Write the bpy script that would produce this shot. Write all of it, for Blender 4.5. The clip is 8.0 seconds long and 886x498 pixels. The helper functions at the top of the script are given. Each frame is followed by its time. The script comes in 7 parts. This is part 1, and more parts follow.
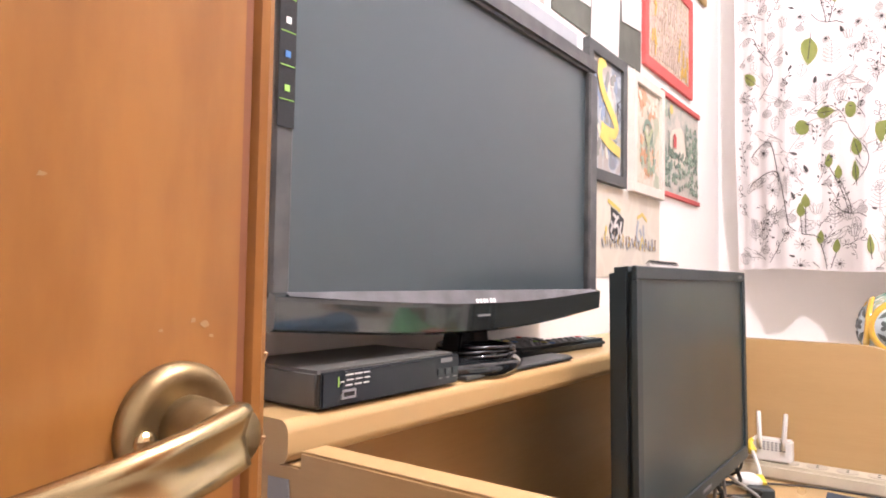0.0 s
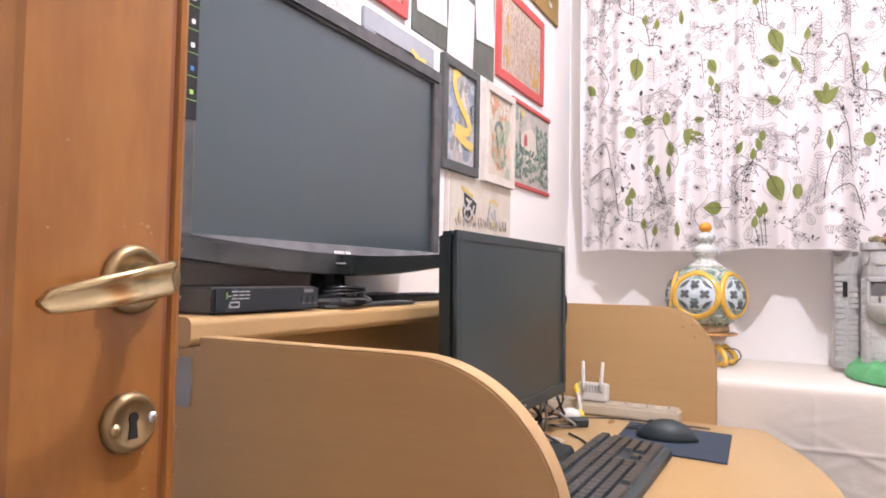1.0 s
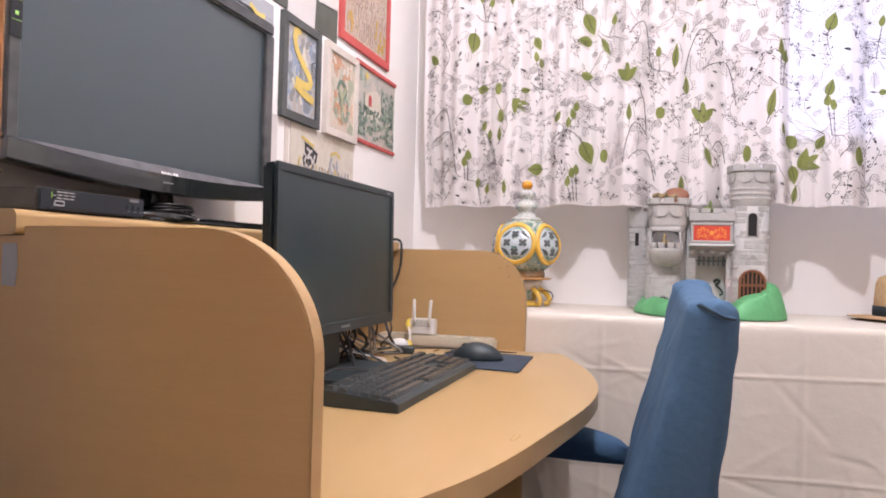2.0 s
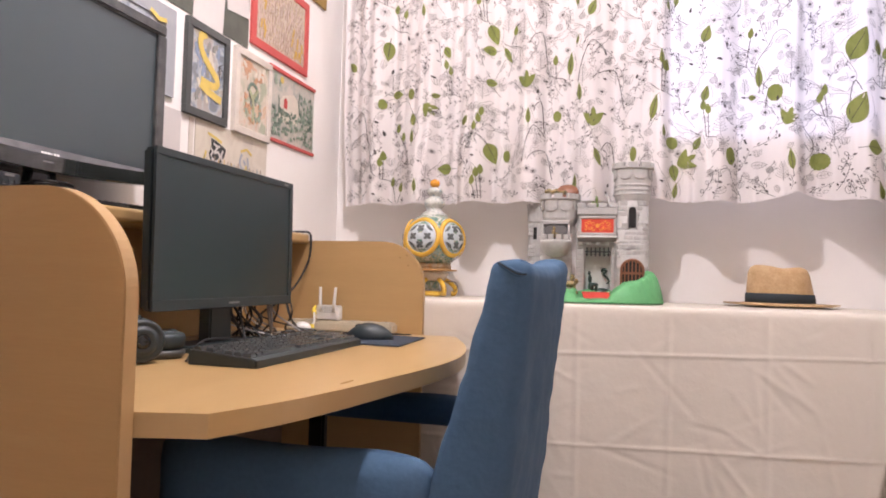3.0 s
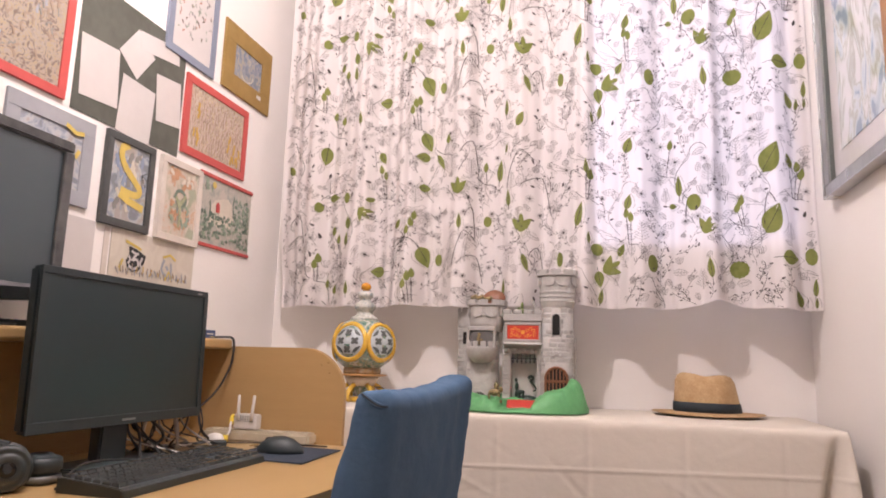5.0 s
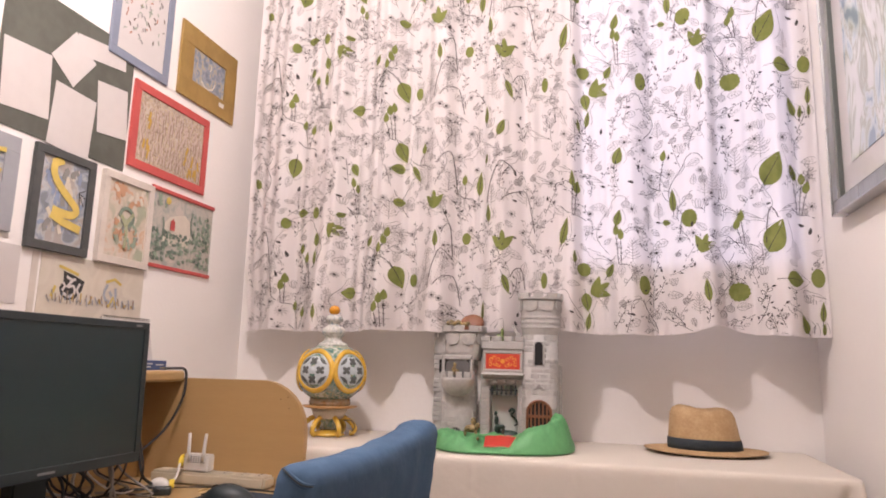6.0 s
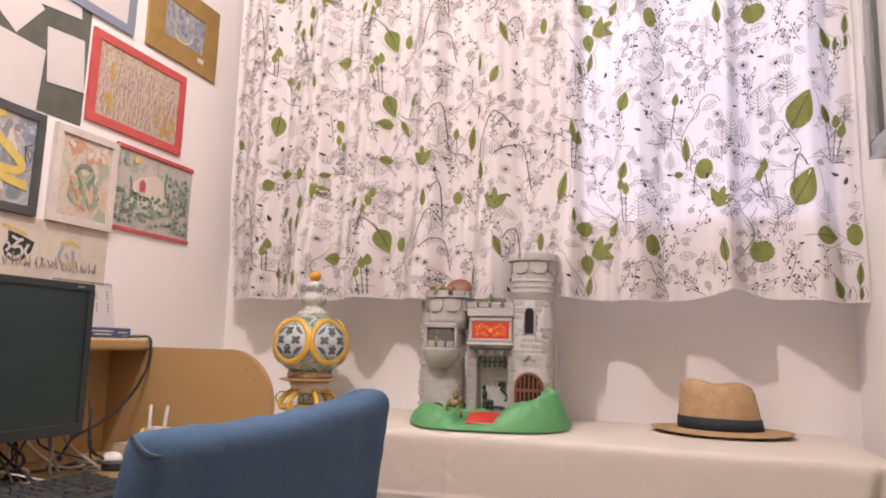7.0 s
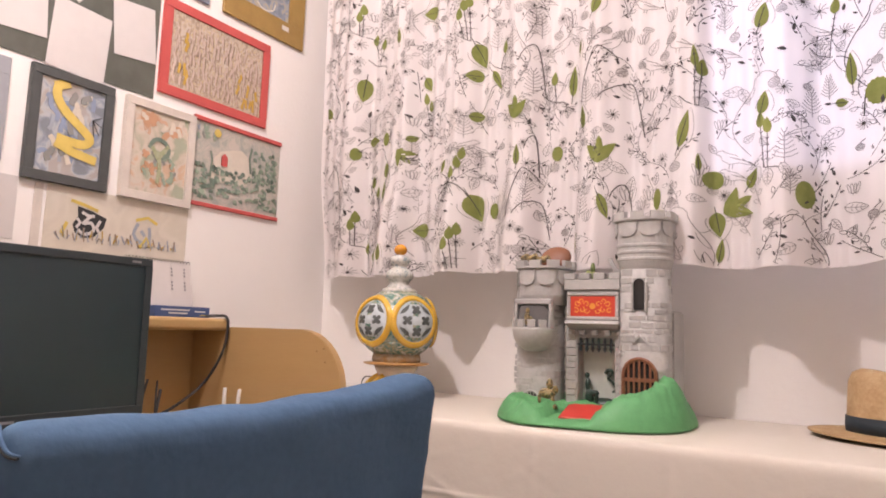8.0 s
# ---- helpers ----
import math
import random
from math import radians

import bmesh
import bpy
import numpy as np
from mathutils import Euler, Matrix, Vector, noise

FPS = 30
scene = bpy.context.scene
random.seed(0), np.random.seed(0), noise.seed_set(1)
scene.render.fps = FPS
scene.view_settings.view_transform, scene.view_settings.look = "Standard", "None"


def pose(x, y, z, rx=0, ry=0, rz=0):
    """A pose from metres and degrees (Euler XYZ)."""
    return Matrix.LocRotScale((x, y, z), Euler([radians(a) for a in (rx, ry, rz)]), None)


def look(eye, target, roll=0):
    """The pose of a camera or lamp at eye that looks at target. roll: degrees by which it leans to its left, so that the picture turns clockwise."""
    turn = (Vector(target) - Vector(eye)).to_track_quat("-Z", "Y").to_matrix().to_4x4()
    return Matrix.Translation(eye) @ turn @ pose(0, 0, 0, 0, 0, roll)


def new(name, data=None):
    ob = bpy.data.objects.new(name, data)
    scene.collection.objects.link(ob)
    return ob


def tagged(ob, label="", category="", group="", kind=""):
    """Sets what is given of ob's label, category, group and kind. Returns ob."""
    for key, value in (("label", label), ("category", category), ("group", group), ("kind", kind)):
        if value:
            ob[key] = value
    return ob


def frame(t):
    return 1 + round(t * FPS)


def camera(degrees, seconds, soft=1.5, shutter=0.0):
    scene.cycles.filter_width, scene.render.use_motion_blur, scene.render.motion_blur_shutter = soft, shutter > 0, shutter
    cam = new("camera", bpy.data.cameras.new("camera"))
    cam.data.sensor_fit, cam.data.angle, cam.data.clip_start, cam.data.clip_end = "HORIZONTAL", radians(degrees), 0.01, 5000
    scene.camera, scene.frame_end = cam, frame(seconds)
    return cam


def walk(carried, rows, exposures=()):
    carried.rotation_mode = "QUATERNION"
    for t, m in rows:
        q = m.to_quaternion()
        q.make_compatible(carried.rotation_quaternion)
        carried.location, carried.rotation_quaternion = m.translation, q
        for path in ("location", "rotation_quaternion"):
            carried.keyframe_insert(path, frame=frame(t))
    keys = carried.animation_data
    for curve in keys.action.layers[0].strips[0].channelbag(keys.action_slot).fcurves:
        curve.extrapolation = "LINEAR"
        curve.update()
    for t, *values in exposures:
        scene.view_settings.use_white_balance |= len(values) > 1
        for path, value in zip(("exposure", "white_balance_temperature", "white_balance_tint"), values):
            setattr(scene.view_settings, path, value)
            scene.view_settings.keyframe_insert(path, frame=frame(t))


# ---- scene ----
cam = camera(67.0, 8.0, 1.85)
PATH = [
    (0, (-0.027, -0.032, 1.13), (-1.199, 1.585, 1.213), 1.0),
    (0.5, (0.048, -0.115, 1.119), (-1.032, 1.566, 1.206), 1.0),
    (1, (0.146, -0.194, 1.081), (-0.778, 1.578, 1.158), 1.1),
    (1.5, (0.225, -0.252, 1.031), (-0.415, 1.642, 1.071), 1.3),
    (1.7, (0.25, -0.274, 1.013), (-0.362, 1.63, 1.04), 1.5),
    (2.8, (0.509, -0.347, 0.947), (-0.045, 1.574, 1.003), 1.3),
    (3, (0.549, -0.362, 0.922), (0.012, 1.563, 1.004), 1.5),
    (3.5, (0.642, -0.372, 0.844), (0.127, 1.548, 1.057), 1.7),
    (4, (0.687, -0.381, 0.842), (0.186, 1.537, 1.114), 1.7),
    (4.5, (0.72, -0.365, 0.91), (0.229, 1.55, 1.218), 1.7),
    (5, (0.721, -0.324, 0.997), (0.223, 1.585, 1.322), 1.7),
    (5.2, (0.726, -0.3, 1.028), (0.221, 1.606, 1.361), 1.8),
    (6.3, (0.789, -0.092, 1.076), (0.292, 1.816, 1.409), 1.4),
    (6.5, (0.824, -0.051, 1.07), (0.296, 1.853, 1.38), 1.6),
    (7, (0.861, 0.064, 1.04), (0.228, 1.939, 1.327), 1.7),
    (7.5, (0.9, 0.224, 1.031), (0.083, 2.03, 1.295), 1.8),
    (8, (0.909, 0.345, 1.027), (-0.144, 2.029, 1.265), 1.8),
]
EXPOSURES = [(0.0, 0.98, 5800, 10), (0.5, 0.80, 5550, 10), (1.0, 0.64, 5500, 10), (1.5, 0.47, 5500, 10), (3.0, 0.38, 5900, 11), (3.5, 0.33, 6000, 12), (4.5, 0.15, 6200, 14), (6.5, -0.02, 6300, 14), (8.0, 0.15, 6300, 14)]
walk(cam, [(t, look(eye, target, roll)) for t, eye, target, roll in PATH], EXPOSURES)

# ---- light ----
world = bpy.data.worlds.new("world")
scene.world = world
world.use_nodes = True
sky = world.node_tree.nodes.new("ShaderNodeTexSky")
sky.sky_type, sky.sun_disc = "NISHITA", False
sky.sun_elevation, sky.sun_rotation = radians(35), radians(200)
world.node_tree.links.new(sky.outputs[0], world.node_tree.nodes["Background"].inputs[0])
world.node_tree.nodes["Background"].inputs[1].default_value = 0.1

LAMP = (0.28, 0.48, 2.50)
bulb = bpy.data.lights.new("bulb", "POINT")
bulb.energy, bulb.color, bulb.shadow_soft_size = 63.0, (1.0, 0.877, 0.845), 0.025
new("bulb", bulb).location = LAMP
daylight = bpy.data.lights.new("daylight", "AREA")
daylight.shape, daylight.size, daylight.size_y = "RECTANGLE", 0.60, 0.95
daylight.energy, daylight.color, daylight.spread = 2.2, (0.66, 0.69, 1.0), radians(26)
new("daylight", daylight).matrix_world = look((0.945, 1.903, 1.83), (0.945, 0.0, 1.83))


# ---- materials ----
def surface(name, colour, rough=0.5, metal=0.0, vary=0.08, grain=40.0, stain=4.0, bump=0.0, bump_scale=200.0, stretch=(1, 1, 1), specular=0.5, second=None, translucent=0.0, coat=0.0, per_piece=0.0):
    """A surface whose colour varies at two sizes, with fine relief."""
    m = bpy.data.materials.new(name)
    m.use_nodes = True
    n, l = m.node_tree.nodes, m.node_tree.links
    b = n["Principled BSDF"]
    b.inputs["Roughness"].default_value, b.inputs["Metallic"].default_value = rough, metal
    b.inputs["Specular IOR Level"].default_value = specular
    b.inputs["Coat Weight"].default_value = coat
    b.inputs["Coat Roughness"].default_value = 0.12
    at = n.new("ShaderNodeTexCoord")
    size = n.new("ShaderNodeMapping")
    size.inputs["Scale"].default_value = stretch
    l.new(at.outputs["Object"], size.inputs["Vector"])

    def noisy(scale, detail):
        t = n.new("ShaderNodeTexNoise")
        t.inputs["Scale"].default_value, t.inputs["Detail"].default_value = scale, detail
        l.new(size.outputs[0], t.inputs["Vector"])
        return t

    fine, wide = noisy(grain, 6), noisy(stain, 3)
    other = second or tuple(c * 0.6 for c in colour)
    blend = n.new("ShaderNodeMix")
    blend.data_type = "RGBA"
    blend.inputs["A"].default_value, blend.inputs["B"].default_value = (*colour, 1), (*other, 1)
    add = n.new("ShaderNodeMath")
    add.operation = "ADD"
    l.new(fine.outputs["Fac"], add.inputs[0])
    l.new(wide.outputs["Fac"], add.inputs[1])
    fit_range = n.new("ShaderNodeMapRange")
    fit_range.interpolation_type = "SMOOTHSTEP"
    fit_range.inputs["From Min"].default_value, fit_range.inputs["From Max"].default_value = 0.65, 1.35
    fit_range.inputs["To Max"].default_value = min(1.0, vary * 4)
    l.new(add.outputs[0], fit_range.inputs["Value"])
    l.new(fit_range.outputs[0], blend.inputs["Factor"])
    colour_out = blend.outputs["Result"]
    if per_piece:
        info = n.new("ShaderNodeObjectInfo")
        hue = n.new("ShaderNodeHueSaturation")
        ranged = n.new("ShaderNodeMapRange")
        ranged.inputs["To Min"].default_value, ranged.inputs["To Max"].default_value = 1 - per_piece, 1 + per_piece
        l.new(info.outputs["Random"], ranged.inputs["Value"])
        l.new(ranged.outputs[0], hue.inputs["Value"])
        l.new(colour_out, hue.inputs["Color"])
        colour_out = hue.outputs[0]
    l.new(colour_out, b.inputs["Base Color"])
    r = n.new("ShaderNodeMapRange")
    r.inputs["To Min"].default_value, r.inputs["To Max"].default_value = max(0.02, rough * 0.8), min(1, rough * 1.2)
    l.new(wide.outputs["Fac"], r.inputs["Value"])
    l.new(r.outputs[0], b.inputs["Roughness"])
    if bump:
        relief = n.new("ShaderNodeBump")
        relief.inputs["Strength"].default_value, relief.inputs["Distance"].default_value = bump, 0.002
        l.new(noisy(bump_scale, 4).outputs["Fac"], relief.inputs["Height"])
        l.new(relief.outputs[0], b.inputs["Normal"])
    if translucent:
        thin = n.new("ShaderNodeBsdfTranslucent")
        l.new(colour_out, thin.inputs["Color"])
        both = n.new("ShaderNodeMixShader")
        both.inputs[0].default_value = translucent
        l.new(b.outputs[0], both.inputs[1])
        l.new(thin.outputs[0], both.inputs[2])
        l.new(both.outputs[0], n["Material Output"].inputs["Surface"])
    return m


def blotched(name, colours, scale=18.0, rough=0.6, distort=1.5, seed=0.0, stretch=(1, 1, 1)):
    """Loose brush work: a few colours in torn patches."""
    m = bpy.data.materials.new(name)
    m.use_nodes = True
    n, l = m.node_tree.nodes, m.node_tree.links
    at = n.new("ShaderNodeTexCoord")
    place = n.new("ShaderNodeMapping")
    place.inputs["Location"].default_value = (seed, seed * 2, seed * 3)
    place.inputs["Scale"].default_value = stretch
    l.new(at.outputs["Object"], place.inputs["Vector"])
    t = n.new("ShaderNodeTexNoise")
    t.inputs["Scale"].default_value, t.inputs["Detail"].default_value, t.inputs["Distortion"].default_value = scale, 3, distort
    l.new(place.outputs[0], t.inputs["Vector"])
    ramp = n.new("ShaderNodeValToRGB")
    steps = ramp.color_ramp.elements
    while len(steps) < len(colours):
        steps.new(0.5)
    for i, c in enumerate(colours):
        steps[i].position = 0.39 + 0.22 * i / max(1, len(colours) - 1)
        steps[i].color = (*c, 1)
    l.new(t.outputs["Fac"], ramp.inputs["Fac"])
    l.new(ramp.outputs[0], n["Principled BSDF"].inputs["Base Color"])
    n["Principled BSDF"].inputs["Roughness"].default_value = rough
    return m


def clear(name, rough=0.02):
    m = bpy.data.materials.new(name)
    m.use_nodes = True
    b = m.node_tree.nodes["Principled BSDF"]
    b.inputs["Transmission Weight"].default_value, b.inputs["Roughness"].default_value = 1.0, rough
    b.inputs["IOR"].default_value = 1.45
    return m


PLASTER = surface("white_plaster", (0.84, 0.81, 0.775), 0.85, vary=0.03, grain=60, stain=2.5, bump=0.25, bump_scale=90, second=(0.77, 0.73, 0.695))
# the floor is unseen; its paleness is set to bounce light under the desk
FLOOR_TILE = surface("floor_tile", (0.55, 0.49, 0.43), 0.35, vary=0.1, per_piece=0.06)
GROUT = surface("grout", (0.30, 0.28, 0.26), 0.9)
DOOR_WOOD = surface("varnished_door_wood", (0.300, 0.130, 0.027), 0.36, vary=0.16, grain=26, stain=9, stretch=(3, 3, 0.8), bump=0.05, bump_scale=50, second=(0.205, 0.078, 0.014), coat=0.10)
DOOR_DARK = surface("dark_door_groove", (0.20, 0.07, 0.025), 0.4, stretch=(8, 8, 0.5))
BRASS = surface("aged_brass", (0.56, 0.45, 0.25), 0.27, 0.95, vary=0.10, grain=25, stain=12, second=(0.26, 0.17, 0.07), bump=0.05, bump_scale=60)
BRASS_DULL = surface("tarnished_brass", (0.34, 0.255, 0.13), 0.42, 0.9, vary=0.14, grain=60, stain=25, second=(0.15, 0.10, 0.05), bump=0.1)
# near-black for solid patches that paint the shade inside small openings
HOLE_SHADE = surface("opening_shade", (0.012, 0.010, 0.009), 0.8)
BEECH = surface("beech_laminate", (0.448, 0.292, 0.127), 0.38, vary=0.07, grain=26, stain=3, stretch=(1, 1, 14), second=(0.37, 0.228, 0.092), bump=0.01)
BEECH_TOP = surface("beech_laminate_top", (0.455, 0.306, 0.134), 0.30, vary=0.07, grain=6, stain=2.5, stretch=(4, 1, 1), second=(0.385, 0.245, 0.100))
BEECH_EDGE = surface("beech_edging", (0.425, 0.275, 0.120), 0.40, vary=0.06, grain=30, stretch=(6, 6, 6), second=(0.44, 0.27, 0.12))
BLACK = surface("black_plastic", (0.023, 0.033, 0.036), 0.45, vary=0.06, bump=0.06, bump_scale=600)
BLACK_GLOSS = surface("glossy_black_plastic", (0.010, 0.011, 0.012), 0.07, vary=0.04)
BLACK_DUST = surface("dusty_black_plastic", (0.040, 0.042, 0.044), 0.45, vary=0.16, grain=40, stain=16, second=(0.13, 0.128, 0.122))
SCREEN = surface("matt_screen", (0.017, 0.031, 0.035), 0.30, vary=0.001, stain=3, specular=0.5)
SCREEN_TV = surface("television_panel", (0.045, 0.062, 0.068), 0.34, vary=0.001, stain=3, specular=0.8)
KEYCAP = surface("keycap", (0.055, 0.060, 0.060), 0.26, vary=0.08, per_piece=0.15)
PRINT_WHITE = surface("white_print", (0.72, 0.72, 0.70), 0.5)
PRINT_GREEN = surface("lime_print", (0.30, 0.55, 0.10), 0.5)
PRINT_GREY = surface("grey_print", (0.22, 0.22, 0.22), 0.5)
PRINT_BLUE = surface("blue_print", (0.05, 0.16, 0.40), 0.5)
SILVER = surface("silver_metal", (0.60, 0.61, 0.62), 0.28, 0.9, vary=0.06)
CABLE = surface("black_cable", (0.020, 0.020, 0.020), 0.5)
CABLE_GREY = surface("grey_cable", (0.30, 0.29, 0.28), 0.55)
CABLE_WHITE = surface("white_cable", (0.72, 0.70, 0.66), 0.45)
CABLE_YELLOW = surface("yellow_cable", (0.82, 0.62, 0.06), 0.45)
WHITE_PLASTIC = surface("white_plastic", (0.74, 0.72, 0.68), 0.4, vary=0.03)
BEIGE_PLASTIC = surface("beige_plastic", (0.56, 0.50, 0.38), 0.5, vary=0.06)
PAD = surface("navy_mouse_pad", (0.032, 0.046, 0.072), 0.85, vary=0.1, bump=0.3, bump_scale=900)
DENIM = surface("blue_cotton_cover", (0.070, 0.128, 0.215), 0.92, vary=0.12, grain=120, stain=6, second=(0.050, 0.097, 0.168), bump=1.0, bump_scale=48, specular=0.2)
DARK_METAL = surface("dark_metal", (0.03, 0.03, 0.03), 0.4, 0.6)
LINEN = surface("white_cotton_cloth", (0.67, 0.62, 0.54), 0.9, vary=0.04, grain=150, stain=3, second=(0.61, 0.55, 0.48), bump=0.5, bump_scale=45, specular=0.2)
PINE = surface("plain_pine", (0.50, 0.34, 0.18), 0.5, stretch=(1, 8, 8))
CURTAIN = surface("white_curtain_cotton", (0.86, 0.82, 0.81), 0.95, vary=0.03, grain=200, stain=3, second=(0.81, 0.76, 0.75), bump=0.1, bump_scale=900, specular=0.15, translucent=0.30)
LEAF_INK = surface("green_leaf_ink", (0.275, 0.30, 0.095), 0.9, vary=0.16, grain=60, stain=18, second=(0.19, 0.225, 0.062), specular=0.15, translucent=0.25)
DARK_INK = surface("charcoal_ink", (0.085, 0.078, 0.075), 0.9, specular=0.15, translucent=0.2)
GREY_INK = surface("grey_ink", (0.40, 0.375, 0.365), 0.9, vary=0.15, specular=0.15, translucent=0.3)
STONE = surface("grey_toy_plastic", (0.46, 0.45, 0.43), 0.55, vary=0.12, grain=110, stain=24, second=(0.32, 0.315, 0.30), bump=0.5, bump_scale=130)
GRASS = surface("green_toy_plastic", (0.125, 0.38, 0.15), 0.60, vary=0.16, grain=45, stain=14, second=(0.085, 0.27, 0.105), bump=0.8, bump_scale=60)
RED = surface("red_toy_plastic", (0.60, 0.050, 0.035), 0.5, vary=0.05)
ORANGE = surface("orange_sticker_ink", (0.80, 0.36, 0.05), 0.5)
TOY_BROWN = surface("brown_toy_plastic", (0.22, 0.085, 0.04), 0.5, vary=0.08)
TOY_DARK = surface("dark_green_toy_plastic", (0.018, 0.045, 0.032), 0.4, vary=0.1)
TOY_MIX = blotched("painted_toy_figure", [(0.05, 0.07, 0.03), (0.28, 0.18, 0.06), (0.35, 0.28, 0.14), (0.08, 0.06, 0.04)], 90)
TOY_INSIDE = surface("grey_toy_inside", (0.56, 0.60, 0.55), 0.6)
GLAZE_YELLOW = surface("yellow_glaze", (0.70, 0.45, 0.06), 0.16, vary=0.1, grain=50, stain=20, second=(0.50, 0.24, 0.02), coat=0.4)
GLAZE_BLUE = surface("pale_blue_glaze", (0.56, 0.62, 0.64), 0.18, vary=0.1, grain=60, stain=25, second=(0.36, 0.43, 0.47), coat=0.4)
GLAZE_WHITE = blotched("painted_white_glaze", [(0.28, 0.34, 0.34), (0.56, 0.56, 0.52), (0.62, 0.61, 0.57), (0.40, 0.42, 0.36)], 55, 0.18)
GLAZE_GREEN = blotched("painted_green_glaze", [(0.10, 0.20, 0.16), (0.26, 0.36, 0.32), (0.30, 0.30, 0.16), (0.50, 0.52, 0.48)], 60, 0.2)
# dark colour for the shade inside the urn's piercings
PIERCING_SHADE = surface("shade_in_piercings", (0.12, 0.135, 0.13), 0.6, vary=0.2)
GLAZE_CREAM = surface("cream_glaze", (0.66, 0.56, 0.44), 0.2, vary=0.08, coat=0.3)
STRAW = surface("woven_straw", (0.53, 0.375, 0.21), 0.8, vary=0.16, grain=160, stain=30, second=(0.36, 0.22, 0.095), bump=0.9, bump_scale=330, specular=0.25)
# navy of the hat ribbon, also used as shade in the chair cover's fold
RIBBON_AND_FOLD = surface("ribbon_and_fold_shade", (0.014, 0.024, 0.032), 0.7, vary=0.05, bump=0.2, bump_scale=800)
PAPER = surface("white_paper", (0.60, 0.565, 0.54), 0.8, vary=0.03, stain=6)
CREAM_PAPER = surface("cream_paper", (0.66, 0.60, 0.50), 0.8, vary=0.06, stain=8)
CARD_GREEN = surface("dark_green_card", (0.105, 0.108, 0.088), 0.75, vary=0.12, stain=10)
CARD_RED = surface("red_card", (0.52, 0.085, 0.075), 0.65, vary=0.06, stain=12)
CARD_BLUE = surface("grey_blue_card", (0.23, 0.26, 0.33), 0.7, vary=0.06)
CARD_GREY = surface("grey_card", (0.33, 0.34, 0.36), 0.7, vary=0.06)
CARD_GOLD = surface("ochre_card", (0.33, 0.205, 0.055), 0.6, vary=0.1, stain=14)
CARD_BLACK = surface("black_painted_wood", (0.070, 0.074, 0.072), 0.5, vary=0.1, stain=20)
CARD_WHITE = surface("white_painted_wood", (0.66, 0.60, 0.53), 0.5, vary=0.08, stain=14)
YELLOW_PAINT = surface("yellow_poster_paint", (0.66, 0.50, 0.12), 0.6, vary=0.1, stain=30)
BLACK_PAINT = surface("black_poster_paint", (0.03, 0.03, 0.03), 0.6)
GLASS = clear("window_glass")
WHITE_PAINT = surface("white_gloss_paint", (0.78, 0.77, 0.75), 0.35)
SILVER_FRAME = surface("brushed_silver_frame", (0.46, 0.48, 0.47), 0.30, 0.85, vary=0.12, stretch=(10, 10, 1))


# ---- builders ----
def part(name, bm, material, parent=None, label="", smooth=False):
    """One mesh object from a bmesh, under a thing or a part."""
    me = bpy.data.meshes.new(name)
    bm.normal_update()
    bm.to_mesh(me)
    bm.free()
    me.materials.append(material)
    if smooth:
        for p in me.polygons:
            p.use_smooth = True
    ob = new(name, me)
    if parent is not None:
        ob.parent = parent
        ob.matrix_parent_inverse = parent.matrix_basis.inverted()
    if label:
        ob["label"] = label
    return ob


def thing(name, label, category, at=(0, 0, 0), group="", kind="", turn=0.0):
    """An Empty at the thing's base; its parts are built in world metres."""
    ob = new(name)
    ob.empty_display_size = 0.05
    ob.matrix_basis = pose(*at, 0, 0, turn)
    return tagged(ob, label, category, group, kind)


def box(x0, x1, y0, y1, z0, z1, bevel=0.0, segments=1, bm=None):
    own = bm is None
    b = bmesh.new()
    bmesh.ops.create_cube(b, size=1.0)
    bmesh.ops.scale(b, vec=(x1 - x0, y1 - y0, z1 - z0), verts=b.verts)
    bmesh.ops.translate(b, vec=((x0 + x1) / 2, (y0 + y1) / 2, (z0 + z1) / 2), verts=b.verts)
    if bevel:
        bmesh.ops.bevel(b, geom=b.edges[:], offset=bevel, segments=segments, affect="EDGES", clamp_overlap=True)
    if own:
        return b
    me = bpy.data.meshes.new("tmp")
    b.to_mesh(me)
    b.free()
    bm.from_mesh(me)
    bpy.data.meshes.remove(me)
    return bm


def moved(bm, m):
    bmesh.ops.transform(bm, matrix=m, verts=bm.verts)
    return bm


def slab(outline, low, high, axis="z", bevel=0.0):
    """A plate with a given outline; axis z: (x, y), axis y: (x, z), axis x: (y, z)."""
    bm = bmesh.new()

    def at(p, h):
        return {"z": (p[0], p[1], h), "y": (p[0], h, p[1]), "x": (h, p[0], p[1])}[axis]

    a = [bm.verts.new(at(p, low)) for p in outline]
    b = [bm.verts.new(at(p, high)) for p in outline]
    caps = [bm.faces.new(a), bm.faces.new(b)]
    for i in range(len(a)):
        j = (i + 1) % len(a)
        bm.faces.new((a[i], a[j], b[j], b[i]))
    bmesh.ops.recalc_face_normals(bm, faces=bm.faces[:])
    if bevel:
        bmesh.ops.bevel(bm, geom=list({e for f in caps for e in f.edges}), offset=bevel, segments=2, affect="EDGES", clamp_overlap=True)
    return bm


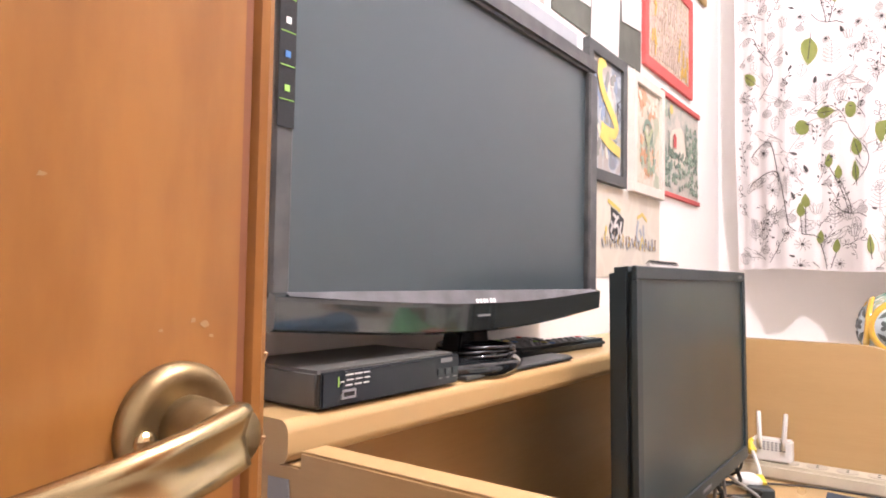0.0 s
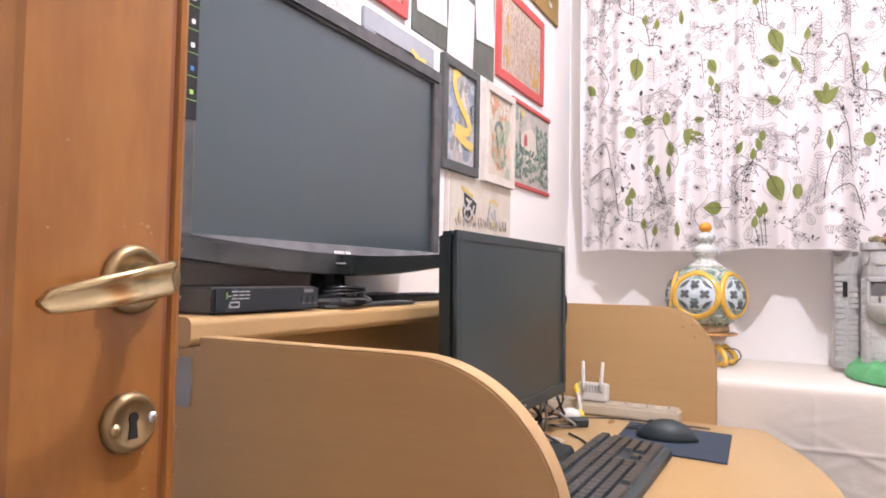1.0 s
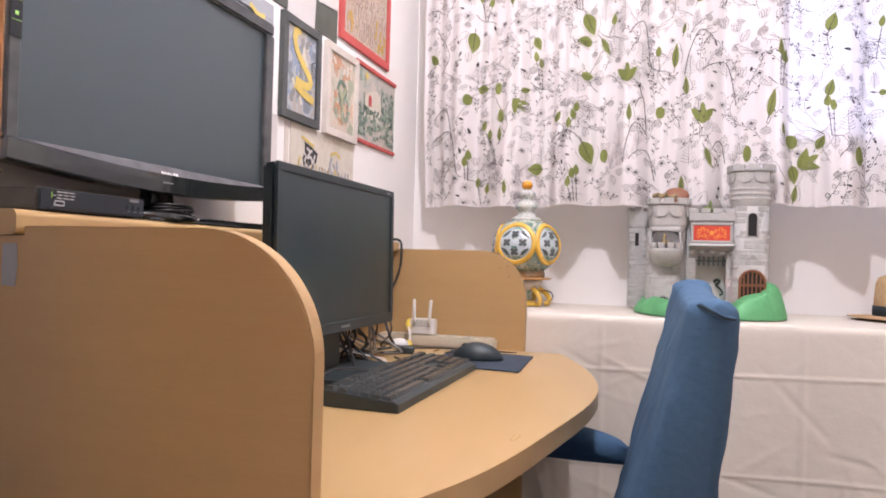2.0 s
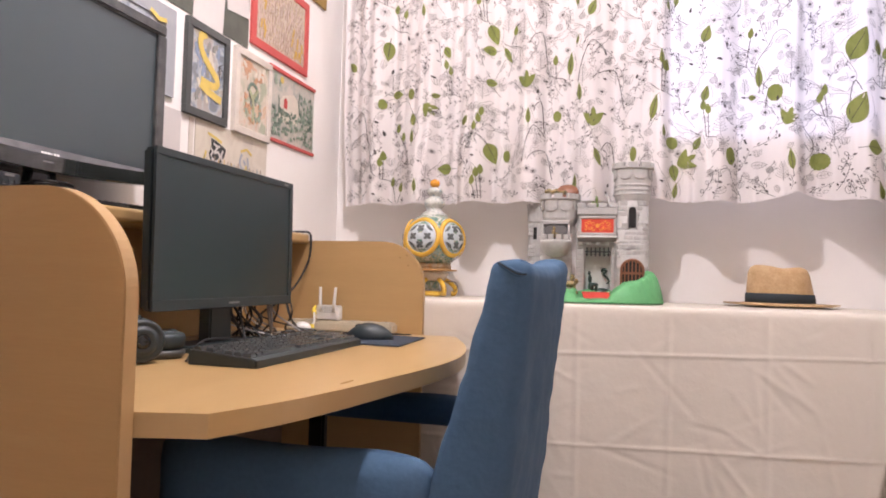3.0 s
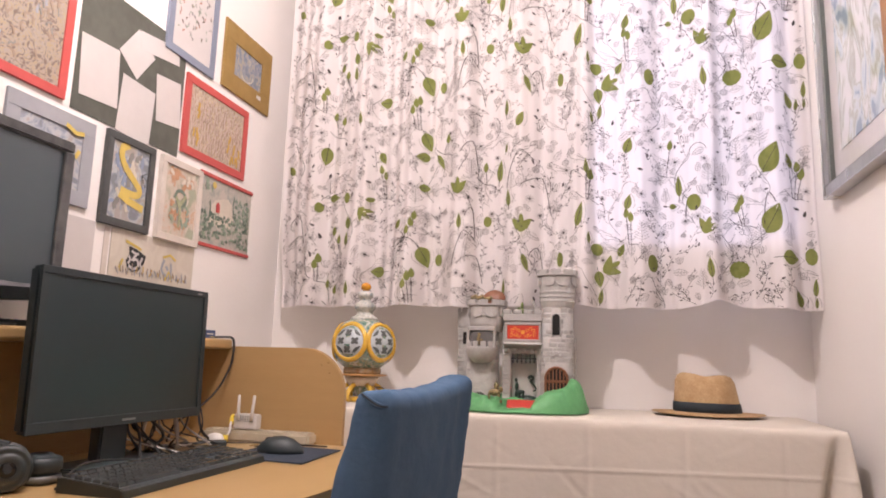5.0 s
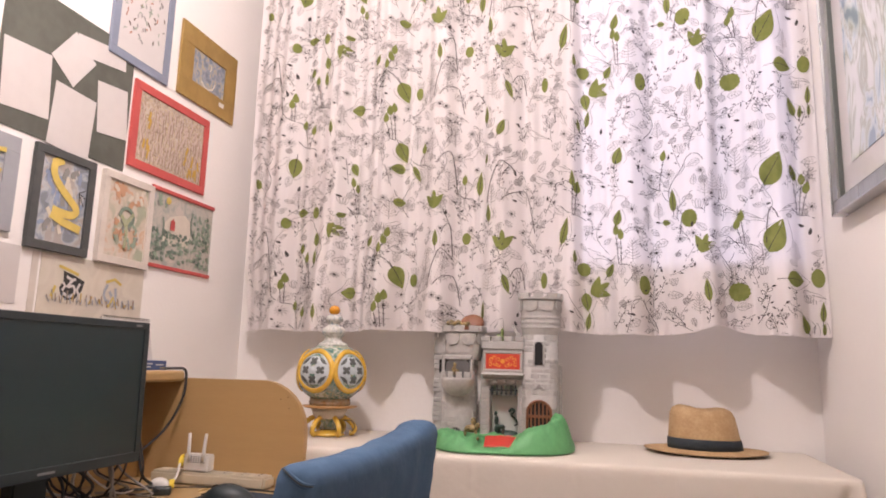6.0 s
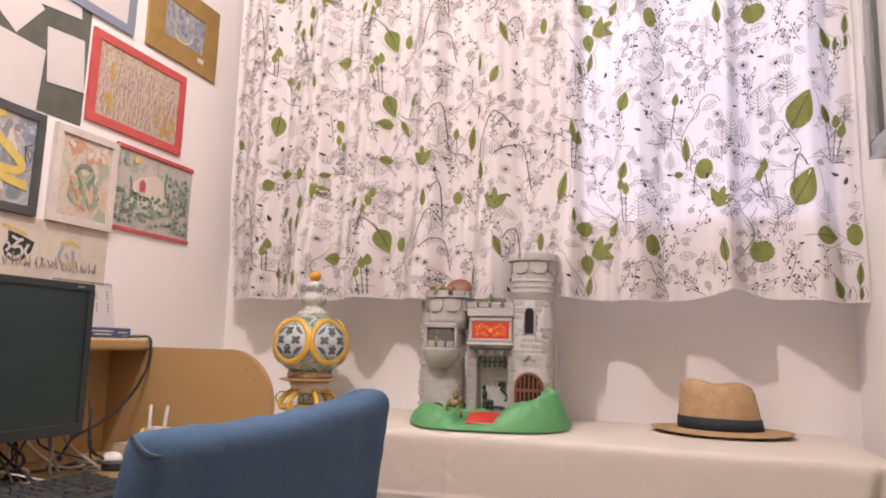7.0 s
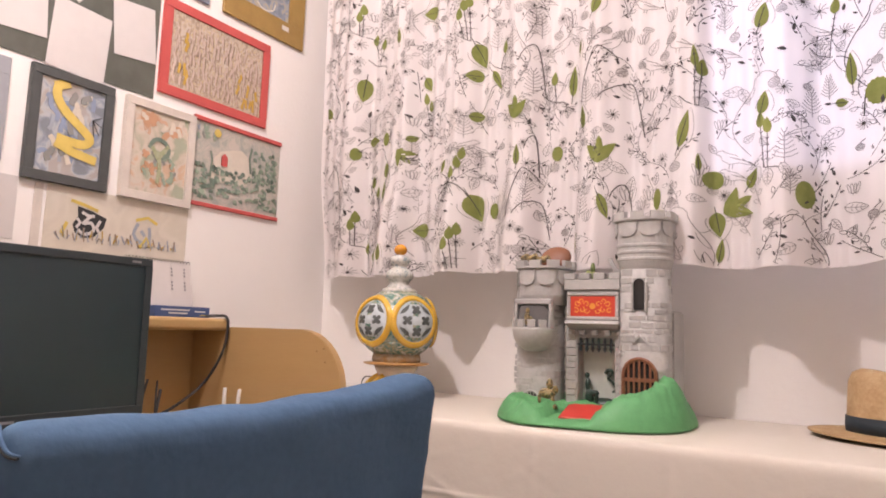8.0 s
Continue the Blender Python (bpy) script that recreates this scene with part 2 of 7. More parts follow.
def lathe(profile, segments=40, at=(0, 0, 0), squash=(1, 1), shape=None):
    """Turned form from (radius, height) pairs round the z axis."""
    bm = bmesh.new()
    rings = []
    for r, z in profile:
        ring = []
        for i in range(segments):
            a = 2 * math.pi * i / segments
            p = Vector((r * math.cos(a) * squash[0], r * math.sin(a) * squash[1], z))
            if shape:
                p = Vector(shape(p, a))
            ring.append(bm.verts.new(p + Vector(at)))
        rings.append(ring)
    for lo, hi in zip(rings, rings[1:]):
        for i in range(segments):
            j = (i + 1) % segments
            bm.faces.new((lo[i], lo[j], hi[j], hi[i]))
    for ring, flip in ((rings[0], True), (rings[-1], False)):
        bm.faces.new(ring[::-1] if flip else ring)
    return bm


def tube(points, radius, sides=8, taper=None, bm=None):
    """A round cable or bar along a smooth line through the points."""
    pts = [Vector(p) for p in points]
    line = []
    for i in range(len(pts) - 1):
        p0, p1, p2, p3 = pts[max(i - 1, 0)], pts[i], pts[i + 1], pts[min(i + 2, len(pts) - 1)]
        for k in range(6):
            t = k / 6
            line.append(0.5 * ((2 * p1) + (p2 - p0) * t + (2 * p0 - 5 * p1 + 4 * p2 - p3) * t * t + (3 * p1 - p0 - 3 * p2 + p3) * t ** 3))
    line.append(pts[-1])
    bm = bm or bmesh.new()
    rings, up = [], Vector((0.13, 0.21, 0.97))
    for i, p in enumerate(line):
        way = (line[min(i + 1, len(line) - 1)] - line[max(i - 1, 0)]).normalized()
        side = way.cross(up).normalized()
        top = side.cross(way)
        r = radius * (taper(i / (len(line) - 1)) if taper else 1)
        rings.append([bm.verts.new(p + side * (r * math.cos(2 * math.pi * k / sides)) + top * (r * math.sin(2 * math.pi * k / sides))) for k in range(sides)])
    for a, b in zip(rings, rings[1:]):
        for k in range(sides):
            j = (k + 1) % sides
            bm.faces.new((a[k], a[j], b[j], b[k]))
    bm.faces.new(rings[0][::-1])
    bm.faces.new(rings[-1])
    return bm


def ball(centre, radii, bm=None, segments=14):
    b = bm or bmesh.new()
    m = Matrix.Translation(centre) @ Matrix.Diagonal((*radii, 1))
    bmesh.ops.create_uvsphere(b, u_segments=segments, v_segments=max(6, segments // 2 + 1), radius=1.0, matrix=m)
    return b


def arc(cx, cy, r, a0, a1, n):
    return [(cx + r * math.cos(radians(a0 + (a1 - a0) * i / n)), cy + r * math.sin(radians(a0 + (a1 - a0) * i / n))) for i in range(n + 1)]


# ---- the room ----
WEST, EAST, NORTH, SOUTH, TOP = -0.492, 1.288, 1.90, -1.60, 2.62
WIN = (0.645, 1.240, 1.353, 2.30)


def wall(name, bm, label):
    return tagged(part(name, bm, PLASTER), label, "wall", kind="structure")


wall("wall_west", box(WEST - 0.12, WEST, SOUTH - 0.12, NORTH + 0.15, 0, TOP), "white plastered wall hung with drawings")
wall("wall_east", box(EAST, EAST + 0.12, SOUTH - 0.12, NORTH + 0.15, 0, TOP), "white plastered wall beside the covered table")
wall("wall_south", box(WEST, EAST, SOUTH - 0.12, SOUTH, 0, TOP), "plain white plastered wall")
north = box(WEST, WIN[0], NORTH, NORTH + 0.15, 0, TOP)
box(WIN[1], EAST, NORTH, NORTH + 0.15, 0, TOP, bm=north)
box(WIN[0], WIN[1], NORTH, NORTH + 0.15, 0, WIN[2], bm=north)
box(WIN[0], WIN[1], NORTH, NORTH + 0.15, WIN[3], TOP, bm=north)
wall("wall_north", north, "white plastered wall with the curtained window")
tagged(part("ceiling", box(WEST - 0.12, EAST + 0.12, SOUTH - 0.12, NORTH + 0.15, TOP, TOP + 0.1), PLASTER), "plain white plastered ceiling", "ceiling", kind="structure")
floor = tagged(part("floor", box(WEST - 0.12, EAST + 0.12, SOUTH - 0.12, NORTH + 0.15, -0.1, -0.004), GROUT), "unseen floor of square ceramic tiles, pale to bounce light", "floor", kind="structure")

window = thing("window_1", "white-framed window behind the printed curtain", "window", ((WIN[0] + WIN[1]) / 2, NORTH + 0.1, WIN[2]), kind="structure")
sash = box(WIN[0], WIN[0] + 0.04, NORTH + 0.08, NORTH + 0.12, WIN[2], WIN[3])
box(WIN[1] - 0.04, WIN[1], NORTH + 0.08, NORTH + 0.12, WIN[2], WIN[3], bm=sash)
box(WIN[0] + 0.04, WIN[1] - 0.04, NORTH + 0.08, NORTH + 0.12, WIN[2], WIN[2] + 0.04, bm=sash)
box(WIN[0] + 0.04, WIN[1] - 0.04, NORTH + 0.08, NORTH + 0.12, WIN[3] - 0.04, WIN[3], bm=sash)
part("window_frame", sash, WHITE_PAINT, window)
pane = part("pane", box(WIN[0] + 0.04, WIN[1] - 0.04, NORTH + 0.098, NORTH + 0.102, WIN[2] + 0.04, WIN[3] - 0.04), GLASS, window)
pane.visible_shadow = False

lamp = thing("ceiling_lamp", "white lamp holder on a short cord under the ceiling", "lamp", (LAMP[0], LAMP[1], TOP))
part("rose", lathe([(0.0, TOP - 0.02), (0.05, TOP - 0.02), (0.06, TOP), (0.0, TOP)], 24, (LAMP[0], LAMP[1], 0)), WHITE_PAINT, lamp)
part("cord", tube([(LAMP[0], LAMP[1], TOP - 0.02), (LAMP[0], LAMP[1], LAMP[2] + 0.06)], 0.004), CABLE_WHITE, lamp)
part("holder", lathe([(0.0, 0.05), (0.018, 0.05), (0.02, 0.07), (0.012, 0.085), (0.0, 0.085)], 16, LAMP), WHITE_PAINT, lamp)


# ---- door beside the camera ----
def door_one():
    d = thing("door_1", "open varnished brown wooden door with brass lever handle", "door", (-0.27, -0.25, 0.0), kind="structure")
    x = -0.25
    stile = slab([(x - 0.038, -0.63), (x - 0.038, 0.1545), (x - 0.012, 0.1565), (x - 0.004, 0.1545), (x - 0.001, 0.150), (x - 0.002, 0.1465),
                  (x - 0.006, 0.144), (x - 0.006, 0.139), (x, 0.137), (x, 0.034), (x - 0.003, 0.030), (x - 0.012, 0.012), (x - 0.012, -0.43), (x - 0.003, -0.448),
                  (x, -0.452), (x, -0.63)], 0.012, 2.05, "z")
    part("leaf", stile, DOOR_WOOD, d)
    part("groove", box(x - 0.0058, x - 0.0042, 0.1392, 0.1438, 0.014, 2.045), DOOR_DARK, d)
    part("raised_panel", slab([(-0.40, 0.16), (-0.02, 0.16), (-0.02, 1.92), (-0.40, 1.92)], x - 0.012, x - 0.004, "x", 0.004), DOOR_WOOD, d)
    for n, (zc, r) in enumerate(((1.074, 0.0235), (0.978, 0.0205))):
        rose = lathe([(0.0, 0.0), (r, 0.0), (r, 0.003), (r * 0.93, 0.0065), (r * 0.78, 0.008), (r * 0.70, 0.0065), (0.0, 0.0065)], 40)
        moved(rose, pose(x, 0.111, zc, 0, 90, 0))
        plate = part("rosette" if n == 0 else "keyhole_plate", rose, BRASS_DULL, d, smooth=True)
        for s in (-1, 1):
            screw = ball((x + 0.0075, 0.111 + s * r * 0.68, zc + 0.002 * s), (0.0032, 0.0042, 0.0042), segments=12)
            part("screw", screw, SILVER if s > 0 else BRASS, plate)
        if n:
            hole = slab(arc(0.111, zc + 0.004, 0.0036, -50, 230, 14) + [(0.1075, zc - 0.010), (0.1145, zc - 0.010)], x + 0.0066, x + 0.0075, "x")
            part("keyhole", hole, HOLE_SHADE, plate)
    neck = lathe([(0.0, 0.004), (0.0115, 0.004), (0.011, 0.014), (0.0095, 0.022), (0.0105, 0.034), (0.0, 0.036)], 24)
    part("neck", moved(neck, pose(x, 0.112, 1.0745, 0, 90, 0)), BRASS_DULL, d, smooth=True)
    bm = bmesh.new()
    rings = []
    for i in range(25):
        s = i / 24
        y = 0.1130 - 0.0800 * s
        z = 1.0760 - 0.015 * s + 0.001 * math.sin(math.pi * s)
        cx = x + 0.035 + 0.012 * math.sin(math.pi * s) - 0.009 * s
        h = 0.0108 * (1 - 0.38 * s ** 2.5) * (1 if s < 0.93 else math.sqrt(max(0.05, 1 - ((s - 0.93) / 0.075) ** 2)))
        t = 0.0075 * (1 - 0.35 * s)
        ring = []
        for dx, dz in ((-0.9, 0), (-0.75, 0.7), (-0.2, 1.0), (0.55, 1.0), (0.85, 0.82), (0.62, 0.5), (0.35, 0.0), (0.62, -0.5), (0.85, -0.82), (0.55, -1.0), (-0.2, -1.0), (-0.75, -0.7)):
            ring.append(bm.verts.new((cx + dx * t, y, z + dz * h)))
        rings.append(ring)
    for a, b in zip(rings, rings[1:]):
        for k in range(12):
            bm.faces.new((a[k], a[(k + 1) % 12], b[(k + 1) % 12], b[k]))
    bm.faces.new(rings[0][::-1])
    bm.faces.new(rings[-1])
    bmesh.ops.recalc_face_normals(bm, faces=bm.faces[:])
    part("lever", bm, BRASS, d, "curved brass lever with hollowed face", smooth=True)
    rng = random.Random(9)
    for sy, sz, size in ((0.122, 1.1105, 0.0022), (0.117, 1.1120, 0.0014), (0.104, 1.109, 0.0010), (0.125, 1.106, 0.0012), (0.124, 0.955, 0.0016), (0.126, 0.93, 0.0014), (0.052, 1.105, 0.0012), (0.062, 1.160, 0.0015), (0.132, 0.972, 0.0010)):
        rag = [(sy + size * rng.uniform(0.5, 1.3) * math.cos(k * 0.785), sz + size * rng.uniform(0.4, 0.9) * math.sin(k * 0.785)) for k in range(8)]
        part("scuff", slab(rag, x + 0.0001, x + 0.0003, "x"), SCUFF, d)
    for ez in (1.095, 1.06, 1.015, 0.965, 0.93, 0.90):
        part("edge_nick", moved(box(-0.001, 0.0006, -0.0012, 0.0012, -0.002, 0.002), pose(x - 0.0035, 0.1540, ez, 0, 20, 30)), SCUFF, d)
    return d


SCUFF = surface("worn_varnish", (0.38, 0.23, 0.11), 0.6, vary=0.15)
door_one()

# a wooden wardrobe side at the east wall
wardrobe = thing("wardrobe", "tall brown wooden wardrobe beside the east wall", "wardrobe", (1.2, 0.43, 0))
part("side_panel", box(1.118, 1.286, 0.725, 0.75, 0.0, 2.2, 0.002), DOOR_WOOD, wardrobe)
part("side_panel", box(1.118, 1.286, 0.10, 0.125, 0.0, 2.2, 0.002), DOOR_WOOD, wardrobe)
part("top", box(1.118, 1.286, 0.125, 0.725, 2.17, 2.2, 0.002), DOOR_WOOD, wardrobe)
part("plinth", box(1.13, 1.286, 0.125, 0.725, 0.0, 0.08), DOOR_WOOD, wardrobe)
for y0 in (0.128, 0.427):
    leaf = part("door", box(1.104, 1.122, y0, y0 + 0.295, 0.085, 2.165, 0.002), DOOR_WOOD, wardrobe)
    part("knob", ball((1.10, y0 + (0.27 if y0 < 0.3 else 0.025), 1.05), (0.012, 0.012, 0.012)), BRASS, leaf)


# ---- desk ----
SCREW_CAP = surface("brown_screw_cap", (0.30, 0.175, 0.07), 0.5)


def desk_thing():
    d = thing("computer_desk", "beech laminate computer desk with rounded side panels and shelf", "desk", (-0.2, 0.87, 0))
    for y0, y1, fx, notch in ((0.265, 0.287, 0.007, True), (1.426, 1.444, -0.004, False)):
        rear = [(-0.352, 1.017), (-0.352, 1.0070), (WEST + 0.004, 1.0070)] if notch else [(WEST + 0.004, 1.016)]
        outline = [(WEST + 0.004, 0.0), (fx, 0.0)] + arc(fx - 0.127, 0.890, 0.127, 0, 90, 16) + rear
        panel = part("side_panel", slab(outline, y0, y1, "y", 0.0012), BEECH, d)
        edge = [(fx + 0.0006, 0.002)] + arc(fx - 0.127, 0.890, 0.1276, 0, 90, 18) + [(-0.350, 1.0176)]
        bm = bmesh.new()
        pairs = [(bm.verts.new((px, y0 + 0.001, pz)), bm.verts.new((px, y1 - 0.001, pz))) for px, pz in edge]
        for p, q in zip(pairs, pairs[1:]):
            bm.faces.new((p[0], q[0], q[1], p[1]))
        bmesh.ops.recalc_face_normals(bm, faces=bm.faces[:])
        part("edging", bm, BEECH_EDGE, panel)
    # screw caps on the far panel
    for sx, sz in ((-0.055, 0.978), (-0.075, 0.972), (-0.05, 0.95)):
        part("screw_cap", moved(lathe([(0, 0), (0.0024, 0), (0.0022, 0.0008), (0, 0.0008)], 10), pose(sx, 1.426, sz, 90, 0, 0)), SCREW_CAP, d)
    curve = [Vector(p) for p in ((0.088, 0.312), (0.128, 0.41), (0.157, 0.52), (0.182, 0.65), (0.202, 0.76), (0.215, 0.86), (0.218, 0.96), (0.208, 1.06), (0.186, 1.16), (0.152, 1.27), (0.092, 1.425))]
    bent = []
    for k in range(len(curve) - 1):
        p, q = curve[k], curve[k + 1]
        o, r = curve[max(0, k - 1)], curve[min(len(curve) - 1, k + 2)]
        for s in (0.0, 0.33, 0.67):
            bent.append(tuple(0.5 * (2 * p + (q - o) * s + (2 * o - 5 * p + 4 * q - r) * s * s + (3 * p - o - 3 * q + r) * s ** 3)))
    front = [(WEST + 0.006, 0.288), (0.004, 0.288)] + bent + [(0.092, 1.425), (WEST + 0.006, 1.425)]
    top_board = slab(front, 0.729, 0.758, "z")
    bmesh.ops.triangulate(top_board, faces=[f for f in top_board.faces if len(f.verts) > 4], ngon_method="EAR_CLIP")
    part("worktop", top_board, BEECH_TOP, d)
    # bullnose shelf for the television
    nose = arc(-0.3675, 1.0160, 0.0085, -90, 0, 12) + arc(-0.3675, 1.0275, 0.0085, 0, 90, 12)
    part("shelf", slab([(WEST + 0.004, 1.0075)] + nose + [(WEST + 0.004, 1.036)], 0.261, 1.424, "y"), BEECH_TOP, d)
    part("back_board", box(WEST + 0.004, WEST + 0.016, 0.288, 1.424, 0.76, 1.0070), BEECH, d)
    part("screw_cap", moved(lathe([(0, 0), (0.0035, 0), (0.003, 0.0008), (0, 0.0008)], 12), pose(-0.384, 0.261, 1.022, 90, 0, 0)), BEECH_EDGE, d)
    # darker than the beech: the shade under the desk is put into its colour
    part("modesty_board", box(-0.44, -0.425, 0.288, 1.424, 0.30, 0.728), surface("underdesk_shade_brown", (0.16, 0.11, 0.08), 0.6, vary=0.1), d)
    tape = part("tape_strip", slab([(-0.381, 0.951), (-0.362, 0.950), (-0.359, 0.972), (-0.361, 0.998), (-0.381, 0.997)], 0.2640, 0.2648, "y"), CARD_GREY, d, "strip of grey tape")
    return d


desk_thing()


# ---- television and things on the shelf ----
def television():
    d = thing("television", "black flat television on a low foot, dusty bezel", "television", (-0.41, 0.53, 1.041))
    y0, y1, z0, z1, x = 0.262, 0.803, 1.092, 1.425, -0.385
    b = 0.024
    rim = box(x - 0.02, x + 0.004, y0, y1, z1 - b, z1, 0.004, 2)
    box(x - 0.02, x + 0.004, y0, y0 + b * 0.7, z0 + 0.02, z1 - b, 0.002, 1, rim)
    box(x - 0.02, x + 0.004, y1 - b, y1, z0 + 0.02, z1 - b, 0.002, 1, rim)
    part("bezel", rim, BLACK_DUST, d, "dusty glossy bezel")
    part("screen", box(x - 0.018, x - 0.004, y0 + b * 0.7, y1 - b, 1.117, z1 - b), SCREEN_TV, d)
    part("back_shell", box(x - 0.075, x - 0.0205, y0 + 0.02, y1 - 0.02, z0 + 0.02, z1 - 0.01, 0.015, 2), BLACK, d)
    # the lower lip sags in a shallow bow
    bm = bmesh.new()
    rows = []
    for i in range(33):
        s = i / 32
        y = y0 + (y1 - y0) * s
        bow = math.sin(math.pi * s)
        prof = [(x - 0.02, 1.117), (x + 0.004, 1.1175), (x + 0.009, 1.1150 - 0.010 * bow), (x + 0.009, 1.1125 - 0.0115 * bow), (x + 0.008, 1.0935 - 0.014 * bow), (x + 0.004, 1.0915 - 0.0145 * bow), (x - 0.02, 1.091 - 0.0145 * bow)]
        rows.append([bm.verts.new((px, y, pz)) for px, pz in prof])
    for a, c in zip(rows, rows[1:]):
        for k in range(len(a)):
            j = (k + 1) % len(a)
            bm.faces.new((a[k], a[j], c[j], c[k]))
    bm.faces.new(rows[0])
    bm.faces.new(rows[-1][::-1])
    bmesh.ops.recalc_face_normals(bm, faces=bm.faces[:])
    lip = part("lower_lip", bm, surface("worn_black_gloss", (0.022, 0.026, 0.026), 0.05, vary=0.06, stain=12, specular=0.9, coat=0.6), d, "glossy black bowed lower bezel")
    # glossy chamfer; its lighter grey carries the reflection of the ceiling
    strip = bmesh.new()
    cells = []
    for i in range(33):
        s = i / 32
        y, bow = y0 + 0.012 + (y1 - y0 - 0.024) * s, math.sin(math.pi * s)
        cells.append([strip.verts.new((x + 0.0055, y, 1.1178)), strip.verts.new((x + 0.0098, y, 1.1150 - 0.010 * bow))])
    for p, q in zip(cells, cells[1:]):
        strip.faces.new((p[0], p[1], q[1], q[0]))
    part("trim_strip", strip, surface("strip_with_ceiling_sheen", (0.16, 0.16, 0.17), 0.15, 0.3, vary=0.2, grain=40, stain=30), lip, "glossy crescent strip, ceiling reflection put into its grey")
    for k in range(6):
        part("badge_bar", moved(box(0, 0.0008, 0, 0.0042 if k != 3 else 0.0025, 0, 0.0065), pose(x + 0.0092, 0.505 + 0.0062 * k, 1.1055, 0, -24, 0)), PRINT_WHITE, lip)
    part("marking_bar", moved(box(0, 0.0007, 0, 0.022, 0, 0.002), pose(x + 0.0092, 0.508, 1.0925, 0, -2, 0)), PRINT_GREY, lip)
    part("neck", slab([(0.50, 1.046), (0.56, 1.046), (0.552, 1.09), (0.508, 1.09)], x - 0.03, x - 0.008, "x", 0.002), BLACK_GLOSS, d)
    part("foot", lathe([(0.0, 1.0362), (0.064, 1.0362), (0.066, 1.045), (0.058, 1.050), (0.03, 1.053), (0.0, 1.053)], 40, (x - 0.02, 0.53, 0), (0.72, 1.25)), BLACK_GLOSS, d, smooth=True)
    sheet = part("feature_sticker", box(x + 0.0042, x + 0.005, y0 + 0.001, y0 + 0.0155, 1.23, 1.40), BLACK_GLOSS, d, "narrow black sticker with small symbols")
    for k, ink in enumerate((PRINT_WHITE, PRINT_WHITE, PRINT_WHITE, PRINT_WHITE, PRINT_BLUE, PRINT_GREEN)):
        z = 1.372 - 0.0235 * k
        part("symbol", box(x + 0.0052, x + 0.0056, y0 + 0.006, y0 + 0.0105, z, z + 0.0045), ink, sheet)
        part("rule", box(x + 0.0052, x + 0.0056, y0 + 0.002, y0 + 0.0145, z - 0.006, z - 0.0054), PRINT_GREEN, sheet)
    return d


television()


def set_top_box():
    d = thing("set_top_box", "small black set-top box on the beech shelf", "set-top box", (-0.41, 0.373, 1.041))
    y0, y1, z0, z1, x = 0.290, 0.456, 1.0425, 1.0690, -0.3605
    part("case", box(x - 0.10, x - 0.004, y0, y1, z0, z1, 0.0025, 2), surface("dusty_grey_case", (0.085, 0.082, 0.075), 0.5, vary=0.14, grain=50, stain=14, second=(0.13, 0.125, 0.115)), d)
    face = part("front_panel", box(x - 0.0038, x, y0 + 0.001, y1 - 0.001, z0 + 0.001, z1 - 0.001, 0.0012, 2), surface("dark_front_panel", (0.016, 0.020, 0.025), 0.28, vary=0.05), d)
    xf = x + 0.0002
    part("logo_mark", box(xf, xf + 0.0004, 0.3060, 0.3072, 1.0570, 1.0640), PRINT_GREEN, face)
    part("logo_mark", box(xf, xf + 0.0004, 0.3085, 0.3120, 1.0598, 1.0606), PRINT_WHITE, face)
    for ys, w in ((0.3135, 0.0078), (0.3228, 0.0080), (0.3322, 0.0066)):
        part("logo_mark", box(xf, xf + 0.0004, ys, ys + w, 1.0641, 1.0651), PRINT_WHITE, face)
        part("logo_mark", box(xf, xf + 0.0004, ys + 0.001, ys + w, 1.0604, 1.0614), PRINT_WHITE, face)
        part("logo_mark", box(xf, xf + 0.0004, ys, ys + w - 0.001, 1.0568, 1.0578), PRINT_WHITE, face)
    port = part("usb_port", box(xf, xf + 0.0012, 0.309, 0.3235, 1.048, 1.0545), SILVER, face)
    part("slot", box(xf + 0.0012, xf + 0.0016, 0.311, 0.3215, 1.0498, 1.0528), HOLE_SHADE, port)
    part("marking_bar", box(xf, xf + 0.0004, 0.4275, 0.444, 1.0625, 1.0662), PRINT_GREY, face)
    for k in range(3):
        part("button", box(xf, xf + 0.001, 0.423 + 0.0105 * k, 0.4305 + 0.0105 * k, 1.0525, 1.0575), BLACK, face)
        part("marking_bar", box(xf, xf + 0.0004, 0.4245 + 0.0105 * k, 0.4295 + 0.0105 * k, 1.0490, 1.0503), PRINT_GREY, face)
    for fy in (y0 + 0.015, y1 - 0.015):
        for fx in (x - 0.015, x - 0.085):
            part("foot", lathe([(0, 1.0411), (0.005, 1.0411), (0.005, z0 + 0.0005), (0, z0 + 0.0005)], 12, (fx, fy, 0)), BLACK, d)
    return d


set_top_box()

disc = thing("paper_leaflet", "reddish printed paper leaflet on the shelf", "leaflet", (-0.38, 0.50, 1.0412))
part("sheet", slab(arc(-0.412, 0.585, 0.045, -60, 130, 14) + [(-0.46, 0.60), (-0.46, 0.55)], 1.0414, 1.0420, "z"), blotched("leaflet_print", [(0.5, 0.20, 0.15), (0.6, 0.42, 0.34), (0.62, 0.55, 0.45)], 60), disc)
folder = thing("flat_black_tray", "thin black plastic tray lying on the shelf", "tray", (-0.40, 0.62, 1.041))
part("plate", slab([(-0.398, 0.475), (-0.362, 0.470), (-0.362, 0.690), (-0.374, 0.705), (-0.398, 0.705)], 1.0422, 1.0455, "z", 0.001), BLACK_DUST, folder)


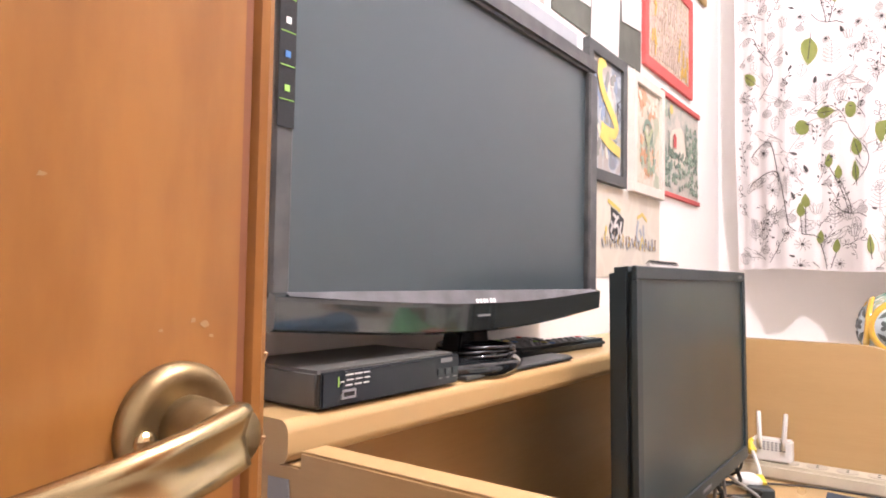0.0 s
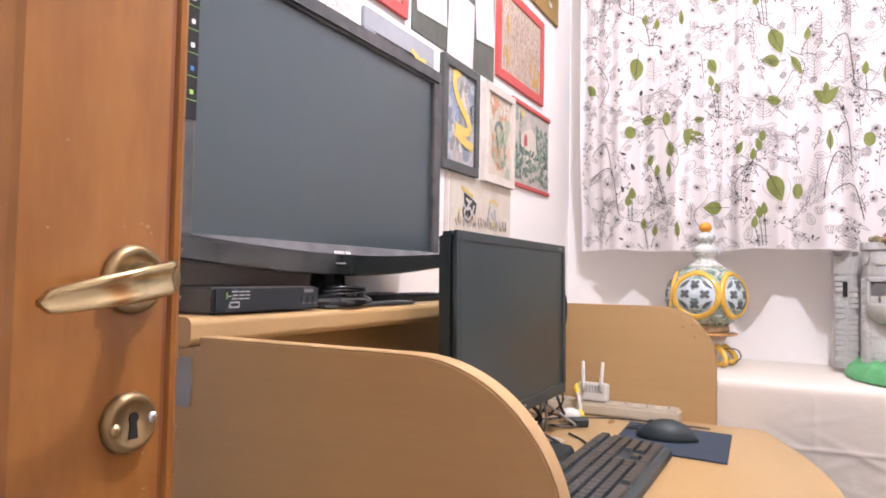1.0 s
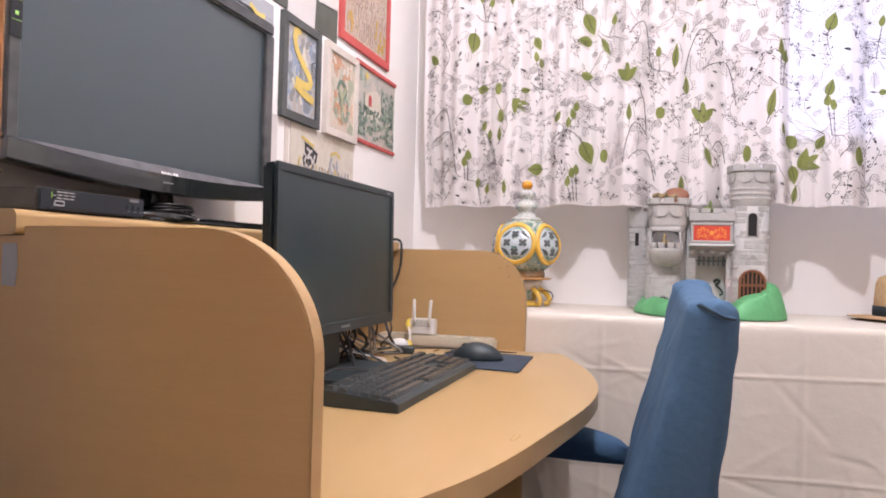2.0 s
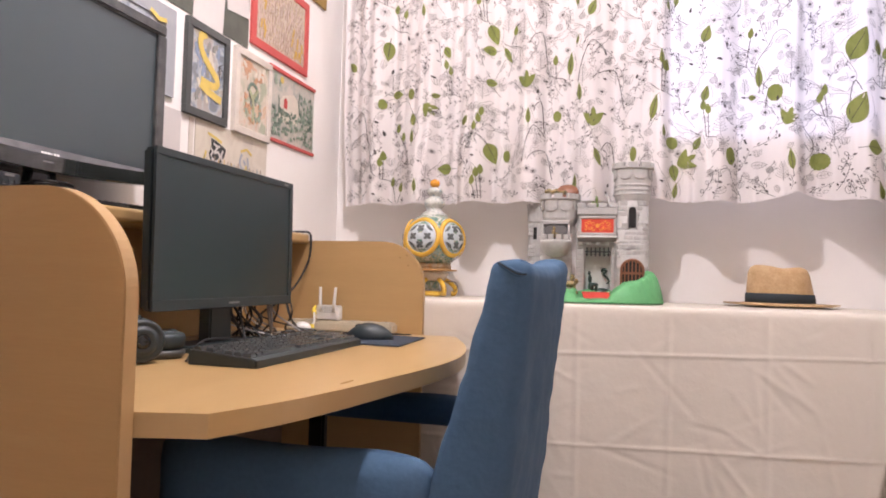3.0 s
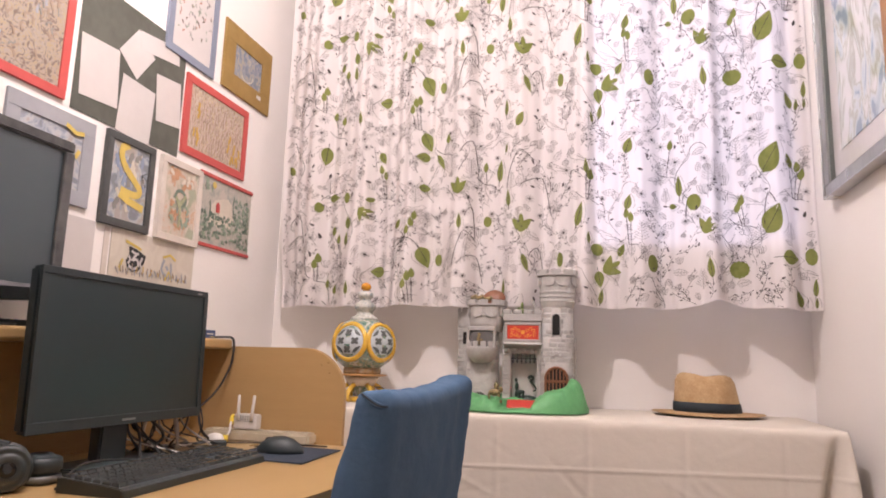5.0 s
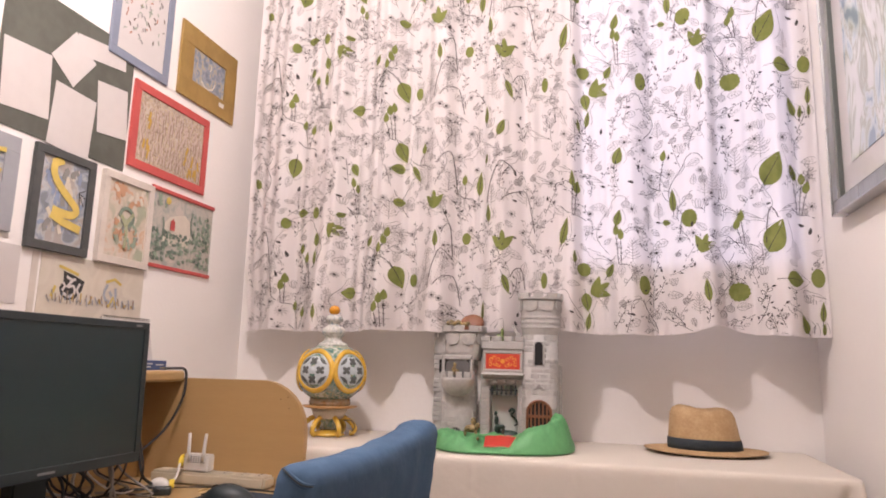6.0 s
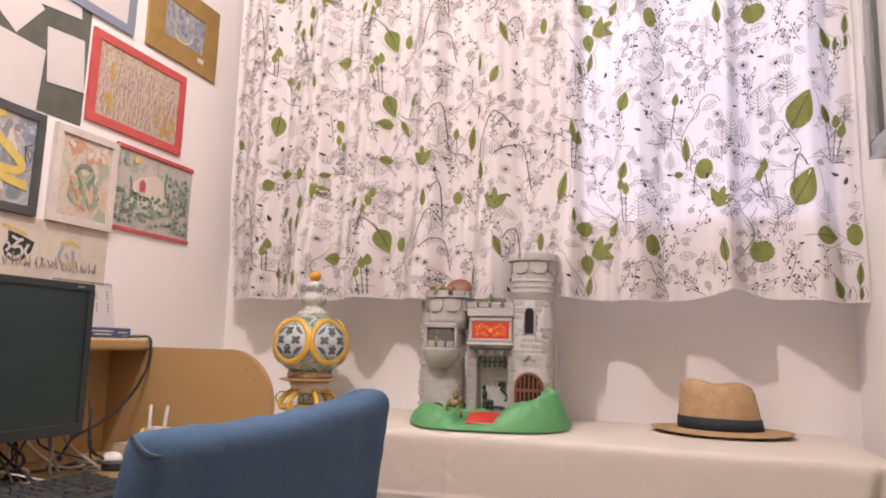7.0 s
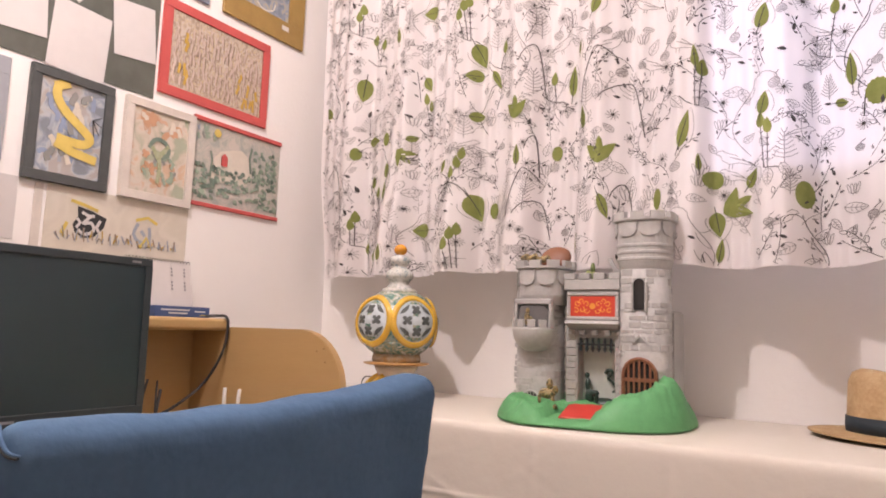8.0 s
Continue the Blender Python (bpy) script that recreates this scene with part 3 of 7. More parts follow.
def remote(at, turn, length, rows):
    d = thing("remote_control", "black remote control with rubber buttons", "remote control", at, turn=turn)
    m = pose(*at, 0, 0, turn)
    part("body", moved(box(-0.022, 0.022, -length / 2, length / 2, 0.0, 0.012, 0.004, 2), m), BLACK, d)
    inks = (PRINT_GREY, PRINT_GREY, RED, PRINT_GREEN, YELLOW_PAINT, PRINT_BLUE)
    for r in range(rows):
        for c in range(3):
            yy = -length / 2 + 0.02 + (length - 0.04) * r / (rows - 1)
            part("button", moved(box(-0.0155 + 0.012 * c, -0.0085 + 0.012 * c, yy - 0.0028, yy + 0.0028, 0.012, 0.0136, 0.0006), m), inks[3 + c] if r == 4 and c < 3 else (RED if r == rows - 1 and c == 0 else PRINT_GREY), d)
    return d


remote((-0.424, 0.765, 1.0412), -4, 0.215, 12)
remote((-0.466, 0.715, 1.0412), 5, 0.17, 9)

coil = thing("coiled_cable", "black cable coiled round the television foot", "cable", (-0.405, 0.545, 1.0535))
for k in range(4):
    turns = [(-0.402 + (0.036 + 0.002 * (k % 2)) * math.cos(a * math.pi / 6), 0.545 + (0.040 + 0.003 * (k % 3)) * math.sin(a * math.pi / 6), 1.0555 + 0.0036 * k + 0.001 * math.sin(a + k)) for a in range(13)]
    part("loop", tube(turns, 0.0021, 7), BLACK_GLOSS, coil, smooth=True)

box_blue = thing("blue_carton", "flat blue printed carton on the shelf", "box", (-0.43, 1.35, 1.041))
part("body", moved(box(-0.035, 0.022, -0.085, 0.062, 0.0, 0.024, 0.001), pose(-0.43, 1.35, 1.0413)), surface("blue_carton_print", (0.06, 0.10, 0.24), 0.4, vary=0.08), box_blue)
for zz, yy, w in ((1.0555, 1.28, 0.075), (1.048, 1.30, 0.05), (1.053, 1.37, 0.03)):
    part("marking_bar", box(-0.4079, -0.4073, yy, yy + w, zz, zz + 0.003), PRINT_WHITE, box_blue)
part("marking_bar", box(-0.4079, -0.4073, 1.385, 1.408, 1.0455, 1.0475), YELLOW_PAINT, box_blue)

calendar = thing("desk_calendar", "white spiral-bound desk calendar standing on the carton", "calendar", (-0.44, 1.30, 1.0655))
part("page", moved(box(-0.0015, 0.0015, -0.085, 0.085, 0.0, 0.104), pose(-0.428, 1.293, 1.0656, 0, -12, 0)), PAPER, calendar)
part("back_page", moved(box(-0.0015, 0.0015, -0.085, 0.085, 0.0, 0.104), pose(-0.473, 1.293, 1.0656, 0, 12, 0)), PAPER, calendar)
for k in range(20):
    ring = tube([(-0.444, 1.212 + 0.0085 * k, 1.1655), (-0.449, 1.212 + 0.0085 * k, 1.1725), (-0.456, 1.212 + 0.0085 * k, 1.1655)], 0.0008, 5)
    part("ring", ring, DARK_METAL, calendar)
for k in range(7):
    for yy in (1.318, 1.352):
        if (k * 7 + int(yy * 100)) % 4:
            part("marking_bar", moved(box(0, 0.0006, 0, 0.004, 0, 0.005), pose(-0.4285 - 0.0015 * k + 0.0005, yy, 1.102 + 0.0078 * k, 0, -12, 0)), PRINT_GREY, calendar)


# what lies on the shelf rests on its upper face
for ob in list(scene.objects):
    if ob.parent is None and ob.name.split(".")[0] in ("set_top_box", "paper_leaflet", "flat_black_tray", "remote_control", "blue_carton", "desk_calendar", "coiled_cable"):
        ob.location.z -= 0.005


# ---- monitor and desk top things ----
def monitor():
    d = thing("computer_monitor", "black flat computer monitor on a foot, screen off", "monitor", (-0.30, 0.905, 0.75))
    y0, y1, z0, z1 = 0.650, 1.158, 0.845, 1.146
    tilt = Matrix.Translation((-0.27, 0.905, 0.995)) @ pose(0, 0, 0, 0, -1.0, 0)
    w, h = (y1 - y0) / 2, (z1 - z0) / 2
    b = 0.015
    rim = box(-0.006, 0, -w, w, h - b, h, 0.0012, 1)
    box(-0.006, 0, -w, w, -h, -h + 0.021, 0.0012, 1, rim)
    box(-0.006, 0, -w, -w + b, -h + 0.021, h - b, 0, 1, rim)
    box(-0.006, 0, w - b, w, -h + 0.021, h - b, 0, 1, rim)
    part("bezel", moved(rim, tilt), BLACK, d)
    part("screen", moved(box(-0.0055, -0.0030, -w + b, w - b, -h + 0.021, h - b), tilt), SCREEN, d)
    shell = box(-0.034, -0.0062, -w, w, -h, h, 0.0)
    for v in shell.verts:
        if v.co.x < -0.02:
            v.co.y *= 0.985
            v.co.z *= 0.985
    bmesh.ops.bevel(shell, geom=shell.edges[:], offset=0.006, segments=2, affect="EDGES")
    part("back_shell", moved(shell, tilt), BLACK, d)
    part("badge_bar", moved(box(0.0002, 0.0008, -0.018, 0.022, -h + 0.008, -h + 0.0125), tilt), PRINT_GREY, d)
    part("badge_bar", moved(box(0.0002, 0.0008, w - 0.045, w - 0.026, h - 0.010, h - 0.0055), tilt), PRINT_GREY, d)
    part("neck", box(-0.325, -0.295, 0.865, 0.945, 0.770, 0.90, 0.004, 2), BLACK, d)
    part("foot", slab(arc(-0.30, 0.825, 0.055, 180, 270, 6) + [(-0.215, 0.78), (-0.205, 0.80), (-0.205, 1.01), (-0.215, 1.03), (-0.35, 1.03), (-0.36, 1.02)], 0.7585, 0.771, "z", 0.003), BLACK, d)
    return d


monitor()


def keyboard():
    d = thing("keyboard", "black full-size computer keyboard on the desk", "keyboard", (-0.125, 0.878, 0.75), turn=0.0)
    m = pose(-0.116, 0.866, 0.7505, 0, 0, -0.6)
    x0, x1, y0, y1 = -0.067, 0.067, -0.222, 0.222
    case = slab([(x1, 0.0), (x1, 0.013), (x1 - 0.008, 0.0165), (x0 + 0.01, 0.026), (x0, 0.025), (x0, 0.0)], y0, y1, "y", 0.0015)
    part("case", moved(case, m), BLACK, d)
    cap = box(-0.0086, 0.0086, -0.0083, 0.0083, 0, 0.0068)
    for v in cap.verts:
        if v.co.z > 0.004:
            v.co.x *= 0.76
            v.co.y *= 0.80
    me = bpy.data.meshes.new("key")
    cap.to_mesh(me)
    cap.free()
    me.materials.append(KEYCAP)
    rows = (-0.052, -0.029, -0.0105, 0.008, 0.0265, 0.045)
    for r, kx in enumerate(rows):
        z = 0.0165 + (0.067 - 0.008 - kx) * 0.0095 / 0.12 - 0.0012
        for c in range(22):
            ky = y0 + 0.014 + 0.0195 * c + (0.0 if c < 15 else 0.004) + (0.0 if c < 18 else 0.004)
            wide = 1.0
            if r == 5 and 3 <= c <= 8:
                if c != 5:
                    continue
                wide = 6.3
            if r in (3, 4) and 15 <= c <= 17 and not (r == 4 and c == 16):
                continue
            if ky > y1 - 0.010:
                continue
            key = new("key", me)
            key.parent = d
            key.matrix_parent_inverse = d.matrix_basis.inverted()
            key.matrix_basis = m @ Matrix.Translation((kx, ky, z)) @ Matrix.Diagonal((1, wide * 1.12, 1, 1))
    return d


keyboard()

pad = thing("mouse_pad", "navy fabric mouse pad on the desk", "mouse pad", (-0.08, 1.26, 0.75))
part("mat", slab([(-0.165, 1.105), (0.046, 1.088), (0.036, 1.328), (-0.175, 1.345)], 0.7504, 0.7535, "z", 0.0006), PAD, pad)


def mouse():
    d = thing("computer_mouse", "black computer mouse on the navy pad", "mouse", (-0.075, 1.215, 0.7537))
    m = pose(-0.075, 1.215, 0.7537, 0, 0, 98)

    def hull(p, a):
        s = (p.y + 0.06) / 0.12
        return (p.x * (0.9 + 0.25 * math.sin(math.pi * min(1, max(0, s)))), p.y, p.z * (0.62 + 0.40 * math.sin(math.pi * (0.12 + 0.72 * min(1, max(0, s))))))

    bm = lathe([(0.0, 0.0), (0.985, 0.0), (1.0, 0.006), (0.96, 0.014), (0.82, 0.025), (0.55, 0.034), (0.25, 0.038), (0.0, 0.0385)], 28, shape=lambda p, a: hull(Vector((p.x * 0.029, p.y * 0.06, p.z)), a))
    part("shell", moved(bm, m), BLACK, d, smooth=True)
    part("wheel", moved(moved(lathe([(0, -0.003), (0.009, -0.003), (0.009, 0.003), (0, 0.003)], 16), pose(0, 0.03, 0.027, 0, 90, 0)), m), DARK_METAL, d)
    return d


mouse()
mcable = thing("mouse_cable", "thin black mouse cable lying on the desk", "cable", (-0.133, 1.222, 0.754))
part("lead", tube([(-0.133, 1.222, 0.765), (-0.165, 1.26, 0.758), (-0.10, 1.335, 0.757), (-0.01, 1.34, 0.757), (-0.06, 1.365, 0.753), (-0.2, 1.36, 0.753), (-0.33, 1.30, 0.753)], 0.0016), CABLE, mcable)

strip = thing("socket_strip", "long beige plastic socket strip on the desk", "socket strip", (-0.235, 1.39, 0.75))
part("body", box(-0.395, -0.075, 1.368, 1.424, 0.7585, 0.789, 0.006, 2), BEIGE_PLASTIC, strip)
for k in range(6):
    sock = part("socket", lathe([(0.0, 0.789), (0.018, 0.789), (0.018, 0.7905), (0.0, 0.7905)], 20, (-0.10 - 0.048 * k, 1.396, 0)), surface("socket_face", (0.48, 0.43, 0.34), 0.5), strip)
    for s in (-1, 1):
        part("hole", lathe([(0, 0.7906), (0.0025, 0.7906), (0.0025, 0.7911), (0, 0.7911)], 8, (-0.10 - 0.048 * k, 1.396 + 0.007 * s, 0)), HOLE_SHADE, sock)

router = thing("wireless_router", "small white wireless router with two antennas on the strip", "router", (-0.268, 1.39, 0.79))
case = part("case", box(-0.306, -0.236, 1.375, 1.405, 0.7915, 0.832, 0.003, 2), WHITE_PLASTIC, router)
# grille holes are not cut: grey patches paint the shade in them
for i in range(4):
    for k in range(7):
        part("vent", box(-0.292 + 0.007 * k, -0.2885 + 0.007 * k, 1.3744, 1.3752, 0.812 + 0.0045 * i, 0.8145 + 0.0045 * i), PRINT_GREY, case)
for ax, lean in ((-0.290, -2), (-0.250, 4)):
    ant = lathe([(0.0, 0.0), (0.0042, 0.0), (0.0046, 0.02), (0.0040, 0.065), (0.003, 0.068), (0.0, 0.068)], 12)
    part("antenna", moved(ant, pose(ax, 1.372, 0.816, -2, lean, 0)), WHITE_PLASTIC, router, smooth=True)

plug = thing("power_adapter", "round white power adapter among the cables", "adapter", (-0.285, 1.27, 0.75))
part("body", ball((-0.290, 1.268, 0.768), (0.024, 0.018, 0.016), segments=18), WHITE_PLASTIC, plug, smooth=True)
part("collar", moved(box(-0.02, 0.02, -0.014, 0.014, 0, 0.018, 0.003), pose(-0.265, 1.245, 0.7505, 0, 0, 30)), BLACK, plug)
for pts, mt, r, nm in (
    ([(-0.272, 1.285, 0.768), (-0.282, 1.32, 0.782), (-0.295, 1.345, 0.800), (-0.303, 1.362, 0.806)], CABLE_WHITE, 0.0032, "white network cable at the router"),
    ([(-0.298, 1.352, 0.803), (-0.304, 1.362, 0.812), (-0.306, 1.370, 0.818), (-0.303, 1.374, 0.820)], CABLE_YELLOW, 0.0042, "yellow network cable at the router"),
    ([(-0.400, 1.395, 1.0325), (-0.376, 1.412, 1.0340), (-0.357, 1.418, 1.0320), (-0.350, 1.420, 1.012), (-0.351, 1.41, 0.95), (-0.372, 1.38, 0.88), (-0.40, 1.33, 0.83), (-0.42, 1.28, 0.80), (-0.42, 1.25, 0.756)], CABLE, 0.0034, "thick black cable hanging from the shelf"),
    ([(-0.20, 0.66, 0.7535), (-0.23, 0.75, 0.78), (-0.225, 0.85, 0.775), (-0.21, 0.95, 0.757), (-0.20, 1.08, 0.753), (-0.26, 1.16, 0.753)], CABLE, 0.0022, "black headset cable on the desk"),
):
    c = thing("cable", nm, "cable", pts[0])
    part("lead", tube(pts, r), mt, c)
for px in ((-0.303, 1.362, 0.814), (-0.272, 1.288, 0.776)):
    p = thing("cable_plug", "yellow moulded network plug", "plug", px)
    part("body", moved(box(-0.006, 0.006, -0.012, 0.012, -0.005, 0.005, 0.001), pose(*px, 20, 0, 30)), CABLE_YELLOW, p)

# tangle behind the monitor
random.seed(11)
for k in range(22):
    y = 0.96 + 0.012 * k + random.uniform(-0.01, 0.01)
    mt = random.choice((CABLE, CABLE, CABLE_GREY, CABLE_WHITE, CABLE))
    a = (-0.34 + random.uniform(-0.03, 0.03), y + random.uniform(-0.10, 0.05), 0.87 + random.uniform(0, 0.03))
    b = (-0.33 + random.uniform(-0.05, 0.05), y + random.uniform(-0.03, 0.03), 0.81 + random.uniform(-0.02, 0.02))
    e = (-0.30 + random.uniform(-0.06, 0.06), y + random.uniform(-0.04, 0.09), 0.756 + random.uniform(0, 0.012))
    g = (-0.36 + random.uniform(-0.05, 0.05), y + random.uniform(0.0, 0.15), 0.755)
    c = thing("cable", "tangled computer cable behind the monitor", "cable", g, group="tangled cables")
    part("lead", tube([a, b, e, g], random.uniform(0.0018, 0.0036), 6), mt, c)

headset = thing("headset", "black over-ear headset lying on the desk", "headset", (-0.26, 0.60, 0.75))
for cx, cy, k, lean, tilt in ((-0.254, 0.610, 1.06, 90, -38), (-0.280, 0.705, 0.98, 0, 0)):
    at = pose(cx, cy, 0.7505 + (0.037 if lean else 0.038) * k, 0, lean, tilt)
    cup = lathe([(r * k, h * k) for r, h in ((0.0, -0.022), (0.030, -0.022), (0.036, -0.012), (0.036, 0.002), (0.034, 0.007), (0.029, 0.009), (0.027, 0.007), (0.023, 0.011), (0.017, 0.015), (0.013, 0.013), (0.0, 0.013))], 32)
    cup = part("ear_cup", moved(cup, at), BLACK, headset, smooth=True)
    badge = lathe([(0, 0.0132 * k), (0.012 * k, 0.0132 * k), (0.0105 * k, 0.0146 * k), (0.006 * k, 0.0150 * k), (0, 0.0151 * k)], 24)
    part("badge", moved(badge, at), BLACK_GLOSS, cup, smooth=True)
    cush = lathe([(r * k, h * k) for r, h in ((0.016, -0.038), (0.030, -0.038), (0.037, -0.031), (0.036, -0.023), (0.016, -0.023))], 28)
    part("ear_cushion", moved(cush, at), BLACK_DUST, headset, smooth=True)
part("headband", tube([(-0.262, 0.616, 0.826), (-0.31, 0.60, 0.832), (-0.37, 0.61, 0.81), (-0.39, 0.66, 0.79), (-0.36, 0.70, 0.775), (-0.300, 0.705, 0.778)], 0.007), BLACK, headset)

# everything loose on the worktop stands on its upper face
LOOSE = ("keyboard", "mouse_pad", "computer_mouse", "mouse_cable", "power_adapter", "cable", "headset")
for ob in list(scene.objects):
    if ob.parent is None and ob.name.split(".")[0] in LOOSE:
        ob.location.z += 0.008


# ---- chair ----
def chair():
    d = thing("desk_chair", "upholstered armchair under a loose blue cotton cover", "chair", (0.25, 0.86, 0.0))
    bm = bmesh.new()
    y0, y1, rim = 0.600, 1.131, 0.024
    ends = [0.0, 0.004, 0.010, 0.018, 0.026]
    ys = [y0 + e for e in ends] + [y0 + 0.026 + (y1 - y0 - 0.052) * k / 30 for k in range(1, 30)] + [y1 - e for e in ends[::-1]]

    def section(y):
        """Outline of the slipcovered back in x and z at one place along it."""
        u = (y - y0) / (y1 - y0)
        d_end = min(y - y0, y1 - y)
        inset = 0.0 if d_end >= rim else rim - math.sqrt(max(0.0, rim ** 2 - (rim - d_end) ** 2))
        top = 0.951 + 0.014 * u + -0.011 * math.sin(math.pi * u) + 0.004 * math.exp(-((u - 0.94) / 0.05) ** 2) - inset * 0.6
        pts = []
        for side in (-1, 1):
            col = []
            for k in range(30):
                v = k / 29
                z = 0.40 + (top - 0.026 - 0.40) * v
                mid, half = 0.290 + 0.093 * v, 0.074 - 0.040 * v
                puff = 0.007 * math.sin(math.pi * u) * math.sin(math.pi * v)
                w = 0.0062 * noise.noise(Vector((y * 13, z * 7, side * 3.1))) + 0.0030 * noise.noise(Vector((y * 22 - z * 20, z * 9, side * 5.1))) + 0.0022 * noise.noise(Vector((y * 30 + z * 12, z * 36, side * 1.3)))
                w += 0.0028 * math.sin(y * 44 + 5 * noise.noise(Vector((y * 5, z * 5, 2.0)))) * (1 - v) ** 0.6 * (0.5 + 0.5 * math.sin(y * 11))
                w += 0.0045 * v * noise.noise(Vector((y * 16 + z * 9, z * 26, side * 2.2))) * math.sin(math.pi * u) ** 0.3
                col.append((mid + side * max(0.008, half + puff + w - inset * 0.8), z))
            pts.append(col)
        (lx, lz), (hx, hz) = pts[0][-1], pts[1][-1]
        cap = []
        for k in range(1, 9):
            an = math.pi - math.pi * k / 9
            cap.append(((lx + hx) / 2 + (hx - lx) / 2 * abs(math.cos(an)) ** 0.75 * (1 if math.cos(an) > 0 else -1), lz + (top - lz) * math.sin(an) ** 0.8 + 0.0028 * noise.noise(Vector((y * 17, k * 0.5, 1)))))
        return pts[0] + cap + pts[1][::-1]

    rings = [[bm.verts.new((px, y, pz)) for px, pz in section(y)] for y in ys]
    for p, q in zip(rings, rings[1:]):
        for k in range(len(p)):
            n = (k + 1) % len(p)
            bm.faces.new((p[k], p[n], q[n], q[k]))
    bm.faces.new(rings[0])
    bm.faces.new(rings[-1][::-1])
    bmesh.ops.recalc_face_normals(bm, faces=bm.faces[:])
    back = part("backrest", bm, DENIM, d, smooth=True)
    part("seam", tube([(0.362, 0.606, 0.944), (0.376, 0.6005, 0.935), (0.392, 0.5985, 0.927), (0.405, 0.6005, 0.926)], 0.0019, 8, lambda s: 0.4 + 0.6 * math.sin(math.pi * s)), DENIM, back)
    part("seam", tube([(0.366, 0.6045, 0.9465), (0.380, 0.5990, 0.9385), (0.396, 0.5970, 0.9310), (0.409, 0.5990, 0.9300)], 0.0016, 8, lambda s: 0.4 + 0.6 * math.sin(math.pi * s)), DENIM, back)
    # dark tube between the two lips stands for the shade in the fold
    part("stitching", tube([(0.364, 0.6040, 0.9450), (0.378, 0.5985, 0.9368), (0.394, 0.5965, 0.9290), (0.407, 0.5985, 0.9280)], 0.0013, 6), RIBBON_AND_FOLD, back)
    part("seat", box(-0.20, 0.24, 0.645, 1.085, 0.36, 0.47, 0.035, 3), DENIM, d, smooth=True)
    for ya in (0.585, 1.065):
        arm = bmesh.new()
        rings = []
        for k in range(31):
            s = k / 30
            x = -0.21 + 0.48 * s
            w = 0.040 * min(1.0, math.sqrt(max(0.02, 1 - (1 - min(1, s * 7)) ** 2)), math.sqrt(max(0.02, 1 - (1 - min(1, (1 - s) * 4)) ** 2)))
            low, top = (0.50 if ya < 0.8 else 0.590), 0.650 + 0.006 * math.sin(s * 5 + ya * 4) - 0.03 * (1 - w / 0.040)
            ring = []
            for q in range(14):
                an = 2 * math.pi * q / 14
                zz = (low + top) / 2 + (top - low) / 2 * abs(math.sin(an)) ** 0.7 * (1 if math.sin(an) > 0 else -1)
                yy = ya + 0.0375 + w * abs(math.cos(an)) ** 0.7 * (1 if math.cos(an) > 0 else -1)
                ring.append(arm.verts.new((x, yy + 0.004 * noise.noise(Vector((x * 20, q, ya))), zz)))
            rings.append(ring)
        for p, q2 in zip(rings, rings[1:]):
            for q in range(14):
                arm.faces.new((p[q], p[(q + 1) % 14], q2[(q + 1) % 14], q2[q]))
        arm.faces.new(rings[0])
        arm.faces.new(rings[-1][::-1])
        bmesh.ops.recalc_face_normals(arm, faces=arm.faces[:])
        part("armrest", arm, DENIM, d, smooth=True)
    for ya in (0.6225, 1.1025):
        part("arm_post", box(-0.175, -0.135, ya - 0.014, ya + 0.014, 0.40, 0.602, 0.006, 2), DARK_METAL, d)
    for lx in (-0.17, 0.21):
        for ly in (0.66, 1.06):
            part("leg", lathe([(0, 0), (0.014, 0), (0.02, 0.36), (0, 0.36)], 14, (lx, ly, 0.0005)), DARK_METAL, d)
    return d


chair()

# ---- covered table ----
TZ, TY, TX0, TX1 = 0.858, 1.448, -0.475, 1.236
table = thing("side_table", "plain wooden table hidden under a white cloth", "table", (0.4, 1.66, 0))
part("tabletop", box(TX0 + 0.01, TX1 - 0.012, TY + 0.012, 1.885, TZ - 0.03, TZ - 0.004), PINE, table)
for lx in (TX0 + 0.04, TX1 - 0.07):
    for ly in (TY + 0.05, 1.84):
        part("leg", box(lx, lx + 0.04, ly, ly + 0.04, 0.0, TZ - 0.031), PINE, table)


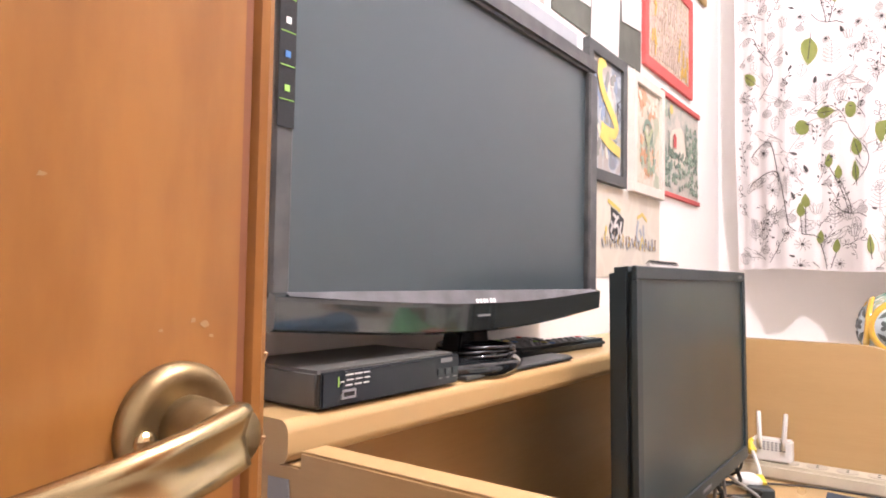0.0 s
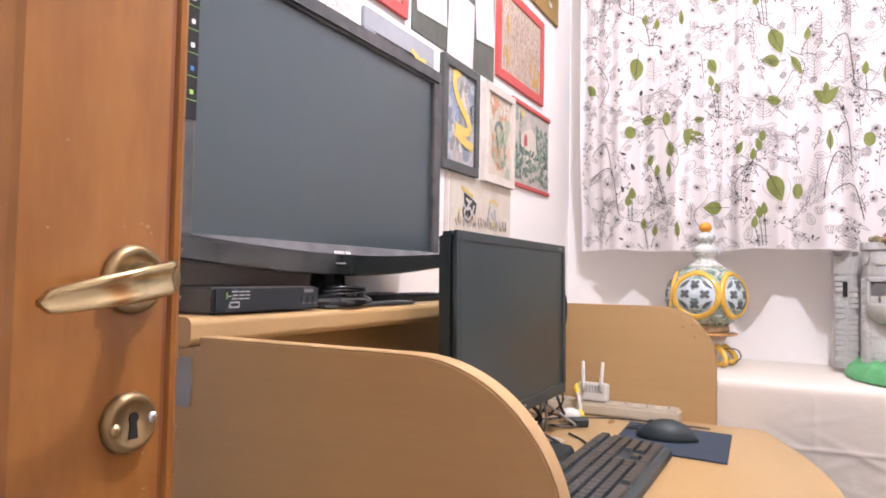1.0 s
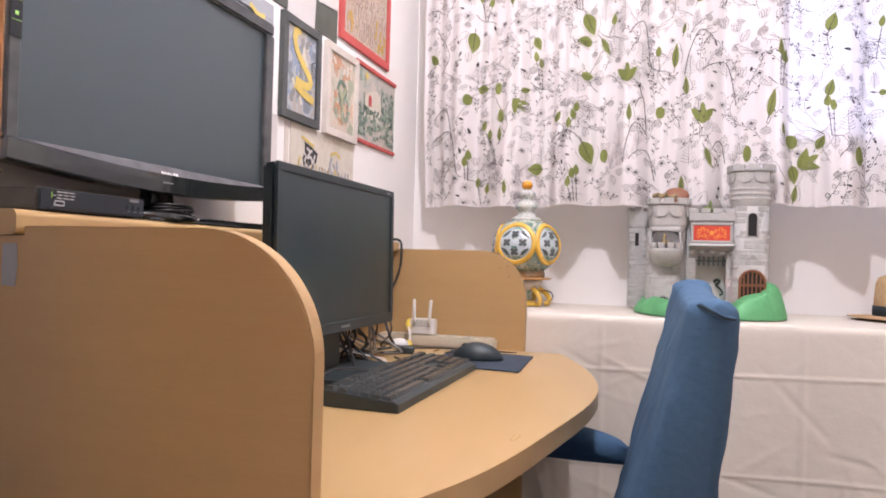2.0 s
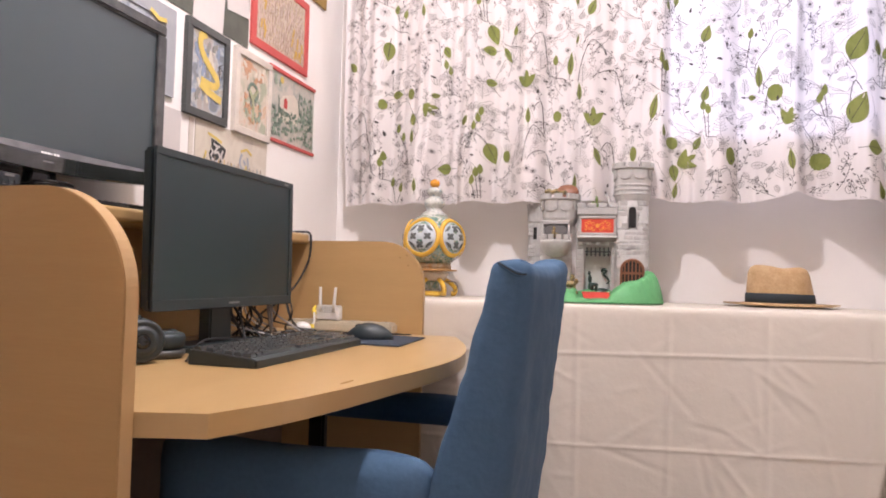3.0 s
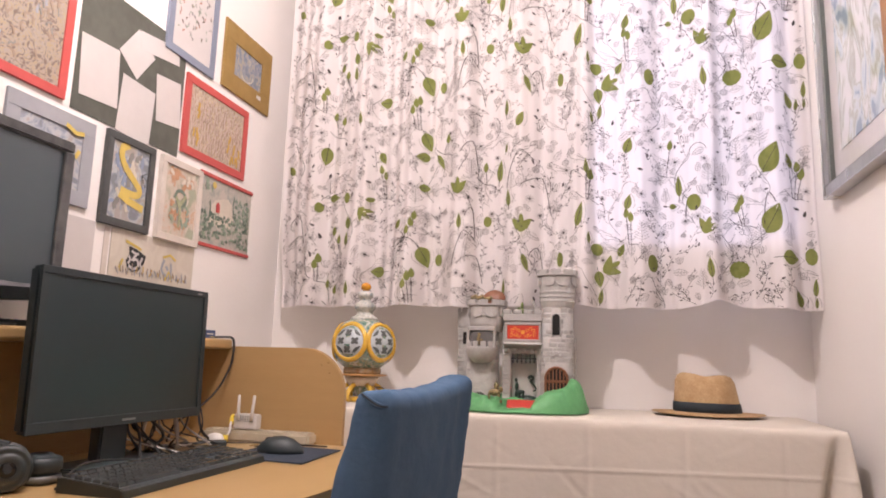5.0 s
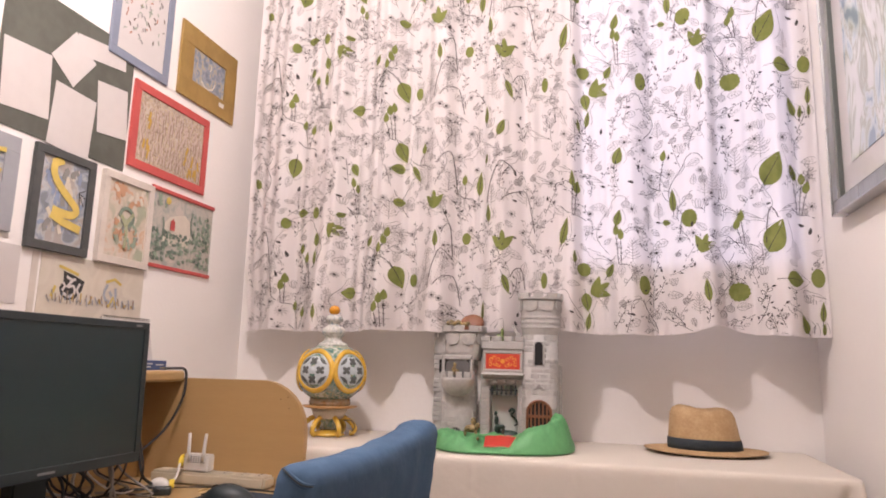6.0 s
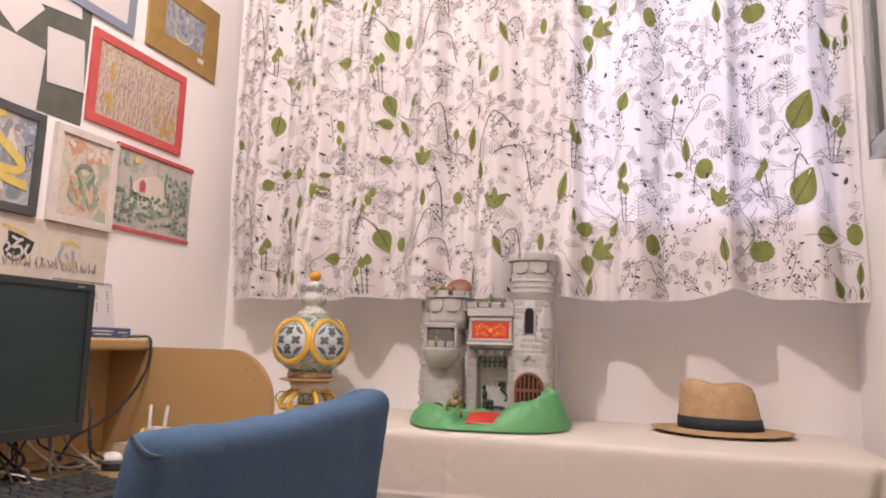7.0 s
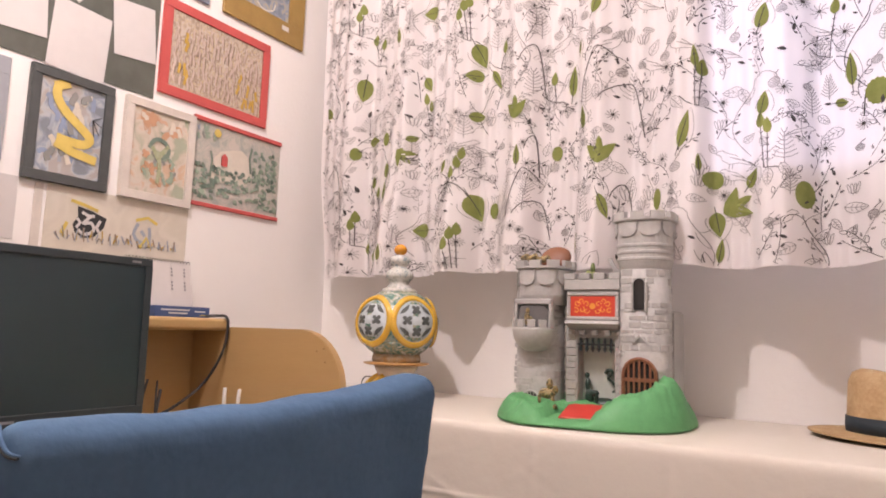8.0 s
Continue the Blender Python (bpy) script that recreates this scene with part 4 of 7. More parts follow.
def tablecloth():
    d = thing("tablecloth", "creased white cotton cloth hanging over the side table", "tablecloth", (0.4, TY, TZ))
    bm = bmesh.new()

    rng = random.Random(5)
    rumples = [(rng.uniform(-0.1, 1.25), rng.uniform(0.0, 0.6), rng.choice((0.5, -0.5, 0.9, -0.8, 0.15, -0.2, 1.3)) + rng.uniform(-0.2, 0.2), rng.uniform(0.04, 0.16), rng.choice((-1, 1)) * rng.uniform(0.0015, 0.0042)) for k in range(75)]

    def wrinkle(x, s):
        w = 0.0040 * noise.noise(Vector((x * 6.0, s * 5.0, 1.7))) + 0.0036 * noise.noise(Vector((x * 13 + s * 6, s * 15 - x * 5, 5.2)))
        w *= 0.5
        for cx, cs, ang, ln, amp in rumples:
            ca, sa = math.cos(ang), math.sin(ang)
            along, off = (x - cx) * ca + (s - cs) * sa, -(x - cx) * sa + (s - cs) * ca
            if abs(off) < 0.03 and abs(along) < ln:
                w += amp * math.exp(-(off / 0.0075) ** 2) * (1 - (along / ln) ** 2)
        return 0.5 * w

    crease_z = (0.122, 0.36, 0.60)
    crease_x = (-0.04, 0.19, 0.419, 0.649, 0.879, 1.10)

    def pressed(x, s):
        """Ironed fold lines stand a little proud."""
        p = sum(0.0026 * math.exp(-((s - c + 0.022 * (x - 0.60) - 0.002 * math.sin(x * 4)) / 0.0032) ** 2) for c in crease_z)
        return p + sum(0.0022 * math.exp(-((x - c) / 0.005) ** 2) for c in crease_x)

    depth, drop = 0.45, 0.80
    nx, nt, nd = 290, 26, 190
    rows = []
    for i in range(nx + 1):
        x = TX0 + (TX1 - TX0) * i / nx
        col = []
        for k in range(nt + 1):
            y = TY + depth - depth * k / nt
            col.append(bm.verts.new((x, y, TZ + 0.35 * wrinkle(x, -(y - TY)) * (1 if y > TY + 0.01 else 0.4))))
        for k in range(1, nd + 1):
            s = drop * k / nd
            round_off = 0.008 * (1 - math.exp(-s / 0.006))
            folds = 0.012 * (s / drop) * math.sin(x * 17 + 1.4 * math.sin(x * 5)) * min(1, s / 0.2)
            # a deep fold by the corner, and the corner flap thrown forward against the wall
            deep = min(1.0, s / 0.10)
            folds -= 0.034 * deep * math.exp(-((x - 1.212 + 0.175 * s) / 0.010) ** 2)
            flap = min(1.0, max(0.0, (x - 1.216 + 0.172 * s) / 0.030))
            folds += (0.012 * deep + 0.105 * s) * flap * flap * (3 - 2 * flap)
            out = 0.075 * s * flap
            col.append(bm.verts.new((x + out, TY - round_off - wrinkle(x, s) * min(1, s / 0.05) - pressed(x, s) * min(1, s / 0.03) - folds, TZ - s)))
        rows.append(col)
    for a, b in zip(rows, rows[1:]):
        for k in range(nt + nd):
            bm.faces.new((a[k], b[k], b[k + 1], a[k + 1]))
    # the end by the east wall, with a hanging fold at the corner
    side = [rows[-1][nt:]]
    for j in range(1, 25):
        u = j / 24
        col = []
        for k in range(nd + 1):
            s = drop * k / nd
            edge = rows[-1][nt + k].co
            y = edge.y + (TY + depth - edge.y) * u
            x = edge.x + 0.002 * noise.noise(Vector((y * 9, s * 6, 4.0))) - 0.006 * math.sin(math.pi * u)
            col.append(bm.verts.new((min(x, EAST - 0.004), y, TZ - s)))
        side.append(col)
    for a, b in zip(side, side[1:]):
        for k in range(nd):
            bm.faces.new((a[k], b[k], b[k + 1], a[k + 1]))
    bmesh.ops.recalc_face_normals(bm, faces=bm.faces[:])
    part("cloth", bm, LINEN, d, smooth=True)
    return d


tablecloth()


# ---- toy castle ----
def castle():
    d = thing("toy_castle", "grey plastic toy castle on a green base", "toy castle", (0.46, 1.65, TZ))
    Z = TZ + 0.003
    rng = random.Random(4)

    # moulded grass base: a rounded outline that bulges to the front, with a hill at the east end
    bm = bmesh.new()
    n, shrinks = 150, (1.0, 0.992, 0.975, 0.95, 0.92, 0.885, 0.85, 0.81, 0.76, 0.71, 0.65, 0.58, 0.5, 0.3, 0.12)

    def rim(an):
        c, s = math.cos(an), math.sin(an)
        px = 0.453 + (0.191 if c > 0 else 0.193 - 0.048 * max(0.0, -s)) * abs(c) ** 0.5 * (1 if c > 0 else -1)
        back, front = 1.79, 1.484 + 0.030 * (px - 0.45) / 0.2 + 0.050 * abs((px - 0.47) / 0.2) ** 4
        py = 1.66 + ((back - 1.66) if s > 0 else (1.66 - front)) * abs(s) ** 0.6 * (1 if s > 0 else -1)
        return px - 0.012 * max(0.0, s), py

    def rise(px, py, f):
        """Height of the moulded grass; f is 1 at the rim."""
        edge = min(1.0, (1.0 - f) / 0.12) ** 0.65
        lumps = 0.008 * noise.noise(Vector((px * 26, py * 26, 3))) + 0.016 * abs(noise.noise(Vector((px * 55, py * 55, 7)))) + 0.008 * abs(noise.noise(Vector((px * 120, py * 120, 2)))) - 0.004
        hill = 0.050 * math.exp(-(max(0.0, abs(px - 0.614) - 0.014) / 0.018) ** 2 - ((py - 1.62) / 0.07) ** 2) + 0.030 * math.exp(-((px - 0.560) / 0.045) ** 2) * (1 if py < 1.64 else 0.4)
        hill += 0.010 * math.exp(-((px - 0.31) / 0.04) ** 2)
        path = 0.30 if 0.405 < px < 0.505 and py < 1.64 else 1.0
        return 0.004 + edge * max(0.004, (0.024 + lumps + hill) * path)

    rings = []
    for f in shrinks:
        ring = []
        for i in range(n):
            ex, ey = rim(2 * math.pi * i / n)
            px, py = 0.452 + (ex - 0.452) * f, 1.65 + (ey - 1.65) * f
            ring.append(bm.verts.new((px, py, Z + rise(px, py, f))))
        rings.append(ring)
    low = [bm.verts.new((v.co.x, v.co.y, Z)) for v in rings[0]]
    for p, q in zip([low] + rings, rings):
        for i in range(n):
            j = (i + 1) % n
            bm.faces.new((p[i], p[j], q[j], q[i]))
    bm.faces.new(rings[-1])
    bm.faces.new(low[::-1])
    bmesh.ops.recalc_face_normals(bm, faces=bm.faces[:])
    part("base", bm, GRASS, d, "green moulded grass base", smooth=True)

    def around(cx, cy, rr, a):
        """A tower's plan: round, with flattened faces."""
        c, s = math.cos(a), math.sin(a)
        k = (abs(c) ** 2.7 + abs(s) ** 2.7) ** (-1 / 2.7)
        return cx + rr * k * c, cy + rr * k * s

    def drum(cx, cy, profile, segments=48):
        b = bmesh.new()
        loops = [[b.verts.new((*around(cx, cy, max(r, 0.0004), 2 * math.pi * (i + 0.5) / segments), z)) for i in range(segments)] for r, z in profile]
        for p, q in zip(loops, loops[1:]):
            for i in range(segments):
                j = (i + 1) % segments
                b.faces.new((p[i], p[j], q[j], q[i]))
        b.faces.new(loops[0][::-1])
        b.faces.new(loops[-1])
        return b

    def tower(cx, cy, r, z0, z1, name, gap=None):
        t = part(name, drum(cx, cy, [(r * 1.02, z0), (r, z0 + 0.03), (r * 0.97, z1)]), STONE, d, smooth=True)
        # moulded blocks in uneven courses
        rel = bmesh.new()
        z = z0 + 0.001
        while z < z1 - 0.008:
            tall = rng.uniform(0.0105, 0.0165)
            a = rng.uniform(0, 1.0)
            end = a + 2 * math.pi
            while a < end - 0.2:
                wide = rng.uniform(0.30, 0.80)
                a1 = min(a + wide, end)
                mid = (a + a1) / 2
                za, zb = z + rng.uniform(0.0, 0.002), min(z + tall - rng.uniform(0.0010, 0.0025), z1 - 0.001)
                hidden = gap and gap[0] < around(cx, cy, r, mid)[0] < gap[1] and gap[2] < z + tall / 2 < gap[3] and math.sin(mid) < 0
                if not hidden and rng.random() > 0.25:
                    lift = rng.uniform(0.0005, 0.0018)
                    inner, outer = [], []
                    for zz, sh in ((za, 0.0012), (zb, -0.0012)):
                        rr = r * (1.0 - 0.03 * (zz - z0) / (z1 - z0))
                        for st in range(4):
                            b = a + (a1 - a - 0.035) * st / 3
                            inner.append(rel.verts.new((*around(cx, cy, rr - 0.001, b), zz)))
                            b2 = a + 0.02 + (a1 - a - 0.075) * st / 3
                            outer.append(rel.verts.new((*around(cx, cy, rr + lift, b2), zz + sh)))
                    for st in range(3):
                        rel.faces.new((outer[st], outer[st + 1], outer[st + 5], outer[st + 4]))
                        rel.faces.new((inner[st], inner[st + 1], outer[st + 1], outer[st]))
                        rel.faces.new((inner[st + 4], outer[st + 4], outer[st + 5], inner[st + 5]))
                    rel.faces.new((inner[0], outer[0], outer[4], inner[4]))
                    rel.faces.new((inner[3], inner[7], outer[7], outer[3]))
                a = a1
            z += tall
        bmesh.ops.recalc_face_normals(rel, faces=rel.faces[:])
        tagged(part("stone_relief", rel, STONE, t), kind="stuff")
        return t

    def parapet(cx, cy, r, z0, z1, parent, teeth, shields, banded):
        """Flared top: corbel, drum with hanging shields, a rim and wide merlons."""
        rim_z = z1 - 0.018
        prof = [(r * 0.80, z0 - 0.014), (r * 0.88, z0 - 0.002), (r * 0.92, z0 + 0.006), (r * 0.95, rim_z - 0.002), (r * 1.06, rim_z), (r * 1.08, rim_z + 0.002), (r * 1.08, z1 - 0.013), (r * 0.90, z1 - 0.013), (r * 0.88, rim_z - 0.01), (0.0, rim_z - 0.01)]
        p = part("parapet", drum(cx, cy, prof), STONE, parent)
        for q in range(teeth):
            a0, a1 = 2 * math.pi * (q + 0.17) / teeth, 2 * math.pi * (q + 0.83) / teeth
            b = bmesh.new()
            cells = []
            for k in range(5):
                a = a0 + (a1 - a0) * k / 4
                ix, iy = around(cx, cy, r * 0.90, a)
                ox, oy = around(cx, cy, r * 1.095, a)
                cells.append([b.verts.new(v) for v in ((ix, iy, rim_z + 0.001), (ox, oy, rim_z + 0.001), (ox, oy, z1 - 0.001), (ix, iy, z1))])
            for u, v in zip(cells, cells[1:]):
                for k in range(4):
                    b.faces.new((u[k], u[(k + 1) % 4], v[(k + 1) % 4], v[k]))
            b.faces.new(cells[0])
            b.faces.new(cells[-1][::-1])
            bmesh.ops.recalc_face_normals(b, faces=b.faces[:])
            part("merlon", b, STONE, p)
        for q in range(shields):
            a0, a1 = 2 * math.pi * (q + 0.05) / shields, 2 * math.pi * (q + 0.95) / shields
            b = bmesh.new()
            strip = []
            drop = 0.030 if not banded else 0.026
            for k in range(9):
                u = k / 8
                a = a0 + (a1 - a0) * u
                zl = rim_z - 0.004 - drop * (0.55 + 0.45 * math.sqrt(max(0.0, 1 - (2 * u - 1) ** 2)))
                ox, oy = around(cx, cy, r * 0.95 + 0.0030, a)
                ix, iy = around(cx, cy, r * 0.945, a)
                strip.append([b.verts.new(v) for v in ((ix, iy, zl - 0.001), (ox, oy, zl), (ox, oy, rim_z - 0.002), (ix, iy, rim_z - 0.002))])
            for u, v in zip(strip, strip[1:]):
                for k in range(4):
                    b.faces.new((u[k], u[(k + 1) % 4], v[(k + 1) % 4], v[k]))
            b.faces.new(strip[0])
            b.faces.new(strip[-1][::-1])
            bmesh.ops.recalc_face_normals(b, faces=b.faces[:])
            part("shield_moulding", b, STONE, p)
        if banded:
            for k, zz in enumerate((z0 + 0.006, z0 + 0.019, z0 + 0.032)):
                part("moulding", drum(cx, cy, [(r * 0.90, zz), (r * (0.948 + 0.008 * k), zz + 0.003), (r * (0.950 + 0.008 * k), zz + 0.007), (r * 0.90, zz + 0.010)]), STONE, p)
        return p

    # short tower with its balcony
    lx, ly, lr = 0.337, 1.660, 0.0465
    front = ly - lr
    t = tower(lx, ly, lr, Z + 0.006, Z + 0.232, "short_tower", (0.305, 0.375, Z + 0.150, Z + 0.232))
    parapet(lx + 0.010, ly - 0.002, 0.0545, Z + 0.236, Z + 0.314, t, 10, 8, False)
    # no hole is cut: a dark grey slab paints the shade inside the window
    alcove = slab([(0.307, Z + 0.165), (0.372, Z + 0.165), (0.372, Z + 0.210), (0.366, Z + 0.218), (0.352, Z + 0.2215), (0.326, Z + 0.2215), (0.313, Z + 0.218), (0.307, Z + 0.210)], front - 0.0022, front + 0.01, "y")
    part("window_opening", alcove, surface("shaded_toy_inside", (0.16, 0.155, 0.15), 0.7, vary=0.15), t)
    part("window_cheek", box(0.374, 0.381, front - 0.006, front + 0.012, Z + 0.160, Z + 0.232, 0.002), STONE, t)
    part("window_cheek", box(0.297, 0.305, front - 0.006, front + 0.012, Z + 0.160, Z + 0.232, 0.002), STONE, t)
    part("window_head", box(0.297, 0.381, front - 0.006, front + 0.012, Z + 0.2222, Z + 0.234, 0.002), STONE, t)
    bal = lathe([(0.0, -0.044), (0.019, -0.0415), (0.033, -0.032), (0.042, -0.017), (0.0455, 0.0), (0.0455, 0.006), (0.0405, 0.006), (0.039, 0.0), (0.0, -0.002)], 36)
    b = part("balcony", moved(bal, pose(0.341, front + 0.003, Z + 0.170)), STONE, t, smooth=True)
    for q in range(6):
        a = math.radians(195 + 30 * q)
        part("merlon", moved(box(-0.0078, 0.0078, -0.003, 0.003, 0, 0.0155, 0.0008), pose(0.341 + 0.043 * math.cos(a), front + 0.003 + 0.043 * math.sin(a), Z + 0.1755, 0, 0, math.degrees(a) + 90)), STONE, b)
    grate = part("grate", slab(arc(0.338, Z + 0.030, 0.017, 0, 180, 14), front - 0.0035, front + 0.012, "y"), HOLE_SHADE, t)
    for q in range(5):
        part("bar", box(0.3255 + 0.0062 * q - 0.001, 0.3255 + 0.0062 * q + 0.001, front - 0.006, front - 0.0037, Z + 0.030, Z + 0.030 + (0.010, 0.0145, 0.016, 0.0145, 0.010)[q]), STONE, grate)
    part("grate_rim", tube([(p[0], front - 0.004, p[1]) for p in arc(0.338, Z + 0.030, 0.0185, 0, 180, 8)], 0.0026, 6), STONE, t)
    part("shield", moved(ball((0, 0, 0), (0.034, 0.028, 0.014), segments=24), pose(lx + 0.030, ly + 0.002, Z + 0.322, 62, 0, 0)), TOY_BROWN, t, "brown domed plastic shield", smooth=True)
    for q in range(7):
        part("crew_figure", moved(ball((0, 0, 0), (rng.uniform(0.005, 0.009), 0.006, rng.uniform(0.005, 0.010)), segments=10), pose(lx - 0.028 + 0.009 * q, ly - 0.036 + rng.uniform(-0.004, 0.004), Z + 0.318 + rng.uniform(-0.003, 0.004), 0, rng.uniform(-40, 40), 0)), TOY_MIX, t)

    # back wing on the west side, with its own small battlement and slit
    wing = part("back_wing", drum(0.268, 1.765, [(0.031, Z + 0.01), (0.030, Z + 0.235), (0.033, Z + 0.242), (0.034, Z + 0.285), (0.0, Z + 0.285)], 24), STONE, d)
    for q in range(5):
        a = 2 * math.pi * q / 5 + 0.9
        wx, wy = around(0.268, 1.765, 0.030, a)
        part("merlon", moved(box(-0.011, 0.011, -0.004, 0.004, 0, 0.014, 0.001), pose(wx, wy, Z + 0.2846, 0, 0, math.degrees(a) + 90)), STONE, wing)
    part("slit", slab([(0.258, Z + 0.185), (0.268, Z + 0.185), (0.268, Z + 0.222), (0.258, Z + 0.222)], 1.732, 1.745, "y"), HOLE_SHADE, wing)
    rel = bmesh.new()
    for k in range(17):
        for q in range(2):
            if rng.random() < 0.75:
                box(0.240 + 0.028 * q + rng.uniform(0, 0.003), 0.265 + 0.028 * q - rng.uniform(0, 0.003), 1.7325, 1.7375, Z + 0.012 + 0.0132 * k, Z + 0.0228 + 0.0132 * k, 0.0008, 1, rel)
    tagged(part("stone_relief", rel, STONE, wing), kind="stuff")

    # gatehouse: two jambs, a lintel, and the bay with the banner
    gx0, gx1, gy = 0.396, 0.518, 1.650
    gate = box(gx0, 0.421, gy, gy + 0.035, Z + 0.008, Z + 0.1715, 0.001)
    box(0.497, gx1, gy, gy + 0.035, Z + 0.008, Z + 0.1715, 0.001, 1, gate)
    box(gx0, gx1, gy + 0.002, gy + 0.08, Z + 0.172, Z + 0.270, 0.001, 1, gate)
    lintel = slab([(0.4212, Z + 0.1712), (0.4212, Z + 0.150), (0.428, Z + 0.1575), (0.490, Z + 0.1575), (0.4968, Z + 0.150), (0.4968, Z + 0.1712)], gy + 0.002, gy + 0.03, "y")
    g = part("gatehouse", gate, STONE, d)
    part("gate_arch", lintel, STONE, g)
    part("inner_wall", box(0.405, 0.512, gy + 0.0355, gy + 0.040, Z + 0.01, Z + 0.171), TOY_INSIDE, g)
    rel = bmesh.new()
    for px0, px1 in ((gx0 + 0.001, 0.420), (0.498, gx1 - 0.001)):
        z = Z + 0.012
        while z < Z + 0.155:
            tall = rng.uniform(0.011, 0.017)
            box(px0 + rng.uniform(0.0, 0.003), px1 - rng.uniform(0.0, 0.003), gy - 0.0024, gy + 0.001, z, z + tall - 0.0018, 0.0009, 1, rel)
            z += tall
    tagged(part("stone_relief", rel, STONE, g), kind="stuff")
    bay = box(0.405, 0.511, gy - 0.017, gy + 0.006, Z + 0.188, Z + 0.262, 0.003, 2)
    box(0.400, 0.515, gy - 0.024, gy + 0.012, Z + 0.252, Z + 0.274, 0.002, 1, bay)
    bayp = part("bay", bay, STONE, g)
    part("bay_sill", slab([(gy - 0.026, Z + 0.186), (gy + 0.004, Z + 0.174), (gy + 0.004, Z + 0.192), (gy - 0.022, Z + 0.192)], 0.401, 0.514, "x", 0.002), STONE, bayp)
    for q in range(4):
        part("merlon", box(0.400 + 0.0305 * q, 0.4235 + 0.0305 * q, gy - 0.0245, gy - 0.010, Z + 0.2735, Z + 0.286, 0.0012), STONE, bayp)
    for q in range(5):
        part("bracket", box(0.404 + 0.0252 * q, 0.415 + 0.0252 * q, gy - 0.012, gy, Z + 0.164, Z + 0.1737, 0.0015), STONE, bayp)
    for x0, x1, z0, z1 in ((0.405, 0.511, 0.241, 0.249), (0.405, 0.511, 0.193, 0.200), (0.405, 0.412, 0.200, 0.241), (0.504, 0.511, 0.200, 0.241)):
        part("banner_frame", box(x0, x1, gy - 0.0215, gy - 0.0172, Z + z0, Z + z1, 0.0015), STONE, bayp)
    ban = part("banner", box(0.4125, 0.5035, gy - 0.0188, gy - 0.0174, Z + 0.2005, Z + 0.2405), surface("red_banner_print", (0.62, 0.060, 0.03), 0.45, vary=0.08), bayp, "red banner with orange scrollwork")
    bx0, bz0 = 0.458, Z + 0.2205
    for s in (-1, 1):
        for cxx, czz, turn in ((0.012, 0.004, 0.0), (0.022, -0.007, 2.0), (0.031, 0.006, 4.0), (0.034, -0.009, 1.0), (0.012, -0.009, 3.0), (0.022, 0.010, 5.0)):
            pts = []
            for k in range(12):
                w, r = turn + 0.5 * k, 0.0062 * (1 - k / 15)
                pts.append((bx0 + s * (cxx + r * math.cos(w)), gy - 0.0190, bz0 + czz + r * math.sin(w)))
            part("scroll", tube(pts, 0.0011, 5), ORANGE, ban)
    part("scroll", moved(lathe([(0.0035, 0), (0.0062, 0), (0.0062, 0.0006), (0.0035, 0.0006)], 14), pose(bx0, gy - 0.0189, bz0, 90, 0, 0)), ORANGE, ban)
    # portcullis
    port = part("portcullis", box(0.4215, 0.4965, gy - 0.002, gy + 0.0015, Z + 0.143, Z + 0.147), BLACK, g)
    for q in range(6):
        xq = 0.428 + 0.0124 * q
        part("spike", slab([(xq - 0.0020, Z + 0.158), (xq + 0.0020, Z + 0.158), (xq + 0.0020, Z + 0.139), (xq + 0.0042, Z + 0.138), (xq, Z + 0.130), (xq - 0.0042, Z + 0.138), (xq - 0.0020, Z + 0.139)], gy - 0.0028, gy + 0.0022, "y"), BLACK, port)
    part("snake", tube([(0.470, gy + 0.028, Z + 0.088), (0.476, gy + 0.026, Z + 0.095), (0.484, gy + 0.026, Z + 0.090), (0.476, gy + 0.026, Z + 0.080), (0.486, gy + 0.026, Z + 0.070), (0.492, gy + 0.026, Z + 0.058), (0.484, gy + 0.026, Z + 0.052)], 0.0036, 8, lambda s: 1.15 - 0.6 * s), TOY_DARK, g)
    part("mound", ball((0.466, gy + 0.03, Z + 0.024), (0.034, 0.02, 0.016)), TOY_DARK, g, smooth=True)
    part("drawbridge", moved(box(-0.042, 0.042, -0.086, 0.0, -0.004, 0.0, 0.001), pose(0.459, gy - 0.030, Z + 0.0285, 10, 0, 8)), RED, g, "red plastic drawbridge let down")
    part("drawbridge_landing", box(0.420, 0.497, gy - 0.034, gy + 0.03, Z + 0.0235, Z + 0.0275), RED, g)

    # tall tower with a barred arched door
    rx, ry, rr = 0.555, 1.660, 0.0470
    fy = ry - rr
    t2 = tower(rx, ry, rr, Z + 0.008, Z + 0.296, "tall_tower", (0.525, 0.588, Z + 0.02, Z + 0.132))
    parapet(rx, ry, 0.0545, Z + 0.300, Z + 0.402, t2, 10, 8, True)
    part("slit", slab([(0.5455, Z + 0.214), (0.5655, Z + 0.214)] + arc(0.5555, Z + 0.263, 0.010, 0, 180, 10), fy - 0.0022, fy + 0.01, "y"), HOLE_SHADE, t2)
    for x0, x1 in ((0.5405, 0.5447), (0.5663, 0.5705)):
        part("slit_jamb", box(x0, x1, fy - 0.0048, fy + 0.008, Z + 0.210, Z + 0.266, 0.001), STONE, t2)
    part("chevron", slab([(0.542, Z + 0.153), (0.556, Z + 0.168), (0.570, Z + 0.153), (0.565, Z + 0.153), (0.556, Z + 0.162), (0.547, Z + 0.153)], fy - 0.0045, fy + 0.006, "y"), STONE, t2)
    arch = [(0.526, Z + 0.040), (0.588, Z + 0.040)] + arc(0.557, Z + 0.092, 0.031, 0, 180, 14)
    dr = part("arched_door", slab(arch, fy - 0.004, fy + 0.012, "y"), HOLE_SHADE, t2, "brown barred arched door")
